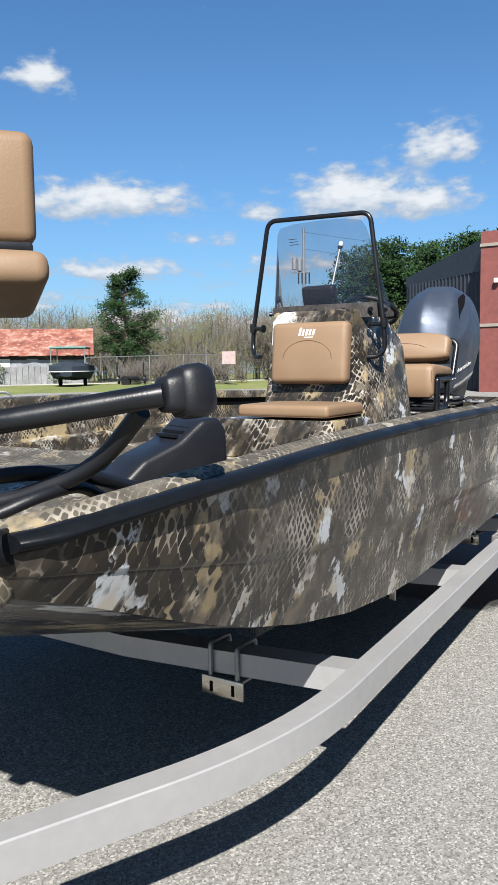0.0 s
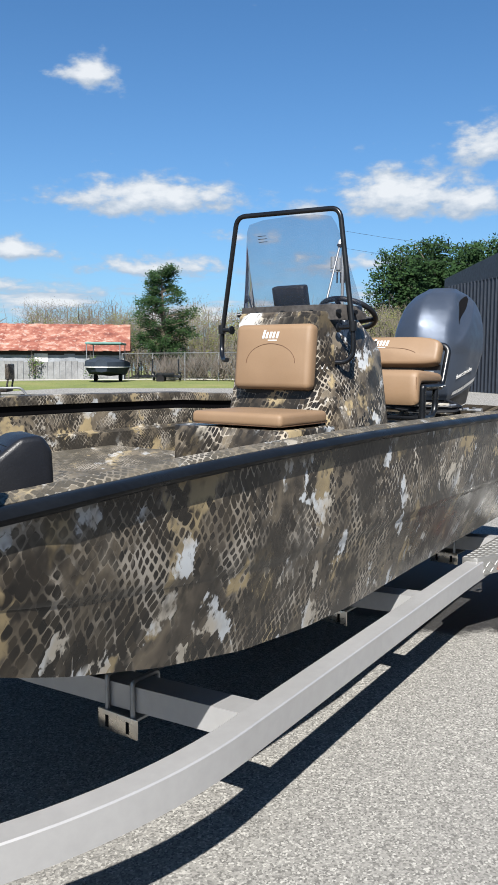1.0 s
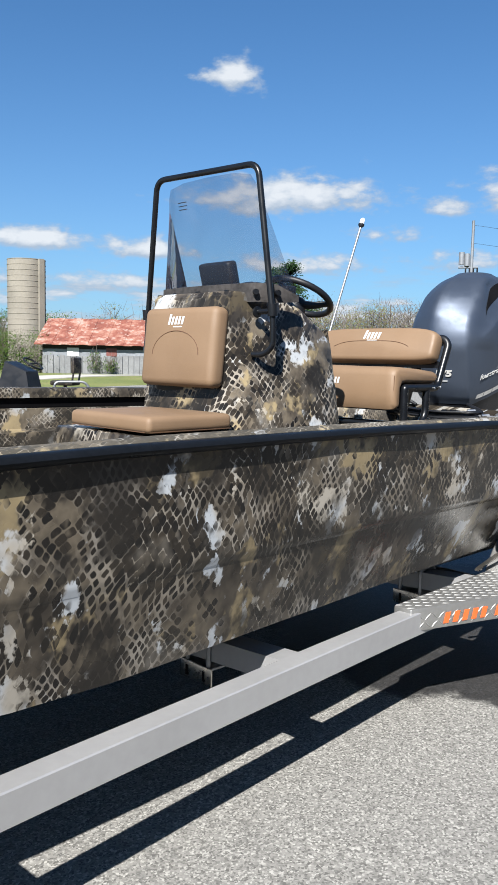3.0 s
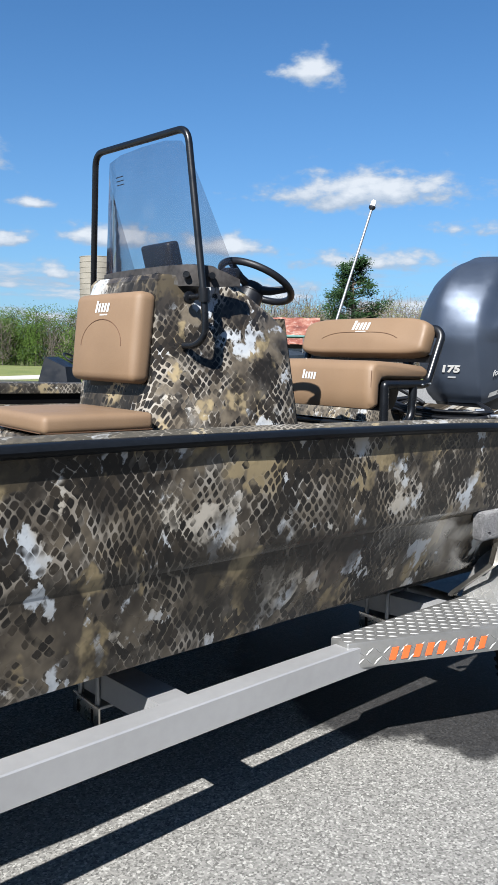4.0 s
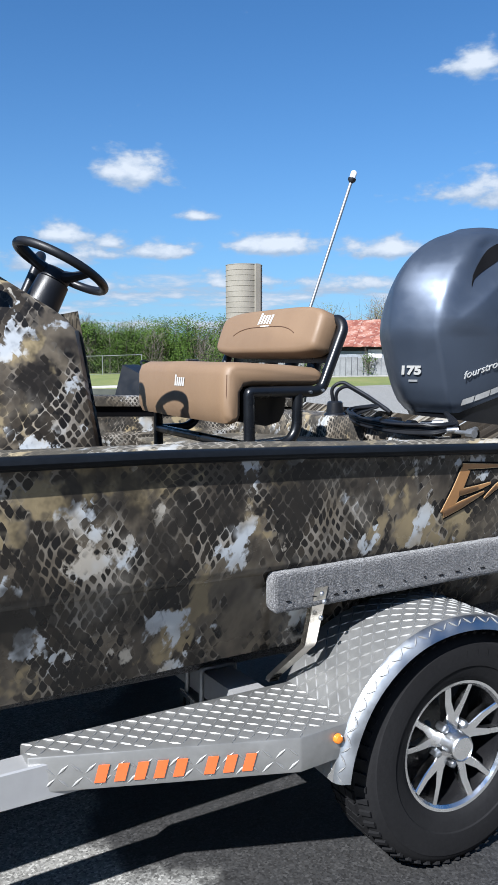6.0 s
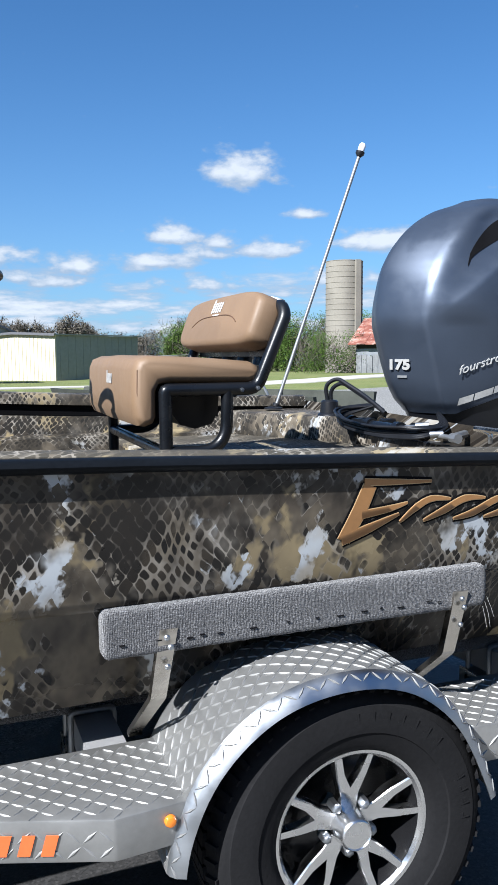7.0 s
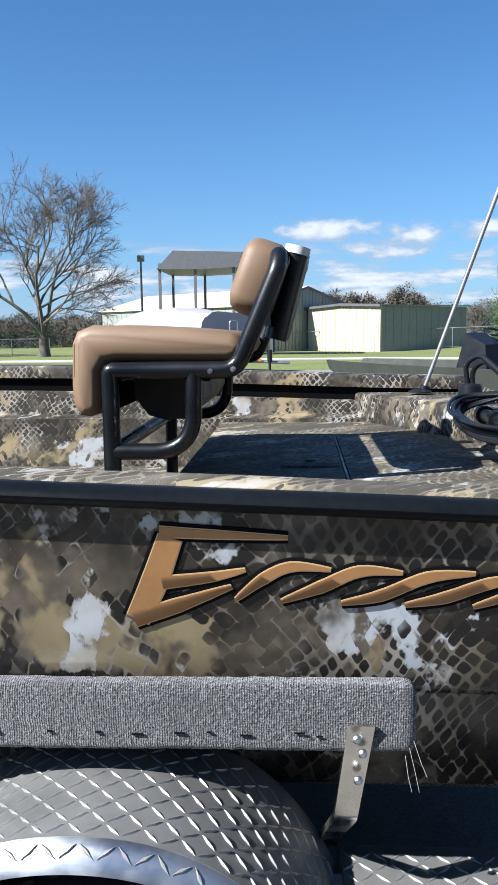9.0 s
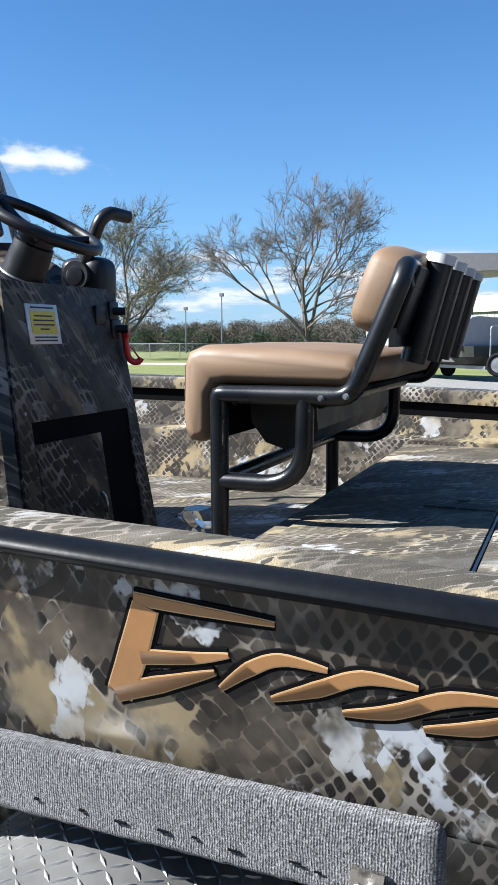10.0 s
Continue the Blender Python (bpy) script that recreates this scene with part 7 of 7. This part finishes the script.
for x in (-1.05, 1.05):
    for y in (-1.5, 1.5):
        bm = bmesh.new()
        tube(bm, [m @ Vector((x, y, 1.4)), m @ Vector((x, y, 2.4))], 0.03, 8)
        part("canopy_pole", bm, M["galv"], pont)
for x in (-0.8, 0.8):
    bm = bmesh.new()
    tube(bm, [m @ Vector((x, 0.0, 0.28)), m @ Vector((x + 0.2, 0.0, 0.28))], 0.28, 16)
    part("wheel", bm, M["tyre"], pont)
etr = thing("empty_trailer", (43.0, 36.6, 0.45), "dark empty boat trailer parked on the grass", "trailer")
m = pose(43.0, 36.6, 0.45, 0, 0, -50)
bm = bmesh.new()
box(bm, -0.6, 0.6, -2.6, 2.2, 0.42, 0.54, m)
for x in (-0.9, 0.9):
    tube(bm, [m @ Vector((x, 0.6, 0.3)), m @ Vector((x + 0.15, 0.6, 0.3))], 0.3, 14)
    box(bm, x - 0.05, x + 0.05, -0.4, -0.3, 0.5, 1.5, m)
part("frame", bm, M["black"], etr)


rack = thing("parked_trailer", (41.32, 35.81, 0), "empty black boat trailer parked beside the barn lawn", "trailer")
m = pose(41.32, 35.81, 0.30, 0, 0, -52)
bm = bmesh.new()
for y in (-0.55, 0.55):
    box(bm, -1.6, 1.6, y - 0.05, y + 0.05, 0.42, 0.54, m)
for x in (-1.2, 0.2, 1.4):
    box(bm, x - 0.05, x + 0.05, -0.9, 0.9, 0.38, 0.46, m)
part("frame", bm, M["black"], rack, "black steel frame")
for y in (-0.95, 0.78):
    bm = bmesh.new()
    lathe(bm, [(0.08, 0), (0.17, -0.02), (0.27, 0.0), (0.29, 0.05), (0.27, 0.17), (0.08, 0.17)], 20, m @ Matrix.Translation((0.2, y + 0.17, 0.29)) @ Matrix.Rotation(radians(90), 4, "X"))
    part("wheel", bm, M["tyre"], rack)
for y in (-0.85, 0.85):
    bm = bmesh.new()
    tube(bm, [m @ Vector((-1.2, y, 0.44)), m @ Vector((-1.2, y, 1.35))], 0.045, 8)
    part("guide_post", bm, M["black"], rack)


def fence(pts, h, gap, name, label):
    f = thing(name, (*pts[0], 0), label, "fence")
    for a, b in zip(pts, pts[1:]):
        a, b = Vector((*a, hill(*a))), Vector((*b, hill(*b)))
        n = max(1, int((b - a).length / gap))
        for i in range(n):
            p = a + (b - a) * i / n
            bm = bmesh.new()
            tube(bm, [p - Vector((0, 0, 0.2)), p + Vector((0, 0, h))], 0.035, 8)
            part("post", bm, M["galv"], f)
        bm = bmesh.new()
        tube(bm, [a + Vector((0, 0, h)), b + Vector((0, 0, h))], 0.028, 6)
        tube(bm, [a + Vector((0, 0, 0.1)), b + Vector((0, 0, 0.1))], 0.012, 4)
        k = int((b - a).length / 0.35)
        for i in range(k):
            p = a + (b - a) * (i / k)
            q = a + (b - a) * min(1.0, (i + 4) / k)
            tube(bm, [p + Vector((0, 0, 0.1)), q + Vector((0, 0, h))], 0.007, 3, False)
            tube(bm, [p + Vector((0, 0, h)), q + Vector((0, 0, 0.1))], 0.007, 3, False)
        tagged(part("wire_mesh", bm, M["galv"], f, "chain-link wire"), kind="stuff")
    return f


fence([(43.5, 42.0), (44.2, 33.5), (42.4, 28.4)], 1.9, 2.6, "chain_link_fence", "galvanised chain-link fence beside the barn")
fence([(29, 66), (13, 72), (-5, 76)], 1.7, 3.2, "chain_link_fence", "galvanised chain-link fence along the field")
fence([(-14, 64), (-40, 66)], 1.3, 3.0, "chain_link_fence", "low chain-link fence under the trees")
bm = bmesh.new()
box(bm, 42.3, 42.38, 28.0, 29.0, 1.5, 2.3)
solo("fence_sign", bm, worn("pink_sign", (0.40, 0.31, 0.30), 0.6), "faded notice board on the fence gate", "sign")

upole = thing("utility_pole", (56.4, 30.1, 0), "wooden utility pole with a transformer", "utility pole")
bm = bmesh.new()
tube(bm, [(56.4, 30.1, 0), (56.4, 30.1, 12.3)], [0.15, 0.10], 10)
part("shaft", bm, M["tin"], upole)
bm = bmesh.new()
d = Vector((-0.55, 0.83, 0))
o = Vector((56.4, 30.1, 0))
for k, z in ((0.34, 9.0), (0.74, 9.1)):
    tube(bm, [o + d * k + Vector((0, 0, z)), o + d * k + Vector((0, 0, z + 0.9))], 0.21, 12)
tube(bm, [o - d * 0.45 + Vector((0, 0, 8.9)), o + d * 0.95 + Vector((0, 0, 8.9))], 0.08, 6)
part("transformer", bm, M["tin"], upole, "grey transformer cans")
bm = bmesh.new()
for i in range(4):
    tube(bm, [o + d * (0.28 * i - 0.42) + Vector((0, 0, 8.0)), o + d * (0.28 * i - 0.42) + Vector((0, 0, 8.9))], 0.06, 6)
part("insulator", bm, M["plastic"], upole)
for i, z in enumerate((11.9, 10.6)):
    bm = bmesh.new()
    tube(bm, [Vector((56.4, 30.1, z)) + Vector((26, -24, 0)) * t + Vector((0, 0, -2.2 * t * (1 - t) * 2)) for t in [k / 10 for k in range(11)]], 0.011, 4)
    solo("power_line", bm, M["plastic"], "thin sagging power line from the utility pole", "power line")
for x, y, h in ((-5.1, 61.0, 7.0), (-38.0, 101.0, 7.7), (-46.0, 106.0, 6.2)):
    lp = thing("lamp_post", (x, y, 0), "slim dark lamp post with a square head", "lamp post")
    bm = bmesh.new()
    tube(bm, [(x, y, 0), (x, y, h)], [0.12, 0.07], 8)
    part("shaft", bm, M["slate"], lp)
    bm = bmesh.new()
    box(bm, x - 0.25, x + 0.25, y - 0.2, y + 0.2, h, h + 0.45)
    part("head", bm, M["slate"], lp)

# ---- trees ----


def leaf(bm_v, bm_f, p, s, rnd):
    a = Vector((rnd.gauss(0, 1), rnd.gauss(0, 1), rnd.gauss(0, 1))).normalized()
    b = a.orthogonal().normalized()
    i = len(bm_v)
    bm_v += [p + a * s, p + b * s * 0.55, p - a * s * 0.9, p - b * s * 0.55 + a * s * 0.2]
    bm_f.append((i, i + 1, i + 2, i + 3))


def twig(vs, fs, p, d, length, w, rnd):
    """A thin bare twig: one slim blade from p along d."""
    d = (d + Vector((rnd.gauss(0, 0.3), rnd.gauss(0, 0.3), rnd.gauss(0, 0.3)))).normalized()
    b = d.cross(Vector((rnd.gauss(0, 1), rnd.gauss(0, 1), rnd.gauss(0, 1)))).normalized() * w
    i = len(vs)
    vs += [p - b, p + b, p + d * length]
    fs.append((i, i + 1, i + 2))


def mesh_of(name, vs, fs, material):
    me = bpy.data.meshes.new(name)
    me.from_pydata([tuple(v) for v in vs], [], fs)
    me.materials.append(material)
    return me


def limbs(bm, p, d, length, r, depth, rnd, tips, spread=0.55, split=3, rise=0.12):
    n = 4
    pts, q, dd = [p], p.copy(), d.copy()
    for i in range(n):
        dd = (dd + Vector((rnd.gauss(0, 0.13), rnd.gauss(0, 0.13), rise * 0.4 + rnd.gauss(0, 0.08)))).normalized()
        q = q + dd * length / n
        pts.append(q.copy())
    tube(bm, pts, [r, r * 0.9, r * 0.8, r * 0.7, r * 0.6], 5 if depth > 2 else 3, False)
    tips.append((q.copy(), dd.copy()))
    if depth < 3:
        tips += [(pts[2], dd.copy()), (pts[3], dd.copy())]
    if depth == 0:
        return
    for k in range(split):
        ax = Vector((rnd.gauss(0, 1), rnd.gauss(0, 1), rnd.gauss(0, 0.7))).normalized()
        nd = (dd + ax * spread * rnd.uniform(0.7, 1.4)).normalized()
        o = pts[-1] if k == 0 else pts[rnd.choice((2, 3, 4))]
        limbs(bm, o, nd, length * rnd.uniform(0.60, 0.80), r * rnd.uniform(0.50, 0.64), depth - 1, rnd, tips, spread, split, rise)


def bare_tree(at, h, seed, label, name="bare_tree", lean=0.0, leaves=None, forks=2, depth=6, open_=0.62, coarse=2.0):
    t = thing(name, (*at, 0), label, "tree", "bare trees")
    rnd = random.Random(seed)
    bm = bmesh.new()
    tips = []
    o = Vector((*at, -0.1))
    fork = o + Vector((lean, 0, h * 0.11))
    tube(bm, [o, o + Vector((lean * 0.4, 0, h * 0.05)), fork], [h * 0.036, h * 0.028, h * 0.026], 8)
    for k in range(forks):
        ang = 2 * math.pi * (k + 0.3 * rnd.random()) / forks + 0.4
        w = open_ * rnd.uniform(0.40, 1.0)
        d = Vector((math.cos(ang) * w, math.sin(ang) * w, 1)).normalized()
        limbs(bm, fork, d, h * rnd.uniform(0.27, 0.33), h * 0.0125, depth, rnd, tips, 0.60, 3, 0.06)
    for k in range(4):
        ang = rnd.uniform(0, 6.28)
        limbs(bm, fork + Vector((0, 0, h * rnd.uniform(0.04, 0.16))), Vector((math.cos(ang), math.sin(ang), 0.55)).normalized(), h * 0.20, h * 0.0075, max(3, depth - 1), rnd, tips, 0.6, 3, 0.0)
    part("trunk", bm, M["twig"], t, "grey bare trunk with spreading limbs", 60)
    vs, fs = [], []
    for p, out in tips:
        for _ in range(3):
            twig(vs, fs, p, out + Vector((rnd.gauss(0, 0.45), rnd.gauss(0, 0.45), rnd.gauss(0, 0.35))), rnd.uniform(0.3, 0.9) * (0.6 + 0.2 * coarse), 0.006 * coarse, rnd)
    ob = new("brushwood", mesh_of("brushwood", vs, fs, M["twig"]))
    ob.parent = t
    ob.matrix_parent_inverse = Matrix.Translation(-t.location)
    tagged(ob, kind="stuff")
    if leaves:
        vs, fs = [], []
        for p, out in tips:
            if rnd.random() < 0.12 * coarse:
                for _ in range(3):
                    leaf(vs, fs, p + Vector((rnd.gauss(0, 0.3), rnd.gauss(0, 0.3), rnd.gauss(0, 0.3))), 0.04 * coarse, rnd)
        ob = new("budding", mesh_of("budding", vs, fs, M[leaves]))
        ob.parent = t
        ob.matrix_parent_inverse = Matrix.Translation(-t.location)
        tagged(ob, kind="stuff")
    return t


bare_tree((-12.3, 59.3), 14.2, 11, "large bare spreading tree on the lawn", depth=5, forks=4)
bare_tree((-28.4, 58.6), 13.4, 23, "bare tree with first spring buds on the lawn", leaves="budding", depth=5, forks=4)
bare_tree((58.0, 52.0), 8.2, 41, "bare brown tree behind the barn", depth=4, forks=3)
bare_tree((60.0, 36.0), 7.0, 43, "thin bare tree above the scrub", depth=4, forks=3)
bare_tree((31.0, 84.0), 6.5, 45, "bare tree beside the shed", depth=4, forks=4)
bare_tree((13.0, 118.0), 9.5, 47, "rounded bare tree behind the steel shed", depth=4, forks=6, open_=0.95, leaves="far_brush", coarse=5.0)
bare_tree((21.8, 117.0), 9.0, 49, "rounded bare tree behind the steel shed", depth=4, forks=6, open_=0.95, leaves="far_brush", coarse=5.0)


def pine_tree(at, h, w, seed, label):
    t = thing("pine_tree", (*at, 0), label, "tree")
    rnd = random.Random(seed)
    bm = bmesh.new()
    o = Vector((*at, -0.1))
    tube(bm, [o, o + Vector((0.1, 0, h * 0.5)), o + Vector((0.0, 0.1, h * 0.97))], [0.24, 0.16, 0.04], 8)
    vs, fs = [], []
    for i in range(105):
        z = h * (0.22 + 0.76 * rnd.random())
        k = (z / h - 0.22) / 0.76
        rad = w * (0.62 + 0.5 * math.sin(math.pi * min(1, k * 0.95 + 0.2))) * rnd.uniform(0.5, 1.12) * (1.0 - 0.34 * k)
        a = rnd.uniform(0, 2 * math.pi)
        tip = o + Vector((math.cos(a) * rad, math.sin(a) * rad, z + rad * 0.22))
        root = o + Vector((0, 0, z))
        tube(bm, [root, tip], [0.05, 0.015], 4, False)
        for j in range(5):
            q = root + (tip - root) * rnd.uniform(0.45, 1.05)
            for _ in range(44):
                leaf(vs, fs, q + Vector((rnd.gauss(0, 0.26), rnd.gauss(0, 0.26), rnd.gauss(0, 0.16))), rnd.uniform(0.05, 0.12), rnd)
    part("trunk", bm, M["bark"], t, "", 60)
    ob = new("crown", mesh_of("crown", vs, fs, M["pine"]))
    ob.parent = t
    ob.matrix_parent_inverse = Matrix.Translation(-t.location)


pine_tree((48.4, 41.6), 9.1, 2.9, 8, "dense green pine beside the rusted barn")


# the surroundings are turned a little against the boat and stand on the falling ground
turn = Matrix.Translation((4.5, -0.2, 0)) @ Matrix.Rotation(radians(0.55), 4, "Z") @ Matrix.Translation((-4.5, 0.2, 0))
for ob in bpy.data.objects:
    if ob.parent is None and ob not in boat_side and not ob.name.startswith(("chain_link", "fence_sign", "covered_boat", "jon_boat")):
        spot = ob.location if ob.data is None else Vector(ob.bound_box[0])
        drop = 0.010 * max(0.0, math.hypot(spot.x - 4.5, spot.y) - 30.0)
        ob.matrix_world = Matrix.Translation((0, 0, -drop)) @ turn @ Matrix.Translation(ob.location)


def woods(name, a, c, depth, n, h0, h1, leafm, per, label, seed, leaf_s=0.22, trunk=True, fill=0.35, wide=0.3, bare=0, loose=0.2):
    """A belt of trees from a to c, one object that nobody could count."""
    rnd = random.Random(seed)
    a, c = Vector((*a, 0)), Vector((*c, 0))
    d = (c - a)
    nrm = Vector((-d.y, d.x, 0)).normalized()
    if nrm.dot(a + c) < 0:
        nrm = -nrm
    vs, fs, tv, tf = [], [], [], []
    bm = bmesh.new()
    for i in range(n):
        o = a + d * ((i + rnd.random()) / n) + nrm * rnd.uniform(0, depth)
        o.z = hill(o.x, o.y) - 0.05
        h = rnd.uniform(h0, h1)
        w = h * wide * rnd.uniform(0.7, 1.2)
        if trunk:
            tube(bm, [o, o + Vector((rnd.gauss(0, 0.2), rnd.gauss(0, 0.2), h * 0.9))], [h * 0.014, h * 0.005], 4, False)
            for _ in range(5):
                z = h * rnd.uniform(0.3, 0.8)
                an = rnd.uniform(0, 6.28)
                tube(bm, [o + Vector((0, 0, z)), o + Vector((math.cos(an) * w, math.sin(an) * w, z + h * 0.18))], [h * 0.006, h * 0.002], 3, False)
        clumps = [(Vector((rnd.gauss(0, 0.5) * w, rnd.gauss(0, 0.5) * w, h * (fill + (1 - fill) * rnd.random() ** 0.8))), rnd.uniform(0.12, 0.26) * w + loose) for _ in range(max(4, per // 28))]
        for k in range(per):
            cpos, cr = clumps[k % len(clumps)]
            taper = 1.15 - 0.75 * max(0.0, cpos.z / h - 0.35)
            p = o + Vector((cpos.x * taper, cpos.y * taper, cpos.z)) + Vector((rnd.uniform(-1.5, 1.5) * cr, rnd.uniform(-1.5, 1.5) * cr, rnd.triangular(-1.4, 1.1, -0.1) * cr))
            leaf(vs, fs, p, leaf_s * rnd.uniform(0.6, 1.3), rnd)
        for k in range(bare):
            p = o + Vector((rnd.gauss(0, 0.45) * w, rnd.gauss(0, 0.45) * w, h * rnd.uniform(0.15, 0.92)))
            twig(tv, tf, p, Vector((rnd.gauss(0, 0.4), rnd.gauss(0, 0.4), 1)), rnd.uniform(0.5, 1.5), 0.02, rnd)
    t = thing(name, tuple(a), label, "trees", kind="stuff")
    if tv:
        ob = new("brushwood", mesh_of("brushwood", tv, tf, M["twig"]))
        ob.parent = t
        ob.matrix_parent_inverse = Matrix.Translation(-t.location)
        tagged(ob, kind="stuff")
    ob = new("foliage", mesh_of("foliage", vs, fs, M[leafm]))
    ob.parent = t
    ob.matrix_parent_inverse = Matrix.Translation(-t.location)
    tagged(ob, kind="stuff")
    if trunk:
        tagged(part("understory", bm, M["twig"], t, "", 60), kind="stuff")
    else:
        bm.free()


woods("scrub_woods", (64, 22), (44, 62), 12, 110, 3.6, 6.6, "scrub", 620, "pale spring scrub behind the fence", 31, 0.075, True, 0.08, 0.34, 160)
woods("bare_woods", (70, 30), (52, 66), 8, 60, 5.5, 8.2, "brush", 330, "bare grey-brown woods behind the scrub", 42, 0.07, True, 0.2, 0.3, 260)
woods("scrub_woods", (47, 62), (24, 80), 9, 30, 3.2, 5.8, "brush", 420, "bare grey-brown scrub behind the barn", 32, 0.08, True, 0.08, 0.36, 160)
woods("pine_woods", (74, 31), (98, 4), 18, 76, 11, 15.0, "pine", 3800, "tall dark pine woods behind the building", 33, 0.21, True, 0.10, 0.22, 0, 0.02)
woods("hedge", (42, 66), (25.5, 82), 5, 80, 3.0, 6.0, "bush", 1200, "green hedge of young trees along the field", 34, 0.09, True, 0.03, 0.34)
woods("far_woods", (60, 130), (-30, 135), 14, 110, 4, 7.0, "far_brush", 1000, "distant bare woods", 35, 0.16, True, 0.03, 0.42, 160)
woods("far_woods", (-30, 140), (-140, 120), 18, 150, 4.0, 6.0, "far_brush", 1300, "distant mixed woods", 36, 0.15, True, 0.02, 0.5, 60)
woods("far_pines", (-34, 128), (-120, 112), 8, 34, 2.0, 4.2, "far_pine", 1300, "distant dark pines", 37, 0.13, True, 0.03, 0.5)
woods("fence_shrubs", (35, 52), (43.5, 43), 1.0, 4, 0.6, 2.0, "bush", 420, "ragged shrubs along the barn wall", 38, 0.06, False, 0.05, 0.35, 60)
woods("silo_bushes", (30.5, 55.5), (34, 53.5), 2, 7, 1.6, 3.2, "bush", 700, "green bushes at the foot of the silo", 39, 0.07, False, 0.05, 0.45, 60)
woods("fence_weeds", (43.2, 29.5), (45.5, 41), 2, 24, 0.6, 1.6, "brush", 260, "dry weeds along the fence", 40, 0.05, False, 0.05, 0.6, 120)
